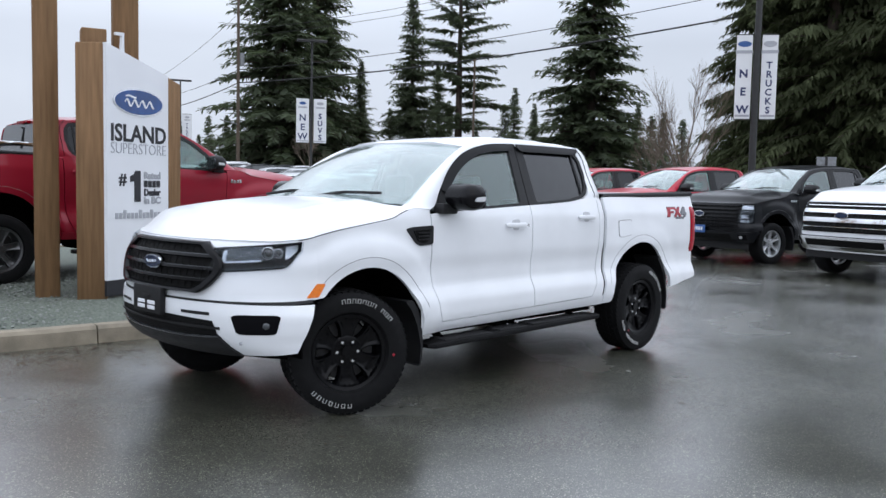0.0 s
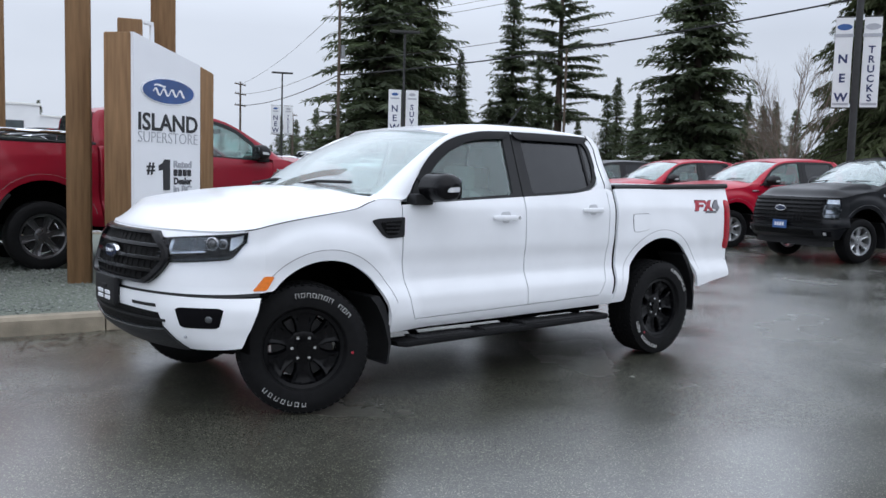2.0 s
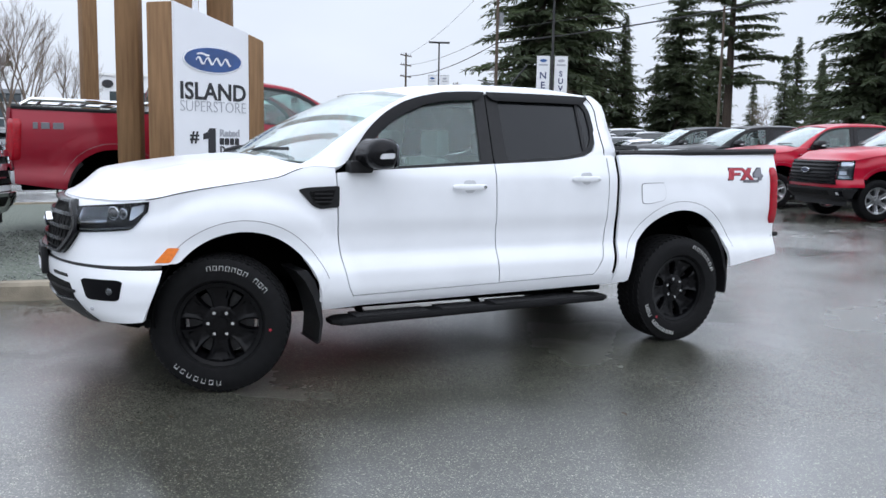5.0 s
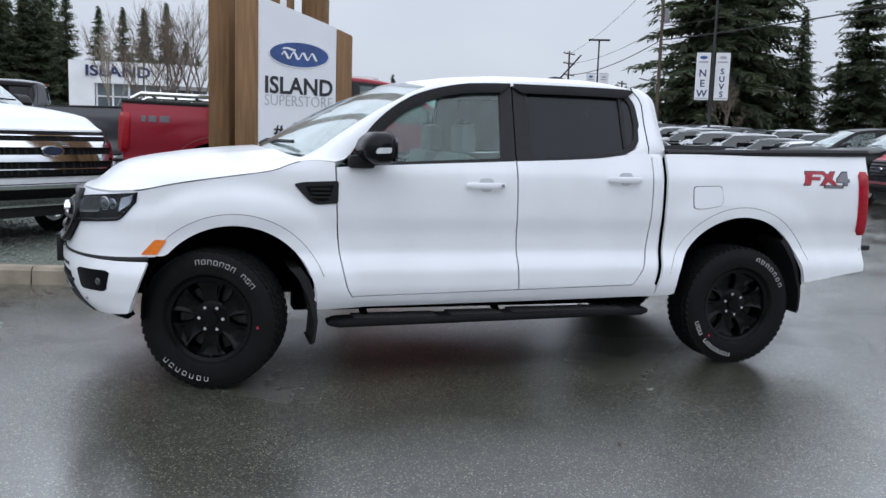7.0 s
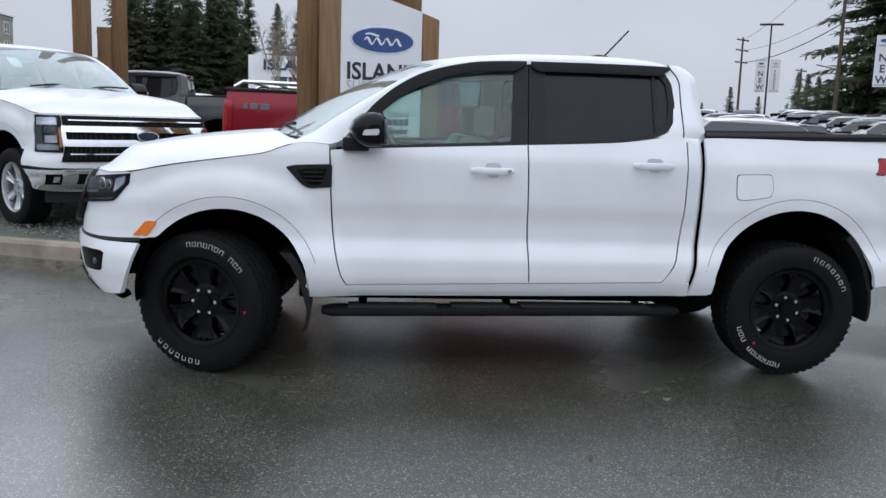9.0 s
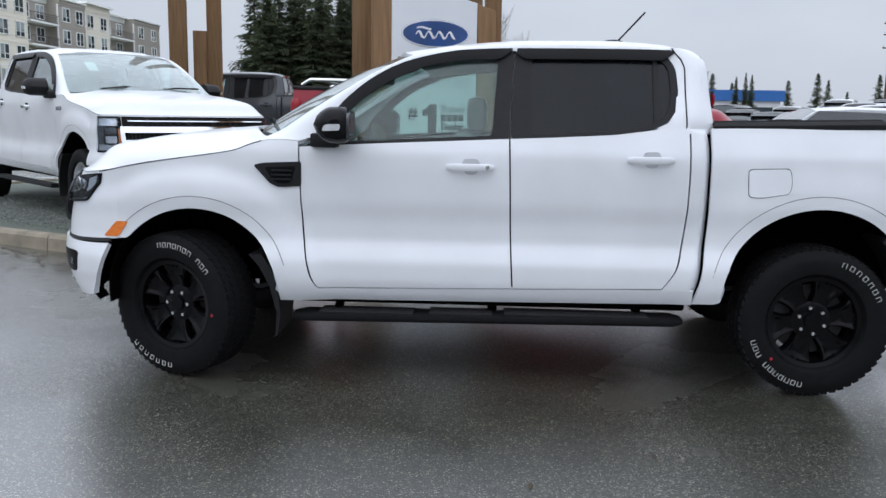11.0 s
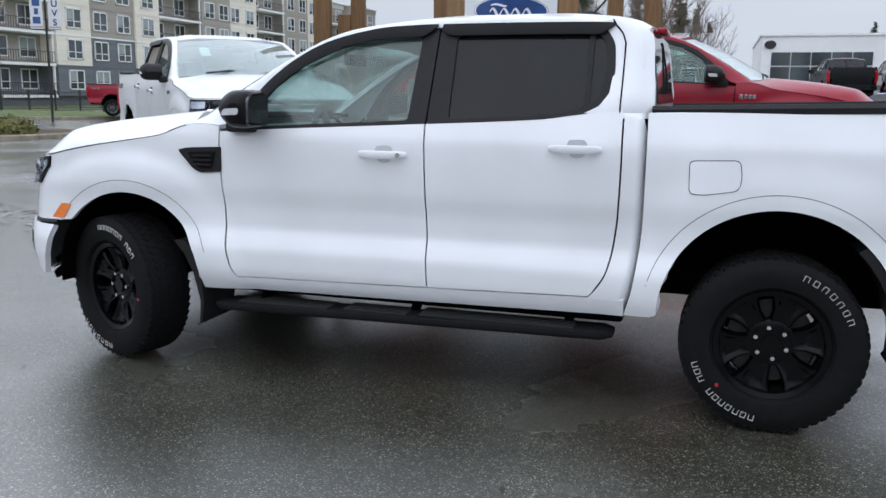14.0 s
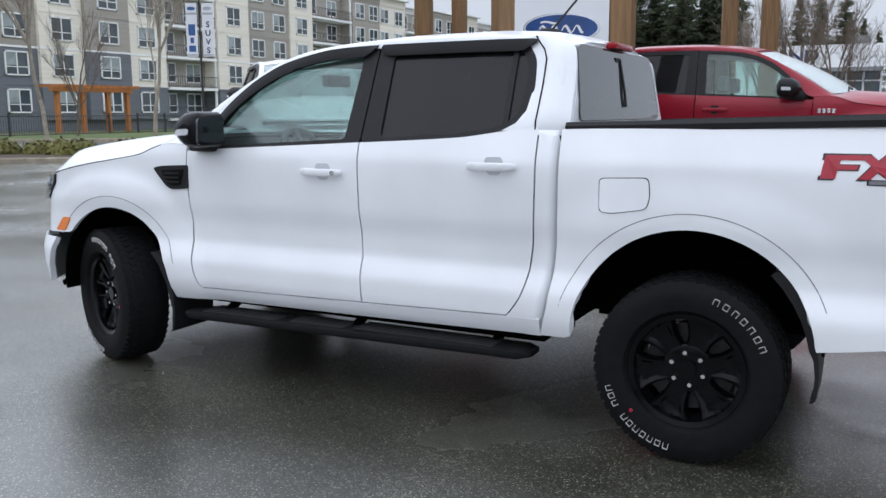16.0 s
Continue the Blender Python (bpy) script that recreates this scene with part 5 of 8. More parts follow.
        for a0, a1, cnt in ((102, 36, 11), (273, 221, 7)):
            for k in range(cnt):
                a = radians(lerp(a0, a1, (k + 0.5) / cnt))
                if cnt == 11 and k == 7:
                    continue
                m = Euler((0, -a, 0)).to_matrix().to_4x4() @ Matrix.Translation((rm, yy, 0))
                bm = bm_new()
                hh_, ww_, tt = 0.0125, 0.0108, 0.0021
                box(bm, -hh_, hh_, -0.001, 0.004, -ww_, -ww_ + tt, m=m)
                box(bm, -hh_, hh_, -0.001, 0.004, ww_ - tt, ww_, m=m)
                box(bm, hh_ - tt, hh_, -0.001, 0.004, -ww_ + tt, ww_ - tt, m=m)
                if k % 2:
                    box(bm, -hh_, -hh_ + tt, -0.001, 0.004, -ww_ + tt, ww_ - tt, m=m)
                keep("raised_mark", bm, M_TYREWHITE, "raised white sidewall mark as bars")
        bm = bm_new()
        m = Euler((0, -radians(-5), 0)).to_matrix().to_4x4() @ Matrix.Translation((rm - 0.040, yy, 0))
        cyl(bm, m @ Vector((0, 0.014, 0)), m @ Vector((0, 0.004, 0)), 0.008, n=12)
        keep("red_dot", bm, M_BADGERED, "red paint dot")
    for k in range(6):
        a = math.pi / 2 + (k + 0.5) * math.pi / 3
        bm = bm_new()
        c = (0.066 * math.cos(a), 0.066 * math.sin(a))
        cyl(bm, (c[0], -w * 0.18, c[1]), (c[0], -w * 0.27, c[1]), 0.0105, 0.009, n=8)
        keep("lug_nut", bm, M_STEEL, "steel lug nut")
    bm = bm_new()
    cyl(bm, (0, -w * 0.1, 0), (0, -w * 0.27, 0), 0.042, 0.036, n=24)
    keep("hub_cap", bm, S.rim)
    bm = bm_new()
    cyl(bm, (0, -0.01, 0), (0, 0.02, 0), rr * 0.78, n=32)
    keep("brake_disc", bm, M_DISC, "dull brake disc")
    return out


M_BADGEDARK = mat("emblem_blue", (0.012, 0.022, 0.055), 0.25, vary=0.2, scale=8, coat=0.4)
M_RIMDARK = mat("dark_alloy", (0.10, 0.10, 0.105), 0.3, metal=0.7, vary=0.2, scale=20)
M_TAG = mat("paper_tag", (0.62, 0.78, 0.70), 0.6, vary=0.05)
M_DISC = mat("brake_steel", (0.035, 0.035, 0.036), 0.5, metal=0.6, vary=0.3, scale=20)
M_VISOR = mat("smoked_acrylic", (0.008, 0.008, 0.009), 0.35, vary=0.2, scale=5, spec=0.10)
M_MIRROR = mat("mirror_glass", (0.10, 0.105, 0.115), 0.05, metal=1.0, vary=0.05)
# lamp insides, and the painted highlights on grille bars and lower lip
M_LAMPDIM = mat("lamp_inner", (0.085, 0.09, 0.095), 0.16, metal=0.7, vary=0.2, scale=30)
M_GRILLEMESH = mat("grille_mesh", (0.004, 0.004, 0.004), 0.6, spec=0.12, vary=0.3, scale=60, bump=0.6, bscale=260)
M_LENSWHITE = mat("clear_indicator", (0.55, 0.56, 0.58), 0.2, vary=0.1, scale=60)
M_BACKGLASS = glass("back_glass", (0.22, 0.24, 0.25), film=0.6, haze=(0.06, 0.065, 0.07))
M_SEAM = mat("seam_shade", (0.22, 0.22, 0.23), 0.7, vary=0.2, scale=30)
# white body colour greyed to paint the shade of the handle recess
M_CUP = mat("handle_recess_shade", (0.52, 0.53, 0.55), 0.4, vary=0.05)

RANGER = Spec(hero=True, nose_n=2.05, paint=M_WHITE, bumper=M_WHITE, cup=M_CUP, handle=M_WHITE, frame=M_PLASTIC, glass_front=M_CLEAR, visor=True, mirror=M_GLOSSBLACK,
              steer=-21.0, wheel_mesh=None, rim=M_RIMBLACK)
hero = pickup("pickup_truck", "white mid-size crew cab pickup with black wheels on wet asphalt", RANGER)
hero.matrix_world = pose(0, 0, 0)


# ---- ground ----
def gz(x, y):
    """Height of the yard: level by the walk, rising gently towards the far rows."""
    return 0.042 * min(45.0, max(0.0, y - 17.0)) * smooth(10, 24, x)


M_ASPHALT, _t, _b = nodes_of("wet_asphalt")
_n, _l = _t.nodes, _t.links
_co = _n.new("ShaderNodeTexCoord")
_big = _n.new("ShaderNodeTexNoise")
_big.inputs["Scale"].default_value, _big.inputs["Detail"].default_value = 0.55, 6
_fine = _n.new("ShaderNodeTexVoronoi")
_fine.inputs["Scale"].default_value = 180
_grit = _n.new("ShaderNodeTexNoise")
_grit.inputs["Scale"].default_value, _grit.inputs["Detail"].default_value = 150, 4
for _x in (_big, _fine, _grit):
    _l.new(_co.outputs["Object"], _x.inputs["Vector"])
_cr = _n.new("ShaderNodeValToRGB")
_cr.color_ramp.elements[0].position, _cr.color_ramp.elements[0].color = 0.0, (0.016, 0.016, 0.012, 1)
_cr.color_ramp.elements[1].position, _cr.color_ramp.elements[1].color = 1.0, (0.29, 0.285, 0.22, 1)
for _p, _c in ((0.45, (0.026, 0.026, 0.018, 1)), (0.72, (0.048, 0.050, 0.036, 1)), (0.90, (0.095, 0.095, 0.074, 1))):
    _e = _cr.color_ramp.elements.new(_p)
    _e.color = _c
_sepc = _n.new("ShaderNodeSeparateColor")
_l.new(_fine.outputs["Color"], _sepc.inputs[0])
_l.new(_sepc.outputs[0], _cr.inputs[0])
_st = _n.new("ShaderNodeTexNoise")
_st.inputs["Scale"].default_value, _st.inputs["Detail"].default_value = 2.3, 7
_l.new(_co.outputs["Object"], _st.inputs["Vector"])
_sr = _n.new("ShaderNodeMapRange")
_sr.inputs["From Min"].default_value, _sr.inputs["From Max"].default_value = 0.3, 0.7
_sr.inputs["To Min"].default_value, _sr.inputs["To Max"].default_value = 0.8, 1.2
_l.new(_st.outputs[0], _sr.inputs[0])
_mu = _n.new("ShaderNodeVectorMath")
_mu.operation = "SCALE"
_l.new(_cr.outputs[0], _mu.inputs[0])
_l.new(_sr.outputs[0], _mu.inputs["Scale"])
_l.new(_mu.outputs[0], _b.inputs["Base Color"])
_b.inputs["Specular IOR Level"].default_value = 0.5
_rr = _n.new("ShaderNodeMapRange")
_rr.inputs["From Min"].default_value, _rr.inputs["From Max"].default_value = 0.35, 0.68
_rr.inputs["To Min"].default_value, _rr.inputs["To Max"].default_value = 0.30, 0.55
_l.new(_big.outputs[0], _rr.inputs[0])
_l.new(_rr.outputs[0], _b.inputs["Roughness"])
_b.inputs["Coat IOR"].default_value = 1.9
# coat weight drops inside a soft, uneven ellipse under the parked truck
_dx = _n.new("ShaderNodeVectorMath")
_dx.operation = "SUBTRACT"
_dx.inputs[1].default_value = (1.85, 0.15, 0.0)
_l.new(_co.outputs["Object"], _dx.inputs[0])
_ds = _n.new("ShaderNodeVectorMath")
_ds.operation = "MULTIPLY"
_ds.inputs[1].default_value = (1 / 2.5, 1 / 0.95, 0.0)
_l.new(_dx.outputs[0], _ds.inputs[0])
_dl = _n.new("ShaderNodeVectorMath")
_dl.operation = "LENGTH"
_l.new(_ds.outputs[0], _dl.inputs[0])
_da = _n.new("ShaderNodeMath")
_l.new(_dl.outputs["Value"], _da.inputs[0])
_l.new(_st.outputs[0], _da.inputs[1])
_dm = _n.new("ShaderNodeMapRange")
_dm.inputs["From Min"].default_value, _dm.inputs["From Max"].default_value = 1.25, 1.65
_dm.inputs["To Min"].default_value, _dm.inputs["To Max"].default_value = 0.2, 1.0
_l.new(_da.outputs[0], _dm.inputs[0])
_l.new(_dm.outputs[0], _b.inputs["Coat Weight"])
_rc = _n.new("ShaderNodeMapRange")
_rc.inputs["From Min"].default_value, _rc.inputs["From Max"].default_value = 0.35, 0.68
_rc.inputs["To Min"].default_value, _rc.inputs["To Max"].default_value = 0.12, 0.30
_l.new(_big.outputs[0], _rc.inputs[0])
_l.new(_rc.outputs[0], _b.inputs["Coat Roughness"])
_bp = _n.new("ShaderNodeBump")
_bp.inputs["Strength"].default_value, _bp.inputs["Distance"].default_value = 0.16, 0.004
_l.new(_fine.outputs["Distance"], _bp.inputs["Height"])
_bp2 = _n.new("ShaderNodeBump")
_bp2.inputs["Strength"].default_value, _bp2.inputs["Distance"].default_value = 0.15, 0.003
_l.new(_grit.outputs[0], _bp2.inputs["Height"])
_l.new(_bp.outputs[0], _bp2.inputs["Normal"])
_l.new(_bp2.outputs[0], _b.inputs["Normal"])
_bp3 = _n.new("ShaderNodeBump")
_bs = _n.new("ShaderNodeMapRange")
_bs.inputs["From Min"].default_value, _bs.inputs["From Max"].default_value = 0.38, 0.62
_bs.inputs["To Min"].default_value, _bs.inputs["To Max"].default_value = 0.12, 0.42
_l.new(_big.outputs[0], _bs.inputs[0])
_l.new(_bs.outputs[0], _bp3.inputs["Strength"])
_bp3.inputs["Distance"].default_value = 0.0024
_hm = _n.new("ShaderNodeMath")
_l.new(_grit.outputs[0], _hm.inputs[0])
_l.new(_fine.outputs["Distance"], _hm.inputs[1])
_l.new(_hm.outputs[0], _bp3.inputs["Height"])
_l.new(_bp3.outputs[0], _b.inputs["Coat Normal"])

bm = bm_new()
_rings = [0, 3, 8, 12, 15, 18, 22, 26, 30, 35, 40, 46, 52, 60, 70, 82, 96, 120, 160, 250, 600, 1500]
_prev = None
for _i, _r in enumerate(_rings):
    if _r == 0:
        _prev = [bm.verts.new((2, 2, 0))] * 96
        continue
    _cur = []
    for k in range(96):
        _gx, _gy = 2 + _r * math.cos(2 * math.pi * k / 96), 2 + _r * math.sin(2 * math.pi * k / 96)
        _cur.append(bm.verts.new((_gx, _gy, gz(_gx, _gy))))
    for k in range(96):
        vs = [_prev[k], _cur[k], _cur[(k + 1) % 96], _prev[(k + 1) % 96]]
        bm.faces.new(list(dict.fromkeys(vs)))
    _prev = _cur
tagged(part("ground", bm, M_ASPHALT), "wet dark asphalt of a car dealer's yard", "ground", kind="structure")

# ---- raised gravel island with a concrete kerb ----
M_GRAVEL = mat("mossy_gravel", (0.11, 0.125, 0.10), 0.85, vary=0.5, scale=40, bump=0.9, bscale=70, dark=(0.045, 0.055, 0.045))
ISLAND_OUT = [(6.4, 3.4), (5.2, 2.45), (3.6, 2.12), (2.0, 2.10), (0.04, 2.25), (-1.3, 2.46), (-2.6, 2.88), (-4.0, 3.60), (-5.2, 4.7), (-6.1, 6.3), (-6.7, 8.3),
              (-6.3, 9.9), (-4.6, 11.0), (-1.0, 11.8), (3.0, 11.6), (5.6, 9.8), (6.8, 6.8)]


def closed_curve(pts, per):
    out = []
    n = len(pts)
    for i in range(n):
        p0, p1, p2, p3 = (Vector(pts[(i + k) % n]) for k in (-1, 0, 1, 2))
        for j in range(per):
            t = j / per
            out.append(0.5 * (2 * p1 + (p2 - p0) * t + (2 * p0 - 5 * p1 + 4 * p2 - p3) * t * t + (3 * p1 - p0 - 3 * p2 + p3) * t ** 3))
    return out


def kerbed_bed(name, label, outline, height, mound, top_material, kerb_label, per=8, stone=1.25):
    """A raised bed inside a ring of kerb stones."""
    ring = closed_curve(outline, per)
    n = len(ring)
    nrm = []
    for i in range(n):
        d = (ring[(i + 1) % n] - ring[i - 1]).normalized()
        nrm.append(Vector((d.y, -d.x)))
    c = sum(ring, Vector((0, 0))) / n
    if sum((ring[i] - c).dot(nrm[i]) for i in range(n)) < 0:
        nrm = [-v for v in nrm]
    kerb = thing("kerb", kerb_label, "kerb", kind="structure")
    dist, start, k0 = 0.0, 0, 0
    run = [0]
    for i in range(1, n + 1):
        dist += (ring[i % n] - ring[(i - 1) % n]).length
        run.append(i)
        if dist > stone or i == n:
            prof = ((0.0, -0.02), (-0.012, height - 0.03), (-0.035, height), (-0.14, height + 0.004), (-0.15, height - 0.02), (-0.15, -0.02))
            bm2 = bm_new()
            rows = []
            for q, idx in enumerate(run):
                p, nn = ring[idx % n], nrm[idx % n]
                t = (ring[(idx + 1) % n] - ring[idx - 1 if idx < n else 0]).normalized()
                inset = t * (0.006 if q == 0 else (-0.006 if q == len(run) - 1 else 0))
                rows.append([bm2.verts.new((p.x + nn.x * a + inset.x, p.y + nn.y * a + inset.y, z)) for a, z in prof])
            for a in range(len(rows) - 1):
                for b in range(len(prof)):
                    bm2.faces.new((rows[a][b], rows[a + 1][b], rows[a + 1][(b + 1) % len(prof)], rows[a][(b + 1) % len(prof)]))
            bm2.faces.new(rows[0])
            bm2.faces.new(rows[-1][::-1])
            part("kerb_stone", bm2, M_CONCRETE, kerb)
            run, dist = [i], 0.0
    bm2 = bm_new()
    loops = []
    for k, f in enumerate((0.0, 0.08, 0.2, 0.4, 0.7)):
        row = []
        for i in range(n):
            p = ring[i] - nrm[i] * 0.145
            q = p.lerp(c, f)
            row.append(bm2.verts.new((q.x, q.y, height - 0.03 + mound * smooth(0, 0.4, f) + (0.02 * noise.noise((q.x, q.y, 0)) if f else 0))))
        loops.append(row)
    for a in range(4):
        for i in range(n):
            bm2.faces.new((loops[a][i], loops[a][(i + 1) % n], loops[a + 1][(i + 1) % n], loops[a + 1][i]))
    bm2.faces.new(loops[-1])
    return tagged(part(name, bm2, top_material), label, "ground", kind="structure"), ring


gravel_bed, _ring = kerbed_bed("gravel_bed", "mossy grey gravel bed around the sign posts", ISLAND_OUT, 0.15, 0.05, M_GRAVEL, "worn concrete kerb around the gravel bed")

# loose stones on the bed
_vs, _fs = [], []
_rng = random.Random(4)
for _k in range(9000):
    px, py = _rng.uniform(-5.5, 2.4), _rng.uniform(2.5, 6.5)
    if py < 2.75 + 0.0 * px and px > -1 or py < 2.62 - 0.42 * (px + 1.0) and px <= -1:
        continue
    s_ = _rng.uniform(0.008, 0.022)
    a_ = _rng.uniform(0, 6.28)
    b_ = len(_vs)
    for dx, dy, dz in ((1, 0, 0), (-1, 0, 0), (0, 0.8, 0), (0, -0.8, 0), (0, 0, 0.6), (0, 0, -0.6)):
        dx += _rng.uniform(-.2, .2)
        _vs.append((px + s_ * (dx * math.cos(a_) - dy * math.sin(a_)), py + s_ * (dx * math.sin(a_) + dy * math.cos(a_)), 0.13 + 0.05 * smooth(2.6, 4.2, py) + s_ * dz))
    for f_ in ((0, 2, 4), (2, 1, 4), (1, 3, 4), (3, 0, 4), (2, 0, 5), (1, 2, 5), (3, 1, 5), (0, 3, 5)):
        _fs.append(tuple(b_ + i for i in f_))
_me = bpy.data.meshes.new("pebbles")
_me.from_pydata(_vs, [], _fs)
M_PEBBLE = mat("pebble", (0.17, 0.18, 0.165), 0.75, vary=0.5, scale=18, dark=(0.06, 0.07, 0.06))
_me.materials.append(M_PEBBLE)
tagged(new("pebbles", _me), "loose grey pebbles on the gravel bed", "gravel", kind="stuff")


# ---- sign of timber posts and a white panel ----
def timber(name, centre, size, rot, z0, z1, parent=None, label="", slope=0.0):
    bm = bm_new()
    box(bm, -size / 2, size / 2, -size / 2, size / 2, z0, z1, 0.012, seg=1)
    for v in bm.verts:
        if v.co.z > z1 - 0.05:
            v.co.z += slope * v.co.x
    ob = part(name, bm, M_TIMBER, parent, label, sharp=50)
    ob.matrix_basis = pose(centre[0], centre[1], 0, 0, 0, rot)
    return ob


SIGN_A, SIGN_B = Vector((0.56, 3.65)), Vector((1.40, 3.97))
SIGN_E = (SIGN_B - SIGN_A).normalized()
SIGN_ROT = math.degrees(math.atan2(SIGN_E.y, SIGN_E.x))
sign = thing("pylon_sign", "white dealer sign panel between stained timber posts", "sign")
sign.matrix_basis = pose(SIGN_A.x, SIGN_A.y, 0, 0, 0, SIGN_ROT)
SW = (SIGN_B - SIGN_A).length
bm = bm_new()
prism(bm, [(0, 0, 0.36), (SW, 0, 0.36), (SW, 0, 2.52), (0, 0, 2.75)], [(0, 0.06, 0.36), (SW, 0.06, 0.36), (SW, 0.06, 2.52), (0, 0.06, 2.75)])
panel = part("panel", bm, M_SIGNWHITE, sign, "white sign panel with sloping top")
bm = bm_new()
box(bm, 0.0, SW, 0.01, 0.055, 0.20, 0.36)
part("plinth", bm, M_SIGNBLACK, sign)


def on_panel(bm, m, name, u, z, label="", parent=None):
    """Stands letters or a shape on the face of the panel."""
    ob = part(name, bm, m, parent or panel, label, sharp=30)
    ob.matrix_basis = pose(u, -0.003, z, 90, 0, 0)
    return ob


def flat(bm, pts, d=0.006, z=0.0):
    return prism(bm, [(x, y, z + d / 2) for x, y in pts], [(x, y, z - d / 2) for x, y in pts])


def oval(a, b, n=40):
    return [(a * math.cos(2 * math.pi * k / n), b * math.sin(2 * math.pi * k / n)) for k in range(n)]


def widen(bm, width):
    xs = [v.co.x for v in bm.verts]
    k = width / (max(xs) - min(xs))
    for v in bm.verts:
        v.co.x *= k
    return bm


def bold(words, size, d=0.006, off=0.01):
    cu = bpy.data.curves.new("letters", "FONT")
    cu.body, cu.size, cu.extrude, cu.align_x, cu.offset = words, size, d / 2, "CENTER", off
    cu.resolution_u = 3
    ob = new("letters", cu)
    me = bpy.data.meshes.new_from_object(ob.evaluated_get(bpy.context.evaluated_depsgraph_get()))
    b2 = bmesh.new()
    b2.from_mesh(me)
    bpy.data.objects.remove(ob)
    return b2


bm = bm_new(); flat(bm, oval(0.365, 0.142))
oval_logo = on_panel(bm, M_CHROME, "oval_logo", 0.45, 2.195, "blue oval logo with silver rim")
for nm, m, a, b, z in (("oval_rim", M_SIGNWHITE, 0.356, 0.135, 0.004), ("oval_field", M_OVAL, 0.345, 0.126, 0.007)):
    bm = bm_new(); flat(bm, oval(a, b), 0.006, z)
    part(nm, bm, m, oval_logo)
bm = bm_new()
for y0, x0, x1, amp in ((-0.012, -0.21, 0.21, 0.034), (0.052, -0.20, -0.05, 0.008)):
    # flowing strokes
    ln = [(lerp(x0, x1, t), y0 + amp * math.sin(t * 24 if amp > 0.02 else t * 5)) for t in np.linspace(0, 1, 60)]
    for (xa, ya), (xb, yb) in zip(ln[:-1], ln[1:]):
        dx, dy = xb - xa, yb - ya
        q = math.hypot(dx, dy) or 1.0
        ox, oy = -dy / q * 0.009 + 0.004, dx / q * 0.009
        flat(bm, [(xa - ox, ya - oy), (xb - ox, yb - oy), (xb + ox, yb + oy), (xa + ox, ya + oy)], 0.005, 0.0112)
part("oval_script", bm, M_SIGNWHITE, oval_logo, "white script drawn as plain strokes")
on_panel(widen(bold("ISLAND", 0.245, off=0.005), 0.80), M_SIGNBLACK, "lettering", 0.455, 1.785, "bold black letters")
on_panel(widen(bold("SUPERSTORE", 0.165, off=-0.003), 0.80), M_SIGNGREY, "lettering", 0.455, 1.655, "thin grey letters")
on_panel(bold("#", 0.17, off=0.004), M_SIGNBLACK, "lettering", 0.215, 1.34, "black hash sign")
bm = bm_new(); flat(bm, [(-0.015, 0.0), (0.075, 0.0), (0.075, 0.325), (0.0, 0.325), (-0.025, 0.285), (-0.075, 0.265), (-0.075, 0.205), (-0.015, 0.215)])
on_panel(bm, M_SIGNBLACK, "lettering", 0.395, 1.16, "large black figure")
for w_, z_, m_ in (("Rated", 1.405, M_SIGNGREY), ("Dealer", 1.225, M_SIGNBLACK), ("in BC", 1.14, M_SIGNGREY)):
    on_panel(widen(bold(w_, 0.10, off=0.004), 0.25), m_, "lettering", 0.645, z_)
for k in range(4):
    bm = bm_new()
    flat(bm, rounded([(-0.125 + 0.064 * k, 0.0), (-0.073 + 0.064 * k, 0.0), (-0.073 + 0.064 * k, 0.072), (-0.125 + 0.064 * k, 0.072)], 0.012, 2))
    on_panel(bm, M_SIGNBLACK, "word_bar", 0.645, 1.312, "word drawn as a black bar")
for k in range(12):
    bm = bm_new()
    flat(bm, [(-0.34 + 0.056 * k, 0.0), (-0.30 + 0.056 * k, 0.0), (-0.30 + 0.056 * k, 0.06 + 0.03 * (k in (2, 6, 9))), (-0.34 + 0.056 * k, 0.06 + 0.03 * (k in (2, 6, 9)))])
    on_panel(bm, M_SIGNGREY, "word_bar", 0.45, 0.985, "web address as a grey bar")

bm = bm_new()
flat(bm, [(0.0, 0.0), (0.03, 0.0), (0.045, 0.27), (0.015, 0.27)], 0.03, -0.06)
flat(bm, [(0.06, 0.0), (0.09, 0.0), (0.085, 0.24), (0.055, 0.24)], 0.03, -0.10)
flat(bm, [(-0.07, 0.235), (0.016, 0.235), (0.016, 0.27), (-0.07, 0.262)], 0.03, -0.06)
on_panel(bm, M_SIGNWHITE, "bracket", 0.25, 2.62, "bent white steel bracket")

p = timber("post", (0, 0), 0.285, 0, 0.1, 2.745, sign, "stained timber post", 0.06)
p.matrix_basis = Matrix.Rotation(radians(-SIGN_ROT), 4, "Z") @ pose(0.505 - SIGN_A.x, 3.865 - SIGN_A.y, 0, 0, 0, -26)
p = timber("post", (SW + 0.11, 0.10), 0.20, 0, 0.1, 2.485, sign, "stained timber post", -0.3)

for cx, cy, w_, r_, zt in ((0.205, 4.265, 0.235, -20, 6.4), (1.27, 4.72, 0.27, -20, 6.4), (-4.12, 10.35, 0.30, 15, 6.6), (-3.62, 10.85, 0.26, 15, 6.6), (-3.86, 10.85, 0.30, 15, 2.85), (0.86, 4.62, 0.26, -20, 3.02), (0.73, 14.6, 0.30, 15, 6.6), (1.5, 14.7, 0.32, 15, 6.6)):
    tagged(timber("timber_post", (cx, cy), w_, r_, 0.0, zt), "tall square stained timber post in the gravel bed" if zt > 4 else "short square stained timber post in the gravel bed", "post", "timber posts")


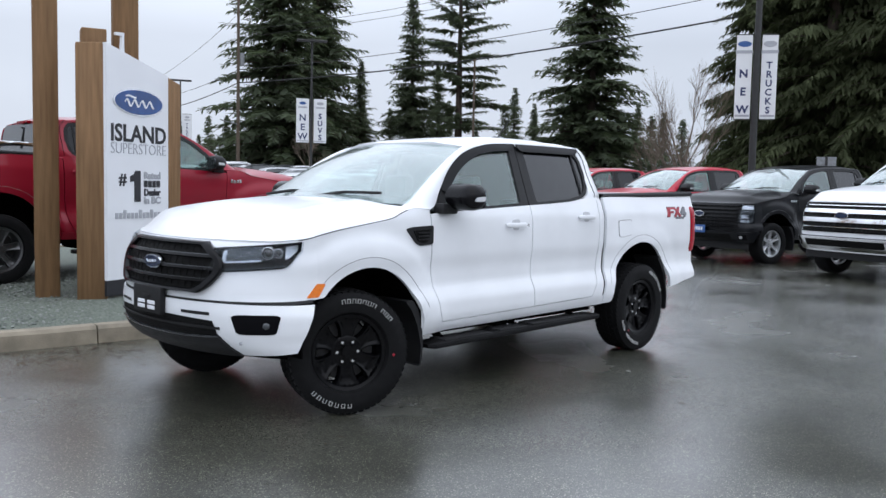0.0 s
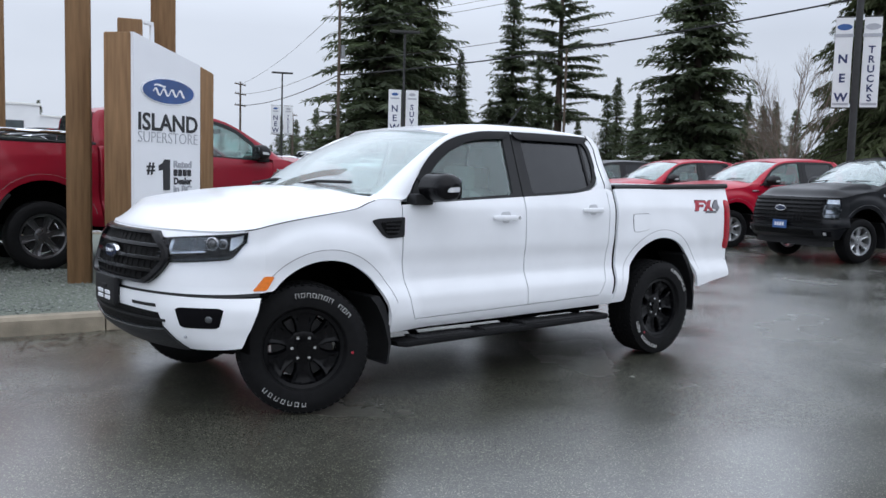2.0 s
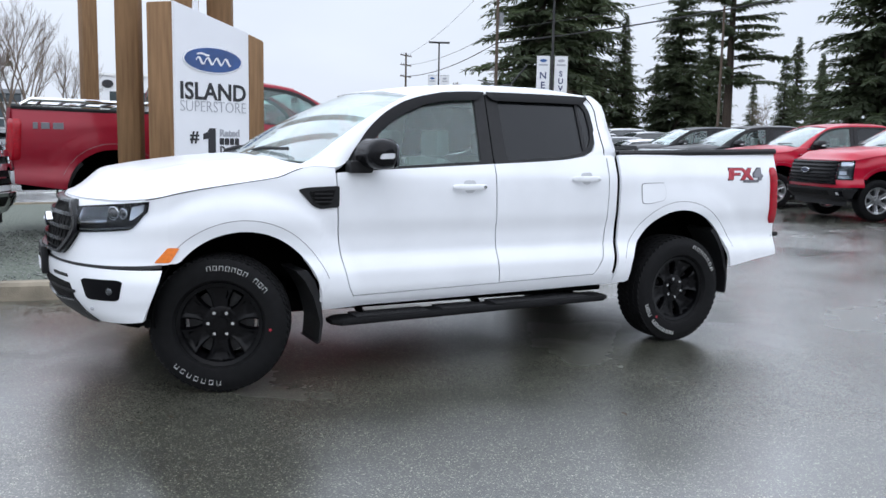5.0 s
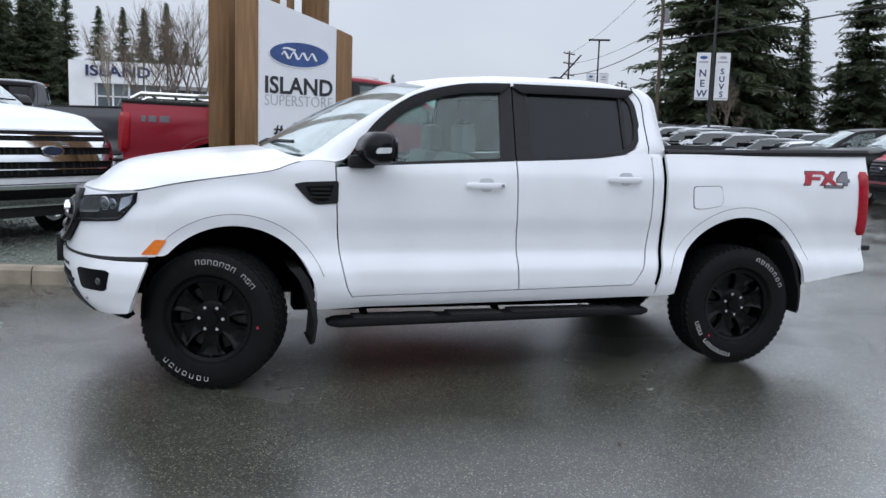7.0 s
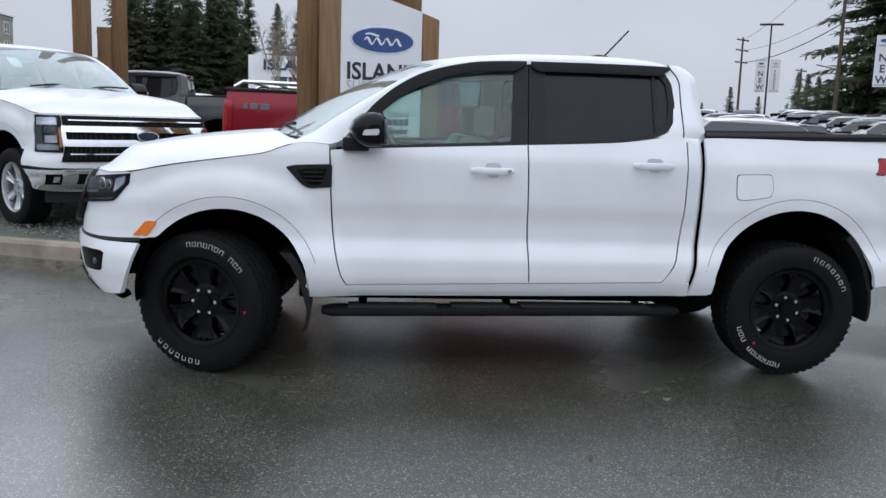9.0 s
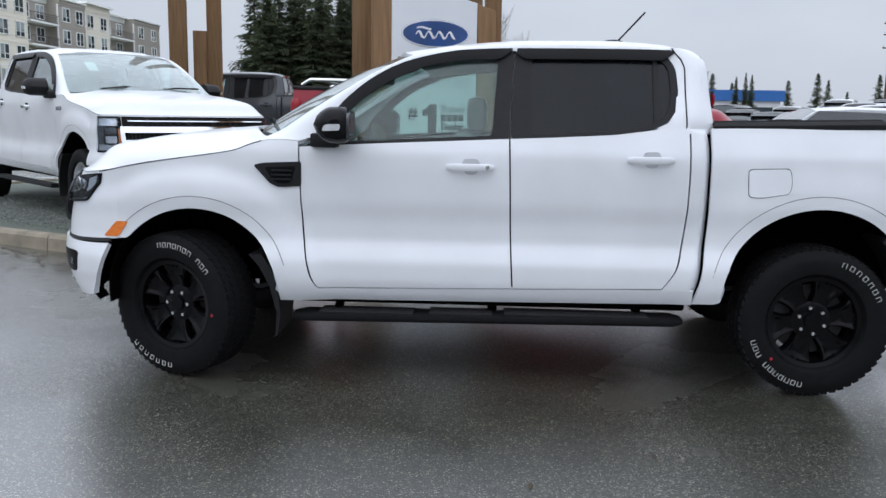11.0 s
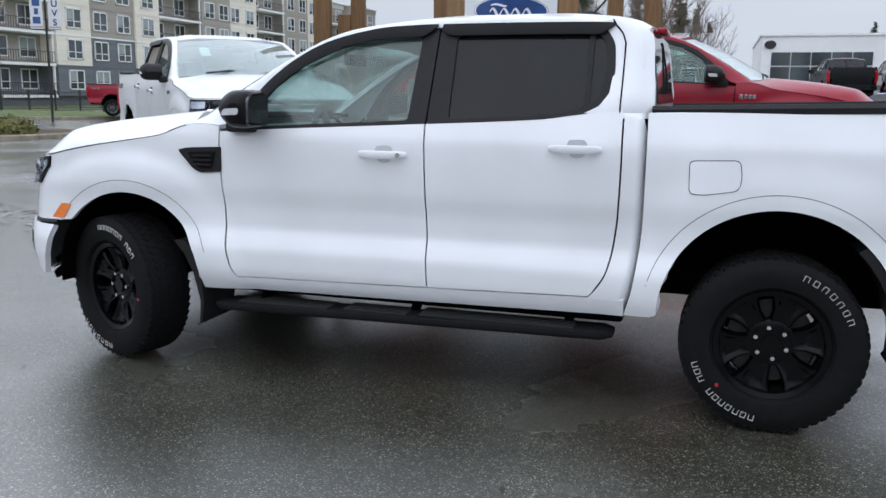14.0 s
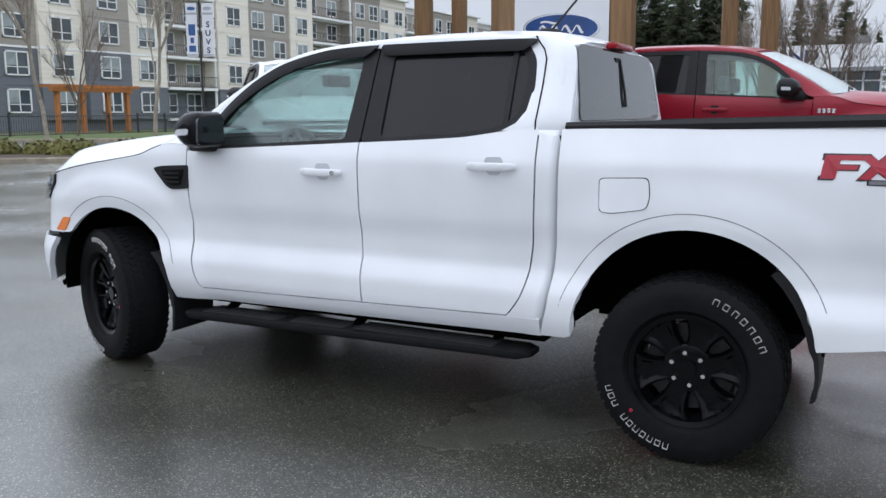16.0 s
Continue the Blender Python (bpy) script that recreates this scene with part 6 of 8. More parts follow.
# ---- banner poles, lamps, wires ----
def banner(parent, x0, words, marks, zb, w=0.72, h=2.4):
    bm = bm_new()
    box(bm, x0, x0 + w, -0.008, 0.008, zb, zb + h)
    b = part("banner", bm, M_BANNER, parent, "white cloth banner")
    k = h / 2.4
    bm = bm_new(); flat(bm, oval(0.19 * k, 0.085 * k, 20))
    o = part("banner_logo", bm, marks, b, "small logo as a plain oval")
    o.matrix_basis = pose(x0 + w / 2, -0.012, zb + h - 0.25 * k, 90, 0, 0)
    bm = bm_new(); flat(bm, [(-0.24 * k, 0), (0.24 * k, 0), (0.24 * k, 0.09 * k), (-0.24 * k, 0.09 * k)])
    o = part("banner_word", bm, M_SIGNGREY, b)
    o.matrix_basis = pose(x0 + w / 2, -0.012, zb + h - 0.52 * k, 90, 0, 0)
    if not words:
        for z0, z1, hw in ((0.95, 1.45, 0.30), (0.60, 0.85, 0.16), (0.22, 0.50, 0.30)):
            bm = bm_new(); flat(bm, [(-hw * w, 0), (hw * w, 0), (hw * w, (z1 - z0) * k), (-hw * w, (z1 - z0) * k)])
            o = part("banner_word", bm, M_BLUEMARK, b, "faded blue print as a bar")
            o.matrix_basis = pose(x0 + w / 2, -0.012, zb + z0 * k, 90, 0, 0)
    n = max(1, len(words))
    step = min(0.56, 1.55 / n) * k
    size = min(step * 1.05, w * 0.72)
    for i, ch in enumerate(words):
        o = part("banner_letter", bold(ch, size, off=0.010 if n < 5 else 0.006), M_NAVY, b)
        o.matrix_basis = pose(x0 + w / 2, -0.012, zb + 0.16 * k + (n - 1 - i) * step, 90, 0, 0)
    bm = bm_new(); flat(bm, [(-w * 0.45, 0), (w * 0.45, 0), (w * 0.45, 0.06 * k), (-w * 0.45, 0.06 * k)])
    o = part("banner_word", bm, M_SIGNGREY, b)
    o.matrix_basis = pose(x0 + w / 2, -0.012, zb + 0.05, 90, 0, 0)
    for zz in (zb - 0.02, zb + h + 0.02):
        bm = bm_new()
        cyl(bm, (x0 if x0 > 0 else x0 + w + 0.06, 0, zz), (x0 + w if x0 > 0 else x0, 0, zz), 0.014, n=6)
        part("banner_arm", bm, M_POLEDARK, parent)


def banner_pole(x, y, rot, left, right, zb, height, label, h=2.4, w=0.72, lamp=True, r=0.075):
    t = thing("banner_pole", label, "lamp post", "banner poles")
    t.matrix_basis = pose(x, y, 0, 0, 0, rot)
    bm = bm_new()
    cyl(bm, (0, 0, 0), (0, 0, height), r, r * 0.7, n=12)
    part("pole", bm, M_POLEDARK, t)
    banner(t, -w - 0.12, left, M_BLUEMARK, zb, w, h)
    banner(t, 0.12, right, M_SIGNGREY, zb, w, h)
    if lamp:
        bm = bm_new()
        box(bm, -0.75, 0.75, -0.16, 0.16, height - 0.06, height + 0.05, 0.03)
        part("lamp_head", bm, M_POLEDARK, t, "dark flat lamp head")
    return t


M_BLUEMARK = mat("banner_blue", (0.03, 0.09, 0.26), 0.6, vary=0.1)


def facing(x, y):
    """Turn that shows a flat thing's face (-y) to the middle of the walk."""
    return math.degrees(math.atan2(y + 5.0, x + 0.5)) - 90


banner_pole(18.82, 5.2, facing(18.82, 5.2) + 6, "NEW", "TRUCKS", 3.36, 10.5, "dark pole with two white hanging banners", h=2.18, w=0.40, r=0.10, lamp=False)
banner_pole(23.5, 30.5, facing(23.5, 30.5) + 4, "NEW", "SUVS", 3.5, 8.6, "dark lamp pole with two white hanging banners", h=2.2, w=0.64)
banner_pole(27.6, 51.0, facing(27.6, 51) + 4, "NEW", "TRUCKS", 4.1, 8.5, "dark lamp pole with two white hanging banners", h=2.05, w=0.66)
banner_pole(-26.8, 28.7, facing(-26.8, 28.7) - 10, "", "SUVS", 4.19, 9.0, "dark lamp pole with two white hanging banners", h=2.58, w=0.55, r=0.06)


def utility_pole(x, y, h, arms, rot, label, r=0.16):
    t = thing("utility_pole", label, "utility pole", "utility poles")
    t.matrix_basis = pose(x, y, 0, 0, 0, rot)
    bm = bm_new()
    cyl(bm, (0, 0, 0), (0, 0, h), r, r * 0.6, n=10)
    part("pole", bm, M_POLEWOOD, t)
    for z in arms:
        bm = bm_new()
        box(bm, -1.2, 1.2, -0.06, 0.06, z - 0.06, z + 0.06)
        a = part("crossarm", bm, M_POLEWOOD, t)
        for k in (-1.05, -0.5, 0.5, 1.05):
            bm = bm_new()
            cyl(bm, (k, 0, z + 0.06), (k, 0, z + 0.22), 0.045, 0.03, n=6)
            part("insulator", bm, M_METALGREY, a)
    return t


up1 = utility_pole(34.4, 54.3, 15.7, (), 20, "wooden utility pole with a grey transformer box")
bm = bm_new()
cyl(bm, (0.38, 0, 10.6), (0.38, 0, 11.6), 0.24, n=14)
part("transformer", bm, M_METALGREY, up1, "grey transformer can")
bm = bm_new()
cyl(bm, (-0.05, 0, 6.0), (-2.2, 0, 6.2), 0.05, n=6)
part("bracket_arm", bm, M_METALGREY, up1)
utility_pole(41.8, 87.5, 11.6, (11.3, 10.2, 8.9), 35, "wooden utility pole with three crossarms")
utility_pole(51.2, 92.2, 8.9, (8.6, 7.6), 35, "wooden utility pole with crossarms")
utility_pole(25.9, 21.6, 7.2, (), 0, "slender weathered wooden pole among the parked cars", r=0.07)


def cable(a, b, sag, r, label, n=22):
    bm = bm_new()
    a, b = Vector(a), Vector(b)
    tube(bm, [a.lerp(b, k / n) - Vector((0, 0, sag * 4 * (k / n) * (1 - k / n))) for k in range(n + 1)], r, 5)
    tagged(part("cable", bm, M_CABLE), label, "cable", "overhead cables")


for a, b, sg, r in (((34.4, 54.3, 9.24), (44, 2.5, 12.6), 1.0, 0.05), ((34.4, 54.3, 10.25), (44, 2.5, 14.0), 1.0, 0.022), ((34.4, 54.3, 12.8), (44, 2.5, 17.0), 1.2, 0.016),
                    ((34.4, 54.3, 13.3), (44.5, 2.5, 17.6), 1.2, 0.016), ((34.4, 54.3, 9.24), (41.8, 87.5, 8.9), 0.6, 0.04), ((34.4, 54.3, 10.25), (41.8, 87.5, 10.2), 0.6, 0.02), ((34.4, 54.3, 14.6), (41.8, 87.5, 11.3), 0.7, 0.016)):
    cable(a, b, sg, r, "black overhead cable between poles")


rs = thing("road_sign", "grey metal back of a road sign on a thin post", "sign")
rs.matrix_basis = pose(24.9, 5.5, 0, 0, 0, facing(24.9, 5.5))
bm = bm_new()
box(bm, -0.29, 0.29, -0.01, 0.01, 1.95, 2.60, 0.006, seg=1)
part("panel", bm, M_METALGREY, rs)
bm = bm_new()
box(bm, -0.035, 0.035, -0.07, -0.011, 0.0, 2.62, 0.006, seg=1)
part("post", bm, M_POLEDARK, rs)


# ---- other parked pickups ----
COMMON = dict(sx=1.14, sy=1.085, sz=1.13, radius=0.415, width=0.275, nose_n=3.6, frame=M_PLASTIC, glass_front=M_CLEAR, mirror=M_PLASTIC, wheel_mesh=None, cup=M_PLASTIC)
WHITE150 = Spec(**COMMON, paint=M_WHITE, bumper=M_CHROME, handle=M_CHROME, bar=M_CHROME, rim=M_RIMSILVER, visor=True, sticker=True, grille_label="chrome grille with black mesh")
RED150 = Spec(**COMMON, paint=M_RED, bumper=M_CHROME, handle=M_RED, bar=M_GLOSSBLACK, rim=M_RIMDARK, visor=False, sticker=True, grille_label="black grille")
GREY150 = Spec(**COMMON, paint=M_GREY, bumper=M_GREY, handle=M_GREY, bar=M_GLOSSBLACK, rim=M_RIMDARK, visor=True, sticker=False, grille_label="black grille")
BLACK150 = Spec(**COMMON, paint=M_BLACK, bumper=M_BLACK, handle=M_BLACK, bar=M_GLOSSBLACK, rim=M_RIMSILVER, visor=False, sticker=False, grille_label="black slatted grille")
RAM = Spec(**COMMON, paint=M_RED2, bumper=M_PLASTIC, handle=M_RED2, bar=M_GLOSSBLACK, rim=M_RIMSILVER, visor=False, sticker=False, grille_label="black crosshair grille")
WHITESD = Spec(**dict(COMMON, sz=1.22, radius=0.43), paint=M_WHITE, bumper=M_CHROME, handle=M_WHITE, bar=M_CHROME, rim=M_RIMSILVER, visor=False, sticker=False, grille_label="chrome barred grille")


def park(ob, x, y, z, rot):
    ob.matrix_basis = pose(x, y, z, 0, 0, rot)
    return ob


t_white = park(pickup("pickup_truck", "white full-size crew cab pickup with chrome grille", WHITE150), -2.17, 4.57, 0.14, 136)
bm = bm_new()
box(bm, -0.002, 0.002, -0.06, 0.06, -0.10, 0.10)
ws_tag = part("windscreen_tag", bm, M_TAG, t_white, "pale green paper tag behind the windscreen")
ws_tag.matrix_basis = pose(1.02, 0.42, 1.75, 0, 58, 0)
t_red = park(pickup("pickup_truck", "deep red full-size crew cab pickup on the gravel bed", RED150), 3.84, 6.5, 0.15, 180)
t_grey = park(pickup("pickup_truck", "dark grey crew cab pickup parked beyond the sign", GREY150), -5.95, 13.3, 0.22, 6)
t_black = park(pickup("pickup_truck", "black full-size pickup with black grille on asphalt", BLACK150), 13.46, 3.11, 0.0, -16)
_px = nose(0, 0.60, 0.05, 3.6)[0] * 1.14
bm = bm_new()
box(bm, _px - 0.012, _px + 0.01, -0.17, 0.17, 0.60, 0.75, 0.004, seg=1)
_plate = part("front_plate", bm, M_BLUEMARK, t_black, "plain blue plate")
for _y in (-0.09, -0.03, 0.03, 0.09):
    bm = bm_new()
    box(bm, _px - 0.016, _px - 0.010, _y - 0.02, _y + 0.02, 0.645, 0.71)
    part("plate_bar", bm, M_SIGNWHITE, _plate)
t_sd = park(pickup("pickup_truck", "white heavy-duty pickup with chrome grille and bumper", WHITESD), 12.25, -0.05, 0.0, -18)
t_ram = park(pickup("pickup_truck", "bright red pickup with black bumper and grille", RAM), 14.4, 6.3, 0.0, -20)
park(copy_thing(t_ram, Matrix()), 15.2, 9.5, 0.0, -20)
for x, y in ((16.0, 12.7), (16.9, 15.8)):
    park(copy_thing(t_black, Matrix()), x, y, 0.0, -20)
park(copy_thing(t_red, Matrix()), -22.9, 34.0, 0.18, 217)


# ---- parked cars of the far rows ----
def suv_meshes(pm):
    """Parts of a plain five-door car, nose towards -x, about 4.6 m long."""
    out = []

    def keep(nm, bm, m, lb=""):
        ob = part(nm, bm, m, None, lb)
        out.append((nm, ob.data, lb))
        bpy.data.objects.remove(ob)
    top = curve([(-0.95, 0.62), (-0.9, 0.80), (-0.7, 0.92), (0.1, 1.02), (0.3, 1.04), (3.3, 1.08), (3.62, 1.02), (3.68, 0.75)])
    bot = curve([(-0.95, 0.42), (-0.7, 0.26), (3.4, 0.28), (3.68, 0.45)])
    P = []
    for x in np.linspace(-0.95, 3.68, 36):
        w = 0.92 * (1 - 0.10 * smooth(-0.4, -0.95, x) - 0.05 * smooth(3.2, 3.68, x))
        zt, zb = top(x), bot(x)
        row = []
        for a in np.linspace(0, 2 * math.pi, 25):
            ca, sa = math.cos(a), math.sin(a)
            row.append((x, w * math.copysign(abs(ca) ** 0.35, ca), (zt + zb) / 2 + (zt - zb) / 2 * math.copysign(abs(sa) ** 0.5, sa)))
        P.append(row)
    bm = bm_new()
    shell(bm, P, 0.02, (1.4, 0, 0.65))
    for rr in (0, -1):
        bm.faces.new([bm.verts.new(P[rr][i]) for i in range(24)])
    keep("body", bm, pm)
    for s in (-1, 1):
        for cx in (0.0, 2.72):
            bm = bm_new()
            lathe(bm, [(-0.11, 0.20), (-0.12, 0.30), (-0.09, 0.345), (0.09, 0.345), (0.12, 0.20)], 24, centre=(cx, s * 0.83, 0.345))
            keep("tyre", bm, M_RUBBER)
            bm = bm_new()
            cyl(bm, (cx, s * 0.86, 0.345), (cx, s * 0.945, 0.345), 0.215, 0.205, n=20)
            keep("rim", bm, M_RIMSILVER)
            bm = bm_new()
            cyl(bm, (cx, s * 0.80, 0.36), (cx, s * 0.928, 0.36), 0.40, n=24)
            keep("wheel_arch", bm, M_UNDER)
        q = [(0.62, 1.08), (1.20, 1.50), (2.75, 1.54), (3.25, 1.14), (3.2, 1.08)]
        bm = bm_new()
        gy = lambda z: 0.86 - 0.34 * (z - 1.05)
        prism(bm, [(x, s * (gy(z) + 0.004), z) for x, z in q], [(x, s * (gy(z) - 0.03), z) for x, z in q])
        keep("side_window", bm, M_PRIVACYBLACK, "dark side window")
        bm = bm_new()
        box(bm, 0.55, 0.72, min(s * 0.90, s * 1.03), max(s * 0.90, s * 1.03), 1.04, 1.18, 0.03)
        keep("door_mirror", bm, pm)
        bm = bm_new()
        box(bm, -0.90, -0.62, min(s * 0.55, s * 0.84), max(s * 0.55, s * 0.84), 0.70, 0.86, 0.04)
        keep("headlamp", bm, M_LAMPCHROME)
        bm = bm_new()
        box(bm, 3.50, 3.66, min(s * 0.62, s * 0.86), max(s * 0.62, s * 0.86), 0.78, 0.98, 0.03)
        keep("tail_lamp", bm, M_TAIL)
    P = []
    for x, z, w in ((0.30, 1.04, 0.84), (0.75, 1.30, 0.77), (1.18, 1.535, 0.70), (1.6, 1.60, 0.68), (2.2, 1.615, 0.68), (2.8, 1.58, 0.69), (3.2, 1.30, 0.76), (3.48, 1.06, 0.82)):
        P.append([(x, w * u, z - 0.05 * abs(u) ** 3) for u in np.linspace(-1, 1, 9)] )
    for nm, a, b, m in (("windscreen", 0, 3, M_PRIVACYBLACK), ("roof", 2, 6, pm), ("back_window", 5, 8, M_PRIVACYBLACK)):
        bm = bm_new()
        Q = np.array(P[a:b])
        if nm == "roof":
            Q = Q + np.array([0, 0, 0.006])
        shell(bm, Q, 0.05, (1.8, 0, 0.8))
        keep(nm, bm, m)
    for s in (-1, 1):
        bm = bm_new()
        shell(bm, [[(x, s * (w + 0.01), z - 0.05), (x, s * (w + 0.05 * (1.6 - z)), z - 0.11)] for x, z, w in ((0.42, 1.10, 0.83), (0.75, 1.30, 0.77), (1.18, 1.535, 0.70), (1.6, 1.60, 0.68), (2.2, 1.615, 0.68), (2.8, 1.58, 0.69), (3.2, 1.30, 0.76), (3.44, 1.10, 0.82))], 0.03, (1.8, 0, 0.8))
        keep("roof_rail", bm, pm)
    bm = bm_new()
    box(bm, -0.97, -0.80, -0.5, 0.5, 0.55, 0.82, 0.03)
    keep("grille", bm, M_GLOSSBLACK)
    bm = bm_new()
    box(bm, 0.7, 3.1, -0.70, 0.70, 0.9, 1.40, 0.05)
    keep("cabin", bm, M_UNDER)
    return out


M_PRIVACYBLACK = mat("car_glass_dark", (0.03, 0.036, 0.038), 0.06, vary=0.1, coat=0.6)
SUVS = {nm: suv_meshes(pm) for nm, pm in (("white", M_WHITE), ("silver", M_SILVER), ("black", M_BLACK), ("grey", M_GREY), ("red", M_RED2), ("blue", M_BLUE), ("orange", M_ORANGE))}


def suv(colour, x, y, rot, z=0.0, k=1.0):
    t = thing("parked_car", colour + " five-door car parked in a row on wet asphalt", "car", "parked cars")
    for nm, me, lb in SUVS[colour]:
        ob = new(nm, me)
        ob.parent = t
        if lb:
            ob["label"] = lb
    t.matrix_basis = pose(x, y, gz(x, y) + z, 0, 0, rot) @ Matrix.Scale(k, 4)


_rng = random.Random(8)
_tones = ("white", "silver", "white", "grey", "black", "silver", "white", "white")
for row, (x0, y0, dx, dy, n, rot) in enumerate(((17.6, 19.0, 0.75, 2.9, 5, -20), (15.5, 27.0, 0.6, 2.9, 6, -15), (19.5, 25.0, 0.6, 2.9, 7, -15), (24.5, 27.0, 0.6, 2.9, 6, -15), (14.0, 36.0, 2.9, 0.2, 7, 60), (12.0, 44.0, 2.9, 0.3, 7, 60))):
    for k in range(n):
        tone = _tones[(row * 3 + k * 5 + k // 3) % 8]
        if row == 4 and k == 1:
            tone = "orange"
        suv(tone, x0 + dx * k + _rng.uniform(-.2, .2), y0 + dy * k, rot + _rng.uniform(-3, 3), 0, 1.0 + _rng.uniform(-.04, .06))
for c, x, y, r in (("silver", 5.0, 26.0, 150), ("white", 8.0, 27.5, 150), ("blue", 11.0, 29.0, 150), ("red", 14.5, 47.0, 120), ("black", 17.5, 49.0, 120), ("white", 9.6, 9.6, 175), ("red", 10.5, 12.6, 175), ("silver", 11.3, 15.6, 175), ("white", -2.0, 24.0, 100), ("white", -4.6, 23.6, 100), ("grey", -0.2, 27.0, 100)):
    suv(c, x, y, r)
for c, x, y, r, k in (("white", -7.0, 33.5, 96, 1.45), ("white", -5.4, 34.5, 96, 1.35), ("blue", -4.2, 36.0, 96, 1.2)):
    suv(c, x, y, r, 0, k)


# ---- trees ----
M_NEEDLE = mat("fir_needles", (0.100, 0.120, 0.080), 0.85, vary=0.45, scale=0.5, each=0.18, spec=0.08)
M_CEDAR = mat("cedar_foliage", (0.062, 0.072, 0.038), 0.85, vary=0.45, scale=0.4, each=0.15, spec=0.08)
for _m, _c in ((M_NEEDLE, (0.10, 0.13, 0.06)), (M_CEDAR, (0.07, 0.085, 0.035))):
    _t = _m.node_tree
    _tl = _t.nodes.new("ShaderNodeBsdfTranslucent")
    _tl.inputs["Color"].default_value = (*_c, 1)
    _mx = _t.nodes.new("ShaderNodeMixShader")
    _mx.inputs[0].default_value = 0.4
    _t.links.new(_t.nodes["Principled BSDF"].outputs[0], _mx.inputs[1])
    _t.links.new(_tl.outputs[0], _mx.inputs[2])
    _t.links.new(_mx.outputs[0], _t.nodes["Material Output"].inputs["Surface"])
M_SHRUB = mat("shrub_leaves", (0.13, 0.125, 0.030), 0.75, vary=0.4, scale=3, each=0.15)


def needles(seed, h, r, base, whorl, droop, dense, gaps=0.0, shape=0.85, fine=0.95, sides=(-1, 1, -1, 1, 0, 0), hang=0.0):
    """Crown mesh of a conifer: sprays of small blades along drooping limbs, and the limbs' own mesh."""
    rg = np.random.default_rng(seed)
    rr_ = random.Random(seed)
    V, F = [], []
    z = base * h
    lv, lf = [], []
    while z < h * 0.985:
        t = (z - base * h) / (h * (1 - base))
        L0 = r * max(0.03, (1 - t)) ** shape * (0.55 + 0.45 * min(1, t * 6 + 0.4))
        for b in range(whorl):
            if rg.random() < gaps:
                continue
            a = rg.uniform(0, 2 * math.pi)
            L = L0 * rg.uniform(0.45, 1.15)
            up = rg.uniform(-0.05, 0.25) + 0.35 * t
            z0 = z + rg.uniform(-0.5, 0.5)
            n = max(4, int(L * dense * 1.9))
            ca, sa = math.cos(a), math.sin(a)
            pts = []
            for i in range(n + 1):
                s = i / n
                d = L * s
                pts.append(np.array((ca * d, sa * d, z0 + up * d - droop * L * s * s)))
            m = len(lv)
            rad = 0.012 + 0.012 * L
            for i in (0, n):
                for q in range(3):
                    rr = rad * (1 if i == 0 else 0.25)
                    lv.append(pts[i] + np.array((-sa * rr * math.cos(q * 2.09), ca * rr * math.cos(q * 2.09), rr * math.sin(q * 2.09))))
            for q in range(3):
                lf.append((m + q, m + (q + 1) % 3, m + 3 + (q + 1) % 3, m + 3 + q))
            for i in range(1, n + 1):
                s = i / n
                if s < 0.10:
                    continue
                px, py, pz = pts[i]
                ln0 = min(1.05, 0.42 + 0.22 * L * (1.1 - s)) * fine
                for side in sides:
                    ln = ln0 * rr_.uniform(0.6, 1.3)
                    q = rr_.uniform(0.0, 1.0) * L / n
                    bx, by, bz = px - ca * q, py - sa * q, pz + rr_.uniform(-0.06, 0.06)
                    ang = a + side * rr_.uniform(0.45, 1.25) + rr_.uniform(-0.2, 0.2)
                    dx, dy, dz = math.cos(ang), math.sin(ang), rr_.uniform(-0.85, 0.12) - hang
                    ux, uy = rr_.uniform(-0.6, 0.6), rr_.uniform(-0.6, 0.6)
                    wx, wy, wz = dy - dz * uy, dz * ux - dx, dx * uy - dy * ux
                    k_ = ln * 0.155 / math.sqrt(wx * wx + wy * wy + wz * wz + 1e-9)
                    wx, wy, wz = wx * k_, wy * k_, wz * k_
                    mx, my, mz = bx + dx * ln * 0.42, by + dy * ln * 0.42, bz + dz * ln * 0.42 + 0.02
                    k = len(V)
                    V.extend(((bx, by, bz), (mx + wx, my + wy, mz + wz), (bx + dx * ln, by + dy * ln, bz + dz * ln), (mx - wx, my - wy, mz - wz)))
                    F.append((k, k + 1, k + 2, k + 3))
        z += h * rg.uniform(0.016, 0.030)
    me = bpy.data.meshes.new("crown")
    me.from_pydata(V, [], F)
    limb = bpy.data.meshes.new("limbs")
    limb.from_pydata([tuple(v) for v in lv], [], lf)
    limb.materials.append(M_BARK)
    bm = bm_new()
    tube(bm, [(0, 0, h * k / 8) for k in range(9)], 0.016 * h + 0.05, 9, 0.12)
    tr = part("trunk", bm, M_BARK)
    tm = tr.data
    bpy.data.objects.remove(tr)
    return me, limb, tm


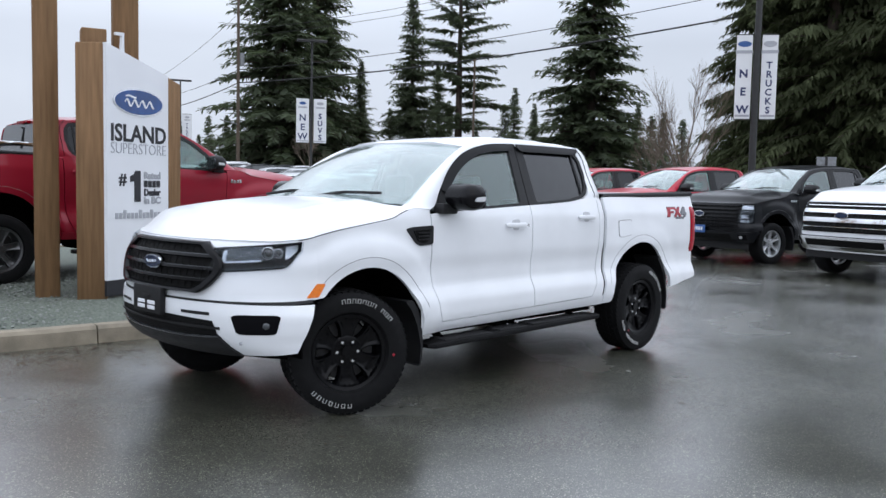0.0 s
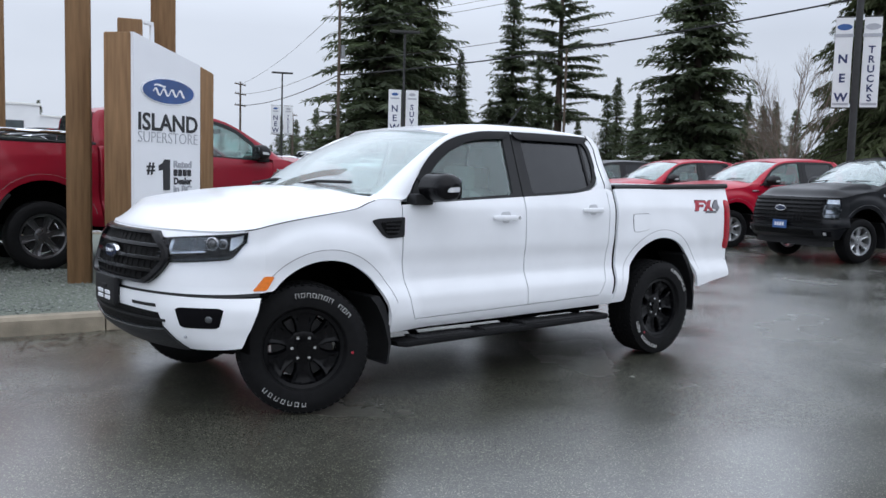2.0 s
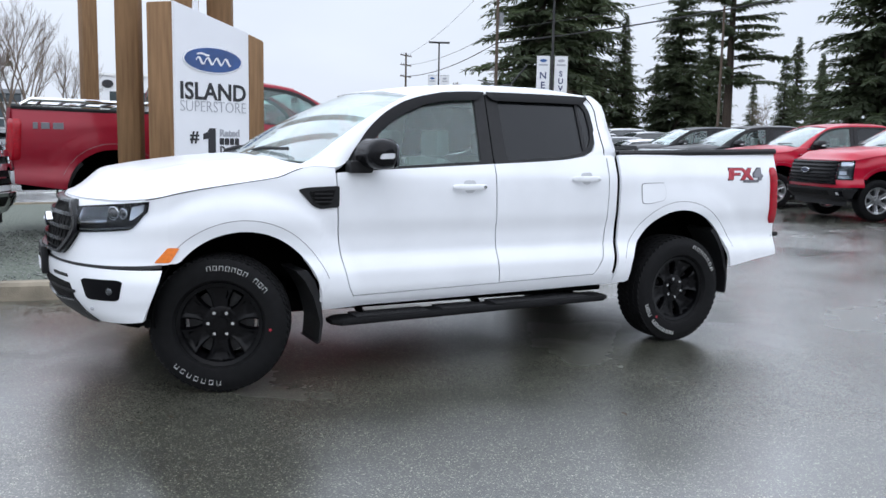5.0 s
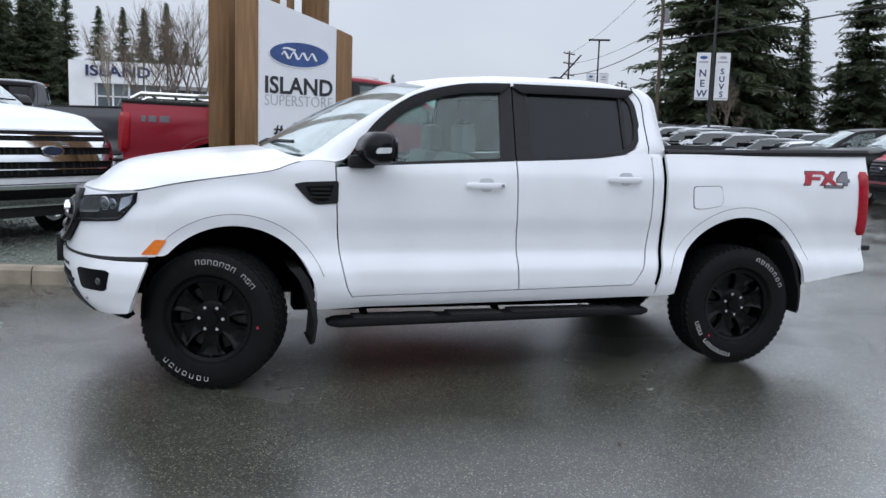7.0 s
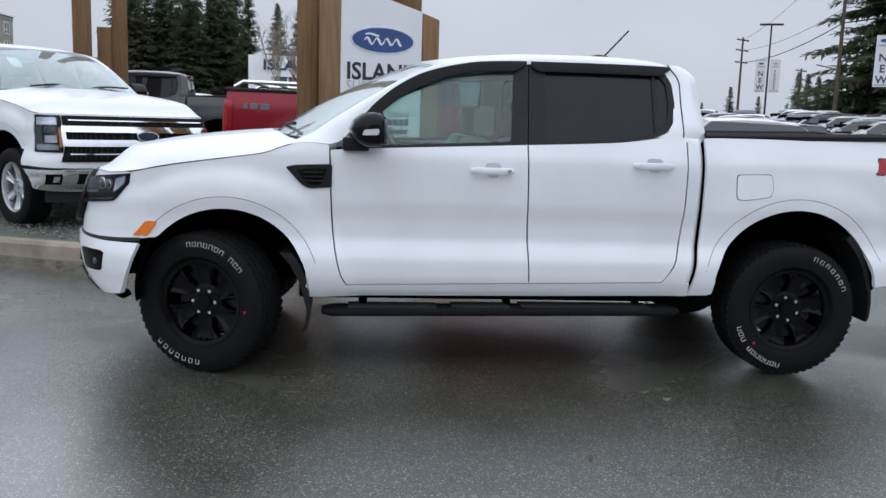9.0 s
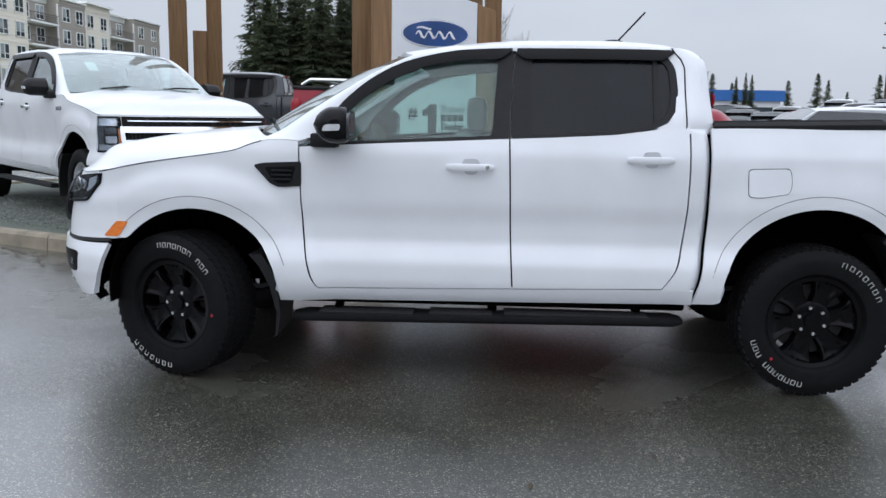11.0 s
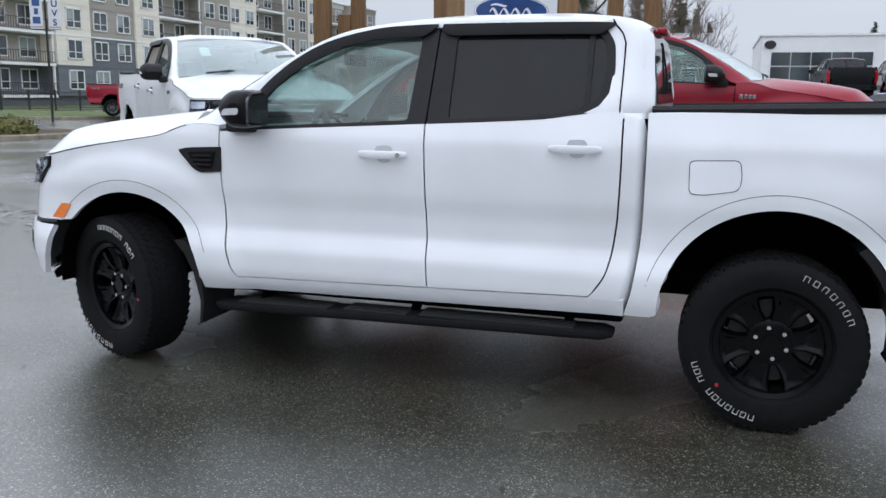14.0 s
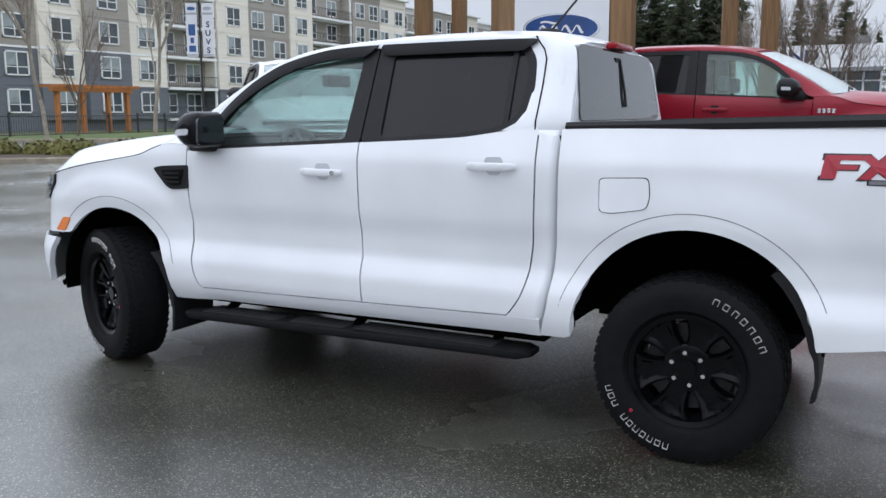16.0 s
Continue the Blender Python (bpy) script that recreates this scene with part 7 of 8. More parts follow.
FIR = [needles(11, 24, 6.6, 0.04, 12, 0.30, 2.0, fine=0.92, sides=(-1, 1, -1, 1)), needles(12, 20, 4.6, 0.05, 10, 0.26, 2.5, fine=0.84, sides=(-1, 1, -1, 1)), needles(13, 12, 2.9, 0.05, 9, 0.22, 2.5, fine=0.76, sides=(-1, 1, 0)),
       needles(14, 22, 5.4, 0.24, 6, 0.14, 3.8, 0.38, 0.40, fine=0.55), needles(15, 26, 5.4, 0.03, 12, 0.42, 2.5, fine=0.60, hang=0.5),
       needles(16, 22, 5.2, 0.05, 9, 0.26, 1.6, sides=(-1, 1), fine=1.4), needles(17, 12, 3.0, 0.05, 7, 0.22, 1.5, sides=(-1, 1), fine=1.1)]
for me, _, _ in FIR:
    me.materials.append(M_NEEDLE)
FIR[4][0].materials[0] = M_CEDAR


def conifer(kind, x, y, scale, rot, label, group="conifers", zs=1.0):
    t = thing("conifer", label, "tree", group)
    for nm, me in zip(("crown", "branchwork", "trunk"), FIR[kind]):
        ob = new(nm, me)
        ob.parent = t
        if nm == "branchwork":
            ob["kind"] = "stuff"
    t.matrix_basis = pose(x, y, gz(x, y) - 0.05, 0, 0, rot) @ Matrix.Diagonal((scale, scale, scale * zs, 1))


def at(t0, bearing, dist):
    """A place by compass from the walk's start: bearing in degrees from +y towards +x."""
    ex, ey = t0
    return ex + dist * math.sin(radians(bearing)), ey + dist * math.cos(radians(bearing))


START, END, MID = (-3.3, -4.8), (3.87, -4.2), (0.4, -5.5)
for i in range(14):
    b = 38.6 + 1.9 * i
    x, y = at(START, b, 92 + 5 * math.sin(i * 2.9))
    conifer(6, x, y, 0.50 + 0.22 * abs(math.sin(i * 1.9)), i * 83, "low dark fir filling the wood edge", "wood edge trees")
for k, b, d, s, lb in ((0, 35.2, 78, 1.15, "tall dense dark green fir beyond the car rows"), (0, 37.6, 84, 1.05, "tall dense dark green fir beyond the car rows"), (2, 40.4, 84, 0.95, "young pointed fir between taller ones"),
                       (1, 43.8, 82, 0.92, "dark green fir with a pointed top"), (3, 46.9, 78, 1.05, "tall pine with an open ragged crown"), (1, 45.5, 90, 0.62, "dark green fir in a group"),
                       (2, 50.6, 90, 0.85, "young fir with a thin top"), (2, 51.9, 94, 0.75, "young fir with a thin top"), (0, 55.6, 72, 1.0, "tall fir with tiered drooping limbs"),
                       (2, 58.6, 95, 0.8, "small distant dark green fir"), (2, 60.2, 100, 0.75, "small distant dark green fir"), (4, 65.9, 50, 0.78, "tall cedar with hanging foliage"), (4, 67.8, 44, 0.95, "tall cedar with hanging foliage"),
                       (4, 70.0, 42, 0.95, "tall cedar with hanging foliage"), (4, 72.4, 43, 1.0, "tall cedar with hanging foliage"), (4, 75.0, 41, 1.0, "tall cedar with hanging foliage"), (1, 67.4, 58, 0.9, "dark fir behind the cedars"),
                       (0, 69.2, 60, 1.0, "dark fir behind the cedars"), (0, 71.5, 62, 1.0, "dark fir behind the cedars"), (0, 74.0, 60, 1.0, "dark fir behind the cedars"), (0, 77.0, 55, 1.0, "dark fir behind the cedars"), (4, 78.0, 44, 1.0, "tall cedar with hanging foliage")):
    x, y = at(START, b, d)
    conifer(k, x, y, s, b * 37 % 360, lb)
for k, b, d, s, lb in ((0, -14.3, 152, 1.0, "dark fir behind the showroom"), (0, -12.6, 156, 1.08, "dark fir behind the showroom"), (0, -11.0, 150, 1.0, "dark fir behind the showroom"), (1, -9.7, 154, 1.2, "dark fir behind the showroom"), (0, -8.6, 158, 0.98, "dark fir behind the showroom"), (1, -7.4, 150, 1.12, "dark fir behind the showroom"),
                       (1, -5.6, 152, 1.02, "dark fir behind the showroom"), (1, -4.2, 156, 1.05, "dark fir behind the showroom"), (1, -2.9, 150, 0.88, "dark fir behind the showroom"), (1, -1.4, 154, 0.84, "dark fir behind the showroom"), (2, 0.2, 150, 1.1, "young fir beside the showroom"),
                       (2, 8.6, 100, 0.5, "small distant fir above a roof"), (2, 9.4, 150, 0.9, "small distant fir above a roof"), (2, 12.6, 150, 0.8, "small distant fir above a roof"), (2, 20.8, 130, 0.42, "small distant dark green fir")):
    x, y = at(MID, b, d)
    conifer(k, x, y, s, b * 53 % 360, lb)
for i in range(10):
    x, y = at(MID, -15.2 + 0.78 * i, 162 + 6 * math.sin(i * 2.2))
    conifer(5, x, y, 1.16 + 0.16 * math.sin(i * 1.7), i * 77, "dark fir in the wood behind the showroom", "wood behind the showroom")
for k, b, d, s, lb in ((1, -28.4, 125, 0.62, "fir beyond the flats"), (1, -27.2, 130, 0.55, "fir beyond the flats"), (1, -4.4, 146, 1.0, "dark fir beyond the showroom"), (1, -3.0, 150, 1.08, "dark fir beyond the showroom"), (2, -2.0, 140, 1.2, "dark fir beyond the showroom")):
    x, y = at(END, b, d)
    conifer(k, x, y, s, b * 71 % 360, lb)
for i in range(48):
    b = 8.5 + 26 * i / 47
    x, y = at(MID, b, 190 + 30 * math.sin(i * 2.3))
    if 15 < b < 27 and i % 3:
        continue
    conifer(6, x, y, (0.36 if b < 27 else 0.75) + 0.3 * abs(math.sin(i * 1.7)), i * 47, "distant fir on the skyline", "skyline trees")


# firs on the far side of the yard, behind the walk
for i in range(16):
    conifer(5, -34 + 5.2 * i + 1.5 * math.sin(i * 2.1), -46 - 9 * abs(math.sin(i * 1.3)), 0.5 + 0.25 * abs(math.sin(i * 2.7)), i * 61, "dark fir at the yard's other edge", "far edge trees")


def bare_tree(seed, h, spread, bark, depth=5):
    """Trunk, limbs and twigs of a leafless tree in one mesh each."""
    rg = random.Random(seed)
    big, small = bm_new(), bm_new()

    def grow(p, d, ln, r, lev):
        n = 3 if lev < 3 else 2
        pts = [p]
        for i in range(n):
            d = (d + Vector((rg.uniform(-.14, .14), rg.uniform(-.14, .14), rg.uniform(-.02, .12)))).normalized()
            pts.append(pts[-1] + d * ln / n)
        tube(big if lev < 2 else small, pts, r, 6 if lev < 2 else 3, 0.6)
        if lev >= depth:
            return
        for k in range(3 if lev else 5):
            q = rg.uniform(0.35, 1.0) if lev else rg.uniform(0.4, 1.0)
            j = min(n - 1, int(q * n))
            base = pts[j].lerp(pts[j + 1], q * n - j)
            a = rg.uniform(0, 6.28)
            nd = (d + Vector((math.cos(a), math.sin(a), 0.25)) * spread * rg.uniform(0.7, 1.2)).normalized()
            grow(base, nd, ln * rg.uniform(0.45, 0.72), r * 0.5, lev + 1)
        grow(pts[-1], d, ln * 0.62, r * 0.58, lev + 1)
    grow(Vector((0, 0, 0)), Vector((0, 0, 1)), h * 0.42, h * 0.011, 0)
    a, b = part("trunk", big, bark), part("crown", small, bark)
    r = (a.data, b.data)
    bpy.data.objects.remove(a)
    bpy.data.objects.remove(b)
    return r


BARE = [bare_tree(3, 9, 0.55, M_TWIG), bare_tree(5, 9, 0.42, M_BIRCH), bare_tree(9, 6, 0.75, M_TWIG)]


def leafless(kind, x, y, s, rot, label):
    t = thing("bare_tree", label, "tree", "leafless trees")
    for nm, me in zip(("trunk", "crown"), BARE[kind]):
        ob = new(nm, me)
        ob.parent = t
    t.matrix_basis = pose(x, y, gz(x, y) - 0.03, 0, 0, rot) @ Matrix.Scale(s, 4)


for k, t0, b, d, s, lb in ((0, START, 61.4, 40, 0.78, "slender leafless tree beside the car row"), (2, START, 59.5, 62, 1.0, "bushy leafless alder at the wood edge"), (2, START, 60.6, 58, 1.1, "bushy leafless alder at the wood edge"), (2, START, 62.5, 55, 0.9, "bushy leafless alder at the wood edge"), (2, START, 37.0, 60, 0.8, "low reddish leafless shrub tree"), (2, START, 49.5, 66, 0.7, "low leafless shrub tree among firs"),
                           (1, MID, -5.2, 70, 1.0, "leafless tree before the showroom"), (0, MID, -2.0, 60, 1.05, "leafless tree before the showroom"), (0, MID, 0.4, 56, 1.0, "leafless tree before the showroom"), (2, END, -2.2, 45, 1.0, "rounded leafless tree before the white building"), (0, END, -5.5, 48, 0.9, "leafless tree behind the red pickup"), (0, END, -7.5, 50, 0.9, "leafless tree behind the red pickup"),
                           (1, END, -52.2, 50, 1.35, "pale-barked leafless tree before the flats"), (1, END, -46.0, 54, 1.35, "pale-barked leafless tree before the flats"), (0, END, -50.5, 52, 0.8, "thin leafless tree before the flats")):
    x, y = at(t0, b, d)
    leafless(k, x, y, s, b * 31, lb)


# ---- flats: four storeys with coloured bays ----
M_BEIGE = mat("cream_siding", (0.80, 0.745, 0.64), 0.8, vary=0.06, scale=0.8, bump=0.1, bscale=8, stretch=(1, 0.05, 6))
M_TAUPE = mat("taupe_siding", (0.36, 0.33, 0.285), 0.8, vary=0.08, scale=0.8, stretch=(1, 0.05, 6))
M_SLATE = mat("slate_siding", (0.15, 0.16, 0.178), 0.8, vary=0.1, scale=0.8, stretch=(1, 0.05, 6))
M_WTRIM = mat("white_trim", (0.84, 0.84, 0.82), 0.6, vary=0.05)
M_PANE = mat("house_pane", (0.055, 0.07, 0.075), 0.08, vary=0.3, scale=0.7, coat=0.5)
M_CURTAIN = mat("pale_blind", (0.30, 0.34, 0.34), 0.7, vary=0.2, scale=1.5)
M_ROOF = mat("roof_membrane", (0.12, 0.12, 0.12), 0.9, vary=0.2)
M_RAIL = mat("dark_railing", (0.03, 0.03, 0.032), 0.5, vary=0.1)
flats = thing("apartment_building", "five-storey cream, taupe and slate apartment building", "building")
FX, ST, GZ = -54.0, 2.75, 0.95


def wall_box(parent, nm, m, x0, x1, y0, y1, z0, z1, label=""):
    bm = bm_new()
    box(bm, x0, x1, y0, y1, z0, z1)
    return part(nm, bm, m, parent, label)


def flat_window(parent, x, y, z, w=1.55, h=1.55, blind=True):
    """White-framed window with a fixed and two opening panes."""
    bm = bm_new()
    for a, b, c, d in ((-w / 2, -w / 2 + 0.11, 0, h), (w / 2 - 0.11, w / 2, 0, h), (-w / 2, w / 2, 0, 0.11), (-w / 2, w / 2, h - 0.11, h), (-0.04, 0.04, 0, h), (-w / 2, w / 2, h * 0.34, h * 0.34 + 0.06)):
        box(bm, x, x + 0.10, y + a, y + b, z + c, z + d)
    fr = part("window_frame", bm, M_WTRIM, parent, "white window frame")
    bm = bm_new()
    box(bm, x + 0.0, x + 0.04, y - w / 2 + 0.05, y + w / 2 - 0.05, z + 0.05, z + h - 0.05)
    part("pane", bm, M_PANE, fr)
    if blind:
        bm = bm_new()
        box(bm, x + 0.035, x + 0.047, y - w / 2 + 0.1, y - 0.05 if blind == 1 else y + w / 2 - 0.1, z + h * 0.42, z + h - 0.1)
        part("blind", bm, M_CURTAIN, fr)


BAYS = [(22.0, 28.5, "T", 0.0), (28.5, 33.0, "B", 0.3), (33.0, 40.4, "T", 0.0), (40.4, 44.4, "B", 0.3), (44.4, 48.8, "T", 0.7), (48.8, 53.2, "B", 0.3), (53.2, 59.7, "P", -1.3), (59.7, 64.2, "B", 0.5), (64.2, 71.0, "T", 0.2), (71.0, 75.0, "B", 0.4),
        (75.0, 83.0, "P", -1.3), (83.0, 89.0, "T", 0.4), (89.0, 96.0, "B", 0.0), (96.0, 103.0, "P", -1.3), (103.0, 110.0, "T", 0.3), (110.0, 118.0, "B", 0.0), (118.0, 126.0, "P", -1.3), (126.0, 136.0, "T", 0.2)]
_k = 0
for y0, y1, kind, out in BAYS:
    xf = FX + out
    for st in range(5):
        z0, z1 = GZ + ST * st, GZ + ST * (st + 1)
        if kind == "B":
            m = M_BEIGE if st > 0 else M_SLATE
        elif kind == "T":
            m = M_TAUPE if st > 1 else M_SLATE
        else:
            m = M_TAUPE if st > 0 else M_SLATE
        wall_box(flats, "wall", m, FX - 12, xf, y0, y1, z0, z1 - 0.14)
        wall_box(flats, "floor_band", M_WTRIM if (st == 1 or kind == "P") else m, FX - 12, xf + 0.04, y0, y1, z1 - 0.14, z1)
        n = 1 if y1 - y0 < 5.2 else 2
        for j in range(n):
            yc = lerp(y0, y1, (j + 0.5) / n)
            _k += 1
            flat_window(flats, xf, yc, z0 + 0.55, 2.0, 1.8, (0, 1, 2, 1, 0, 1)[_k * 7 % 6])
        if kind == "P":
            slab = wall_box(flats, "balcony", M_WTRIM, xf, xf + 1.7, y0 + 0.1, y1 - 0.1, z0 - 0.16, z0 + 0.06, "balcony with dark railing")
            bm = bm_new()
            for z in (0.15, 1.05):
                box(bm, xf + 1.60, xf + 1.65, y0 + 0.1, y1 - 0.1, z0 + z, z0 + z + 0.05)
            for k in range(int((y1 - y0) / 0.28)):
                box(bm, xf + 1.61, xf + 1.64, y0 + 0.15 + 0.28 * k, y0 + 0.18 + 0.28 * k, z0 + 0.15, z0 + 1.05)
            part("railing", bm, M_RAIL, slab, "dark metal railing")
            wall_box(flats, "balcony_post", M_WTRIM, xf + 1.45, xf + 1.62, y1 - 0.35, y1 - 0.15, z0, z1 - 0.15)
    wall_box(flats, "parapet", M_BEIGE if kind == "B" else (M_WTRIM if kind == "P" else M_TAUPE), FX - 12, xf + 0.1, y0, y1, GZ + ST * 5, GZ + ST * 5 + (0.9 if kind == "B" else 0.5))
    wall_box(flats, "roof_edge", M_WTRIM, FX - 12, xf + (0.7 if kind != "T" else 0.3), y0 - 0.1, y1 + 0.1, GZ + ST * 5 + (0.9 if kind == "B" else 0.5), GZ + ST * 5 + (1.1 if kind == "B" else 0.68))
wall_box(flats, "footing", M_SLATE, FX - 12, FX + 0.02, 22.0, 136.0, -0.1, GZ)

# ---- showroom, white hall and blue shop beyond the yard ----
M_CLAD = mat("white_cladding", (0.80, 0.81, 0.82), 0.5, vary=0.05, scale=0.6)
M_SHOWGLASS = mat("showroom_glass", (0.10, 0.13, 0.15), 0.06, vary=0.3, scale=0.4, coat=0.6)
M_BLUEFASCIA = mat("blue_fascia", (0.03, 0.14, 0.42), 0.5, vary=0.06)
show = thing("showroom", "white car showroom with dark blue letters and glazing", "building")
wall_box(show, "wall", M_CLAD, -15.8, -12.6, 119.6, 140.0, 0, 9.9, "white end wall")
wall_box(show, "fascia", M_CLAD, -12.6, 2.0, 119.4, 140.0, 7.0, 9.9, "white fascia")
wall_box(show, "glazing", M_SHOWGLASS, -12.6, 2.0, 120.2, 139.0, 0, 7.0, "dark glazing")
for k in range(8):
    wall_box(show, "mullion", M_CLAD, -12.5 + 2.05 * k, -12.25 + 2.05 * k, 120.0, 120.22, 0, 7.0)
for zz in (3.2, 5.2):
    wall_box(show, "transom", M_CLAD, -12.6, 2.0, 120.0, 120.22, zz, zz + 0.18)
wall_box(show, "roof_unit", M_METALGREY, -2.2, 0.2, 126, 130, 9.9, 11.4)
wall_box(show, "canopy", M_METALGREY, -4.0, 2.2, 117.0, 119.4, 6.4, 6.9)
ob = part("lettering", widen(bold("ISLAND", 1.95, 0.08, 0.05), 8.2), M_NAVY, show, "dark blue letters")
ob.matrix_basis = pose(-9.6, 119.32, 7.95, 90, 0, 0)

hall = thing("white_hall", "long white dealership hall with a dark window strip", "building")
wall_box(hall, "wall", M_CLAD, 5.7, 14.2, 63.0, 80.0, 0, 5.75)
wall_box(hall, "wall", M_CLAD, 14.2, 18.0, 63.6, 80.0, 0, 5.0)
wall_box(hall, "parapet", M_WTRIM, 5.6, 14.3, 62.9, 80.0, 5.75, 5.9)
wall_box(hall, "parapet", M_WTRIM, 14.3, 18.1, 63.5, 80.0, 5.0, 5.12)
for k in range(5):
    wall_box(hall, "window", M_PANE, 6.42 + 1.35 * k, 7.70 + 1.35 * k, 62.93, 63.1, 3.68, 4.6)
    wall_box(hall, "window", M_PANE, 6.42 + 1.35 * k, 7.70 + 1.35 * k, 62.93, 63.1, 2.0, 3.58)
bm = bm_new()
prism(bm, [(6.3 + 0.4 * a, 62.9, 5.15 + 0.7 * b) for a, b in oval(1, 0.42, 30)], [(6.3 + 0.4 * a, 63.0, 5.15 + 0.7 * b) for a, b in oval(1, 0.42, 30)])
part("oval_logo", bm, M_SIGNBLACK, hall, "plain dark oval on the wall")

shop = thing("blue_shop", "low building with a blue fascia", "building")
wall_box(shop, "wall", M_CLAD, 28.0, 36.5, 104.0, 120.0, 0, 3.74)
wall_box(shop, "fascia", M_BLUEFASCIA, 27.6, 36.9, 103.6, 120.4, 3.74, 5.05, "bright blue fascia")
for k in range(2):
    wall_box(shop, "window", M_PANE, 29.0 + 4 * k, 31.6 + 4 * k, 103.9, 104.1, 0.6, 3.0)

for x_, y_, z_ in ((22.5, 72.4, 1.25), (23.2, 72.0, 1.35), (23.9, 72.6, 1.3)):
    conifer(2, x_, y_, 0.22, 40 * x_, "narrow clipped dark green cedar before the shop", "clipped cedars", zs=z_)

# pickups and cars standing before the hall
MAROON150 = Spec(**COMMON, paint=M_MAROON, bumper=M_CHROME, handle=M_MAROON, bar=M_GLOSSBLACK, rim=M_RIMDARK, visor=False, sticker=False, grille_label="black grille")
t_maroon = park(pickup("pickup_truck", "dark maroon crew cab pickup on a display mound", MAROON150), 10.5, 39.2, 1.08, -91)
for x, y, r, tk in ((7.9, 38.9, -88, t_black),):
    park(copy_thing(tk, Matrix()), x, y, 1.08, r)
bm = bm_new()
box(bm, 6.0, 13.0, 33.0, 42.5, 0.0, 1.08, 0.2, seg=1)
tagged(part("display_ramp", bm, M_CONCRETE), "low concrete display mound with pickups parked on it", "ramp")

# chrome rack along the bed of the red pickup by the sign
for s in (-1, 1):
    bm = bm_new()
    tube(bm, [(3.15, s * 0.86, 1.555), (3.25, s * 0.86, 1.625), (4.55, s * 0.86, 1.640), (4.66, s * 0.86, 1.575)], 0.024, 8)
    part("bed_rack_tube", bm, M_CHROME, t_red, "bright chrome tube on the bed rail")
for k in range(5):
    bm = bm_new()
    tube(bm, [(3.35 + 0.27 * k, -0.86, 1.63), (3.35 + 0.27 * k, 0.86, 1.63)], 0.018, 8)
    part("bed_rack_bar", bm, M_METALGREY, t_red, "grey cross bar of the bed rack")

# ---- yard edge towards the flats: planted bed, fence, lawn, pergola ----
M_GRASS = mat("winter_grass", (0.085, 0.12, 0.035), 0.9, vary=0.4, scale=3, bump=0.6, bscale=60)
M_MULCH = mat("bark_mulch", (0.06, 0.042, 0.03), 0.95, vary=0.5, scale=10, bump=0.8, bscale=40)
M_CEDARWOOD = mat("orange_cedar", (0.42, 0.16, 0.045), 0.65, vary=0.25, scale=4, stretch=(5, 5, 0.5))
kerbed_bed("planting_bed", "dark mulch bed with low shrubs at the yard edge", [(-40, -6), (-26.0, 5.0), (-19.5, 11.2), (-17.0, 13.3), (-15.6, 15.6), (-16.2, 18.4), (-19.5, 18.8), (-26, 14.0), (-44, 2.0)], 0.15, 0.06, M_MULCH, "concrete kerb of the planting bed", per=6, stone=2.0)
kerbed_bed("planting_bed", "mulch and grass verge along the yard", [(-40.0, 24.0), (-28.0, 30.0), (-25.0, 33.0), (-24.5, 36.0), (-27.0, 38.5), (-33.0, 40.0), (-44, 40.0), (-46, 30.0)], 0.15, 0.08, M_GRASS, "concrete kerb of the grass verge", per=6, stone=2.5)
bm = bm_new()
box(bm, -60, -42, -10, 140, -0.3, 0.06)
tagged(part("lawn", bm, M_GRASS), "strip of winter lawn before the flats", "lawn", kind="structure")


def clump(seed, n, size, blade):
    rg = np.random.default_rng(seed)
    V, F = [], []
    for _ in range(n):
        d = rg.normal(size=3)
        d /= np.linalg.norm(d)
        d[2] = abs(d[2])
        p = d * size * rg.uniform(0.55, 1.0) * np.array((1, 1, 0.75))
        t = rg.normal(size=3)
        t -= t.dot(d) * d * 0.6
        t /= np.linalg.norm(t)
        w = np.cross(t, d)
        w /= np.linalg.norm(w) + 1e-6
        k = len(V)
        V.extend((p, p + t * blade * 0.5 + w * blade * 0.3, p + t * blade, p + t * blade * 0.5 - w * blade * 0.3))
        F.append((k, k + 1, k + 2, k + 3))
    me = bpy.data.meshes.new("leaves")
    me.from_pydata([tuple(v) for v in V], [], F)
    me.materials.append(M_SHRUB)
    return me


SHRUB = [clump(1, 1400, 0.6, 0.16), clump(2, 1500, 0.7, 0.18)]


def shrub(x, y, s, k):
    ob = new("shrub", SHRUB[k % 2])
    ob.matrix_basis = pose(x, y, 0.15, 0, 0, k * 67) @ Matrix.Scale(s, 4)
    tagged(ob, "low rounded yellow-green shrub in the planting bed", "shrub", "hedge shrubs")


for k in range(20):
    t = k / 19
    shrub(lerp(-30.5, -17.2, t) + 0.25 * math.sin(k * 2.1), lerp(5.6, 15.9, t) + 0.3 * math.cos(k * 1.7), 0.95 + 0.2 * math.sin(k * 3.3), k)
for k in range(6):
    shrub(-29.8 + 0.8 * k, 38.6 - 0.9 * k, 0.8, k + 40)

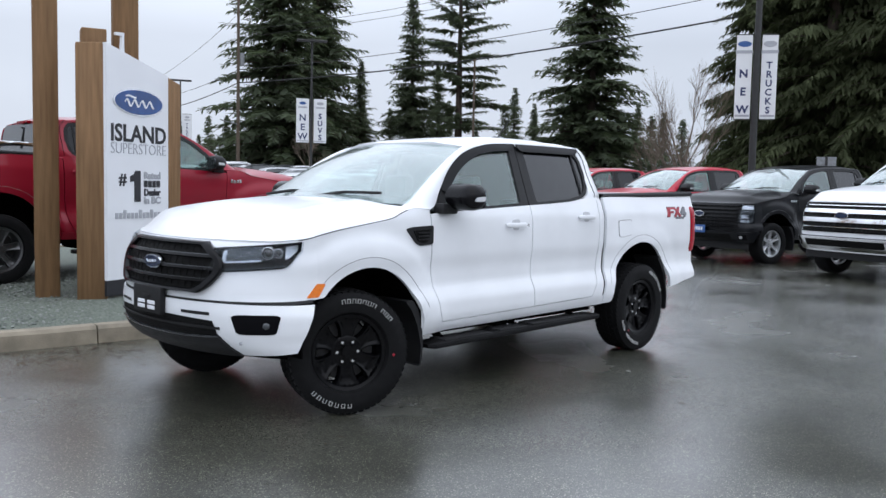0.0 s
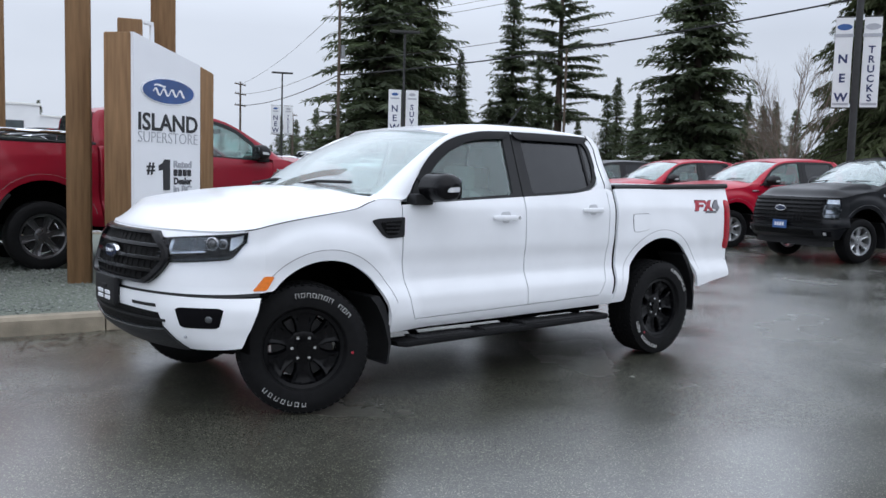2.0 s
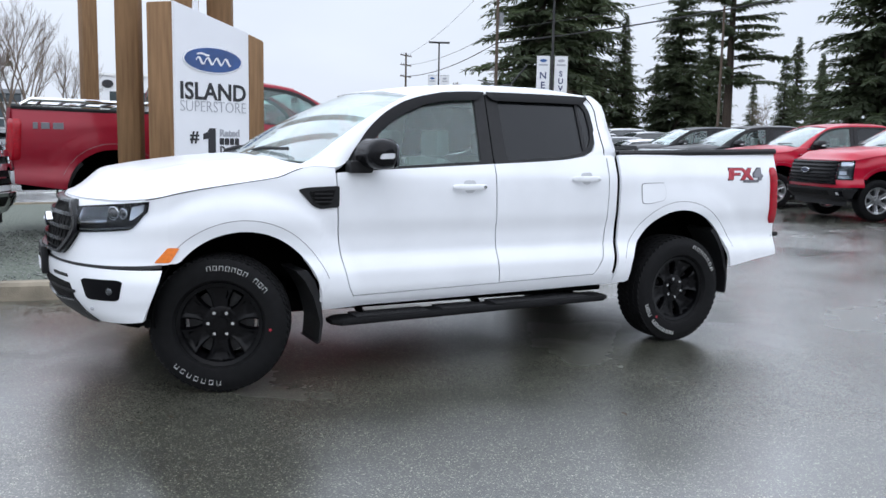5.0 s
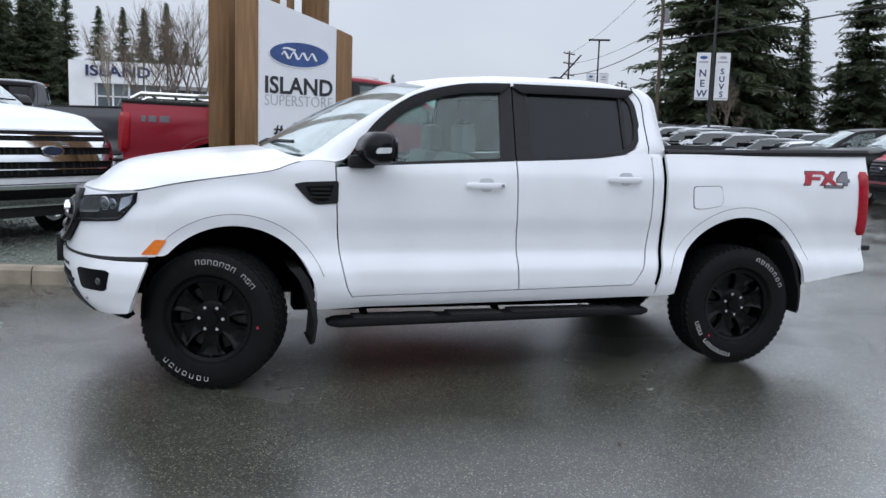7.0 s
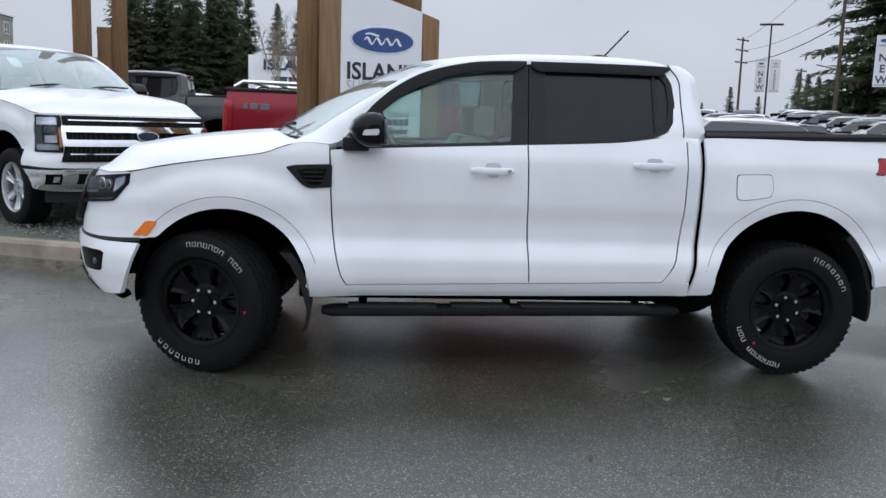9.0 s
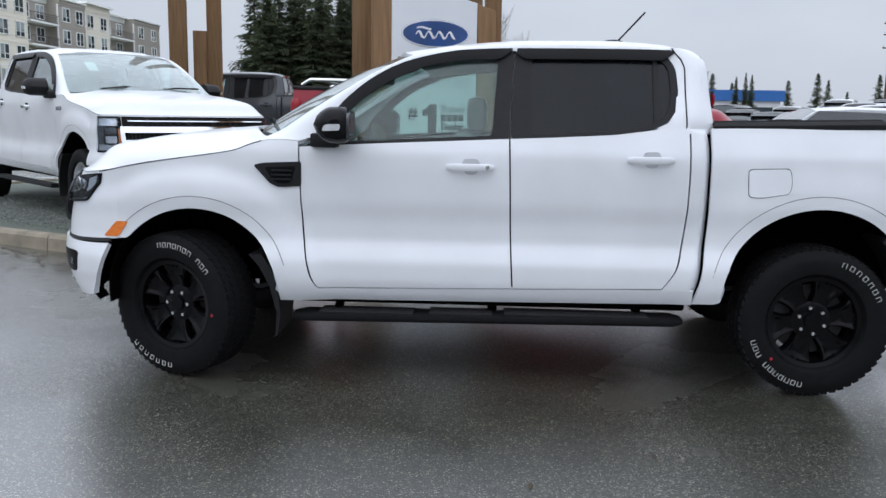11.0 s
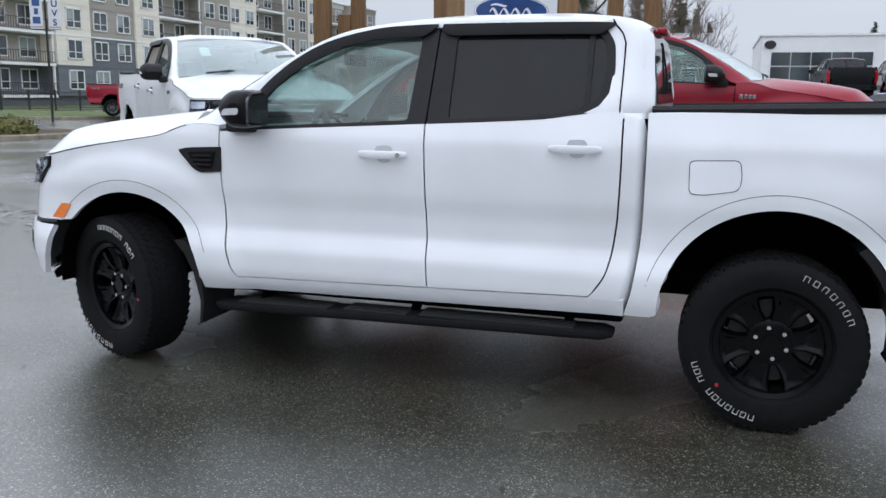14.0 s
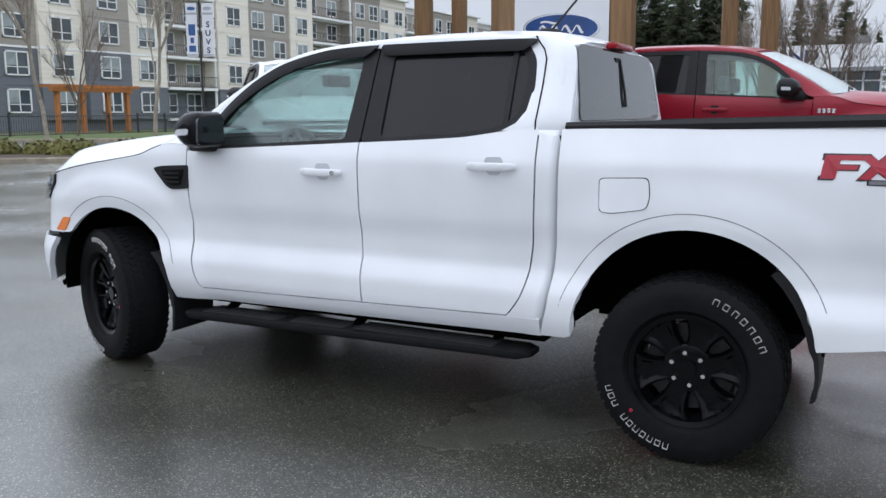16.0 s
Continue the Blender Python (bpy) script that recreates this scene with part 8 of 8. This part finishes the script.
fence = thing("fence", "black metal railing fence along the lawn", "fence")
_fa, _fb = Vector((-40.5, 14.0)), Vector((-38.0, 72.0))
_n = 26
for k in range(_n + 1):
    p = _fa.lerp(_fb, k / _n)
    wall_box(fence, "post", M_RAIL, p.x - 0.05, p.x + 0.05, p.y - 0.05, p.y + 0.05, 0.0, 1.45)
for zz in (0.25, 1.30):
    bm = bm_new()
    tube(bm, [(_fa.x, _fa.y, zz), (_fb.x, _fb.y, zz)], 0.03, 6)
    part("rail", bm, M_RAIL, fence)
bm = bm_new()
for k in range(380):
    p = _fa.lerp(_fb, (k + 0.5) / 380)
    box(bm, p.x - 0.008, p.x + 0.008, p.y - 0.008, p.y + 0.008, 0.25, 1.30)
ob = part("pickets", bm, M_RAIL, fence)
ob["kind"] = "stuff"

perg = thing("pergola", "orange-stained cedar pergola before the flats", "pergola")
for yy in (36.3, 38.4, 40.6, 42.4):
    wall_box(perg, "post", M_CEDARWOOD, -47.2, -46.9, yy - 0.14, yy + 0.14, 0, 3.0)
wall_box(perg, "beam", M_CEDARWOOD, -47.3, -46.8, 35.9, 42.8, 2.95, 3.25)
for k in range(10):
    wall_box(perg, "rafter", M_CEDARWOOD, -48.6, -45.9, 36.1 + 0.71 * k, 36.22 + 0.71 * k, 3.25, 3.42)

board = thing("information_board", "slanted pale information board on two posts", "sign")
wall_box(board, "post", M_RAIL, -26.9, -26.8, 33.0, 33.1, 0.15, 1.0)
wall_box(board, "post", M_RAIL, -25.9, -25.8, 34.3, 34.4, 0.15, 1.0)
bm = bm_new()
box(bm, -0.9, 0.9, -0.5, 0.5, -0.03, 0.03, 0.02)
ob = part("panel", bm, M_SIGNWHITE, board, "pale printed panel")
ob.matrix_basis = pose(-26.35, 33.7, 1.15, 35, 0, 40)
bm = bm_new()
for k in range(4):
    box(bm, -0.7, 0.5 - 0.2 * (k % 2), -0.35 + 0.18 * k, -0.28 + 0.18 * k, 0.031, 0.036)
ob2 = part("print_bar", bm, M_BLUEMARK, board, "unreadable print as bars")
ob2.matrix_basis = ob.matrix_basis

# ---- fallen needles and leaf scraps on the wet ground by the kerb ----
_rg = random.Random(21)
_vs, _fs = [], []
for _ in range(1150):
    if _rg.random() < 0.97:
        x = _rg.uniform(-6, 0.5)
        y = (2.3 if x > -1.3 else 2.3 - 0.38 * (x + 1.3)) - abs(_rg.gauss(0, 0.45))
    else:
        x, y = _rg.uniform(-6, 6), _rg.uniform(-4, 1.5)
    a, l_ = _rg.uniform(0, 6.28), _rg.uniform(0.012, 0.05)
    w_ = l_ * _rg.uniform(0.1, 0.35)
    c_, s_ = math.cos(a), math.sin(a)
    b_ = len(_vs)
    for u, v, h_ in ((-l_, 0, 0.003), (0, w_, 0.006), (l_, 0, 0.003), (0, -w_, 0.005)):
        _vs.append((x + u * c_ - v * s_, y + u * s_ + v * c_, h_))
    _fs.append((b_, b_ + 1, b_ + 2, b_ + 3))
_me = bpy.data.meshes.new("leaf_litter")
_me.from_pydata(_vs, [], _fs)
_me.materials.append(mat("leaf_scraps", (0.06, 0.042, 0.026), 0.8, vary=0.5, scale=8))
tagged(new("leaf_litter", _me), "brown needle and leaf scraps on the asphalt", "litter", kind="stuff")
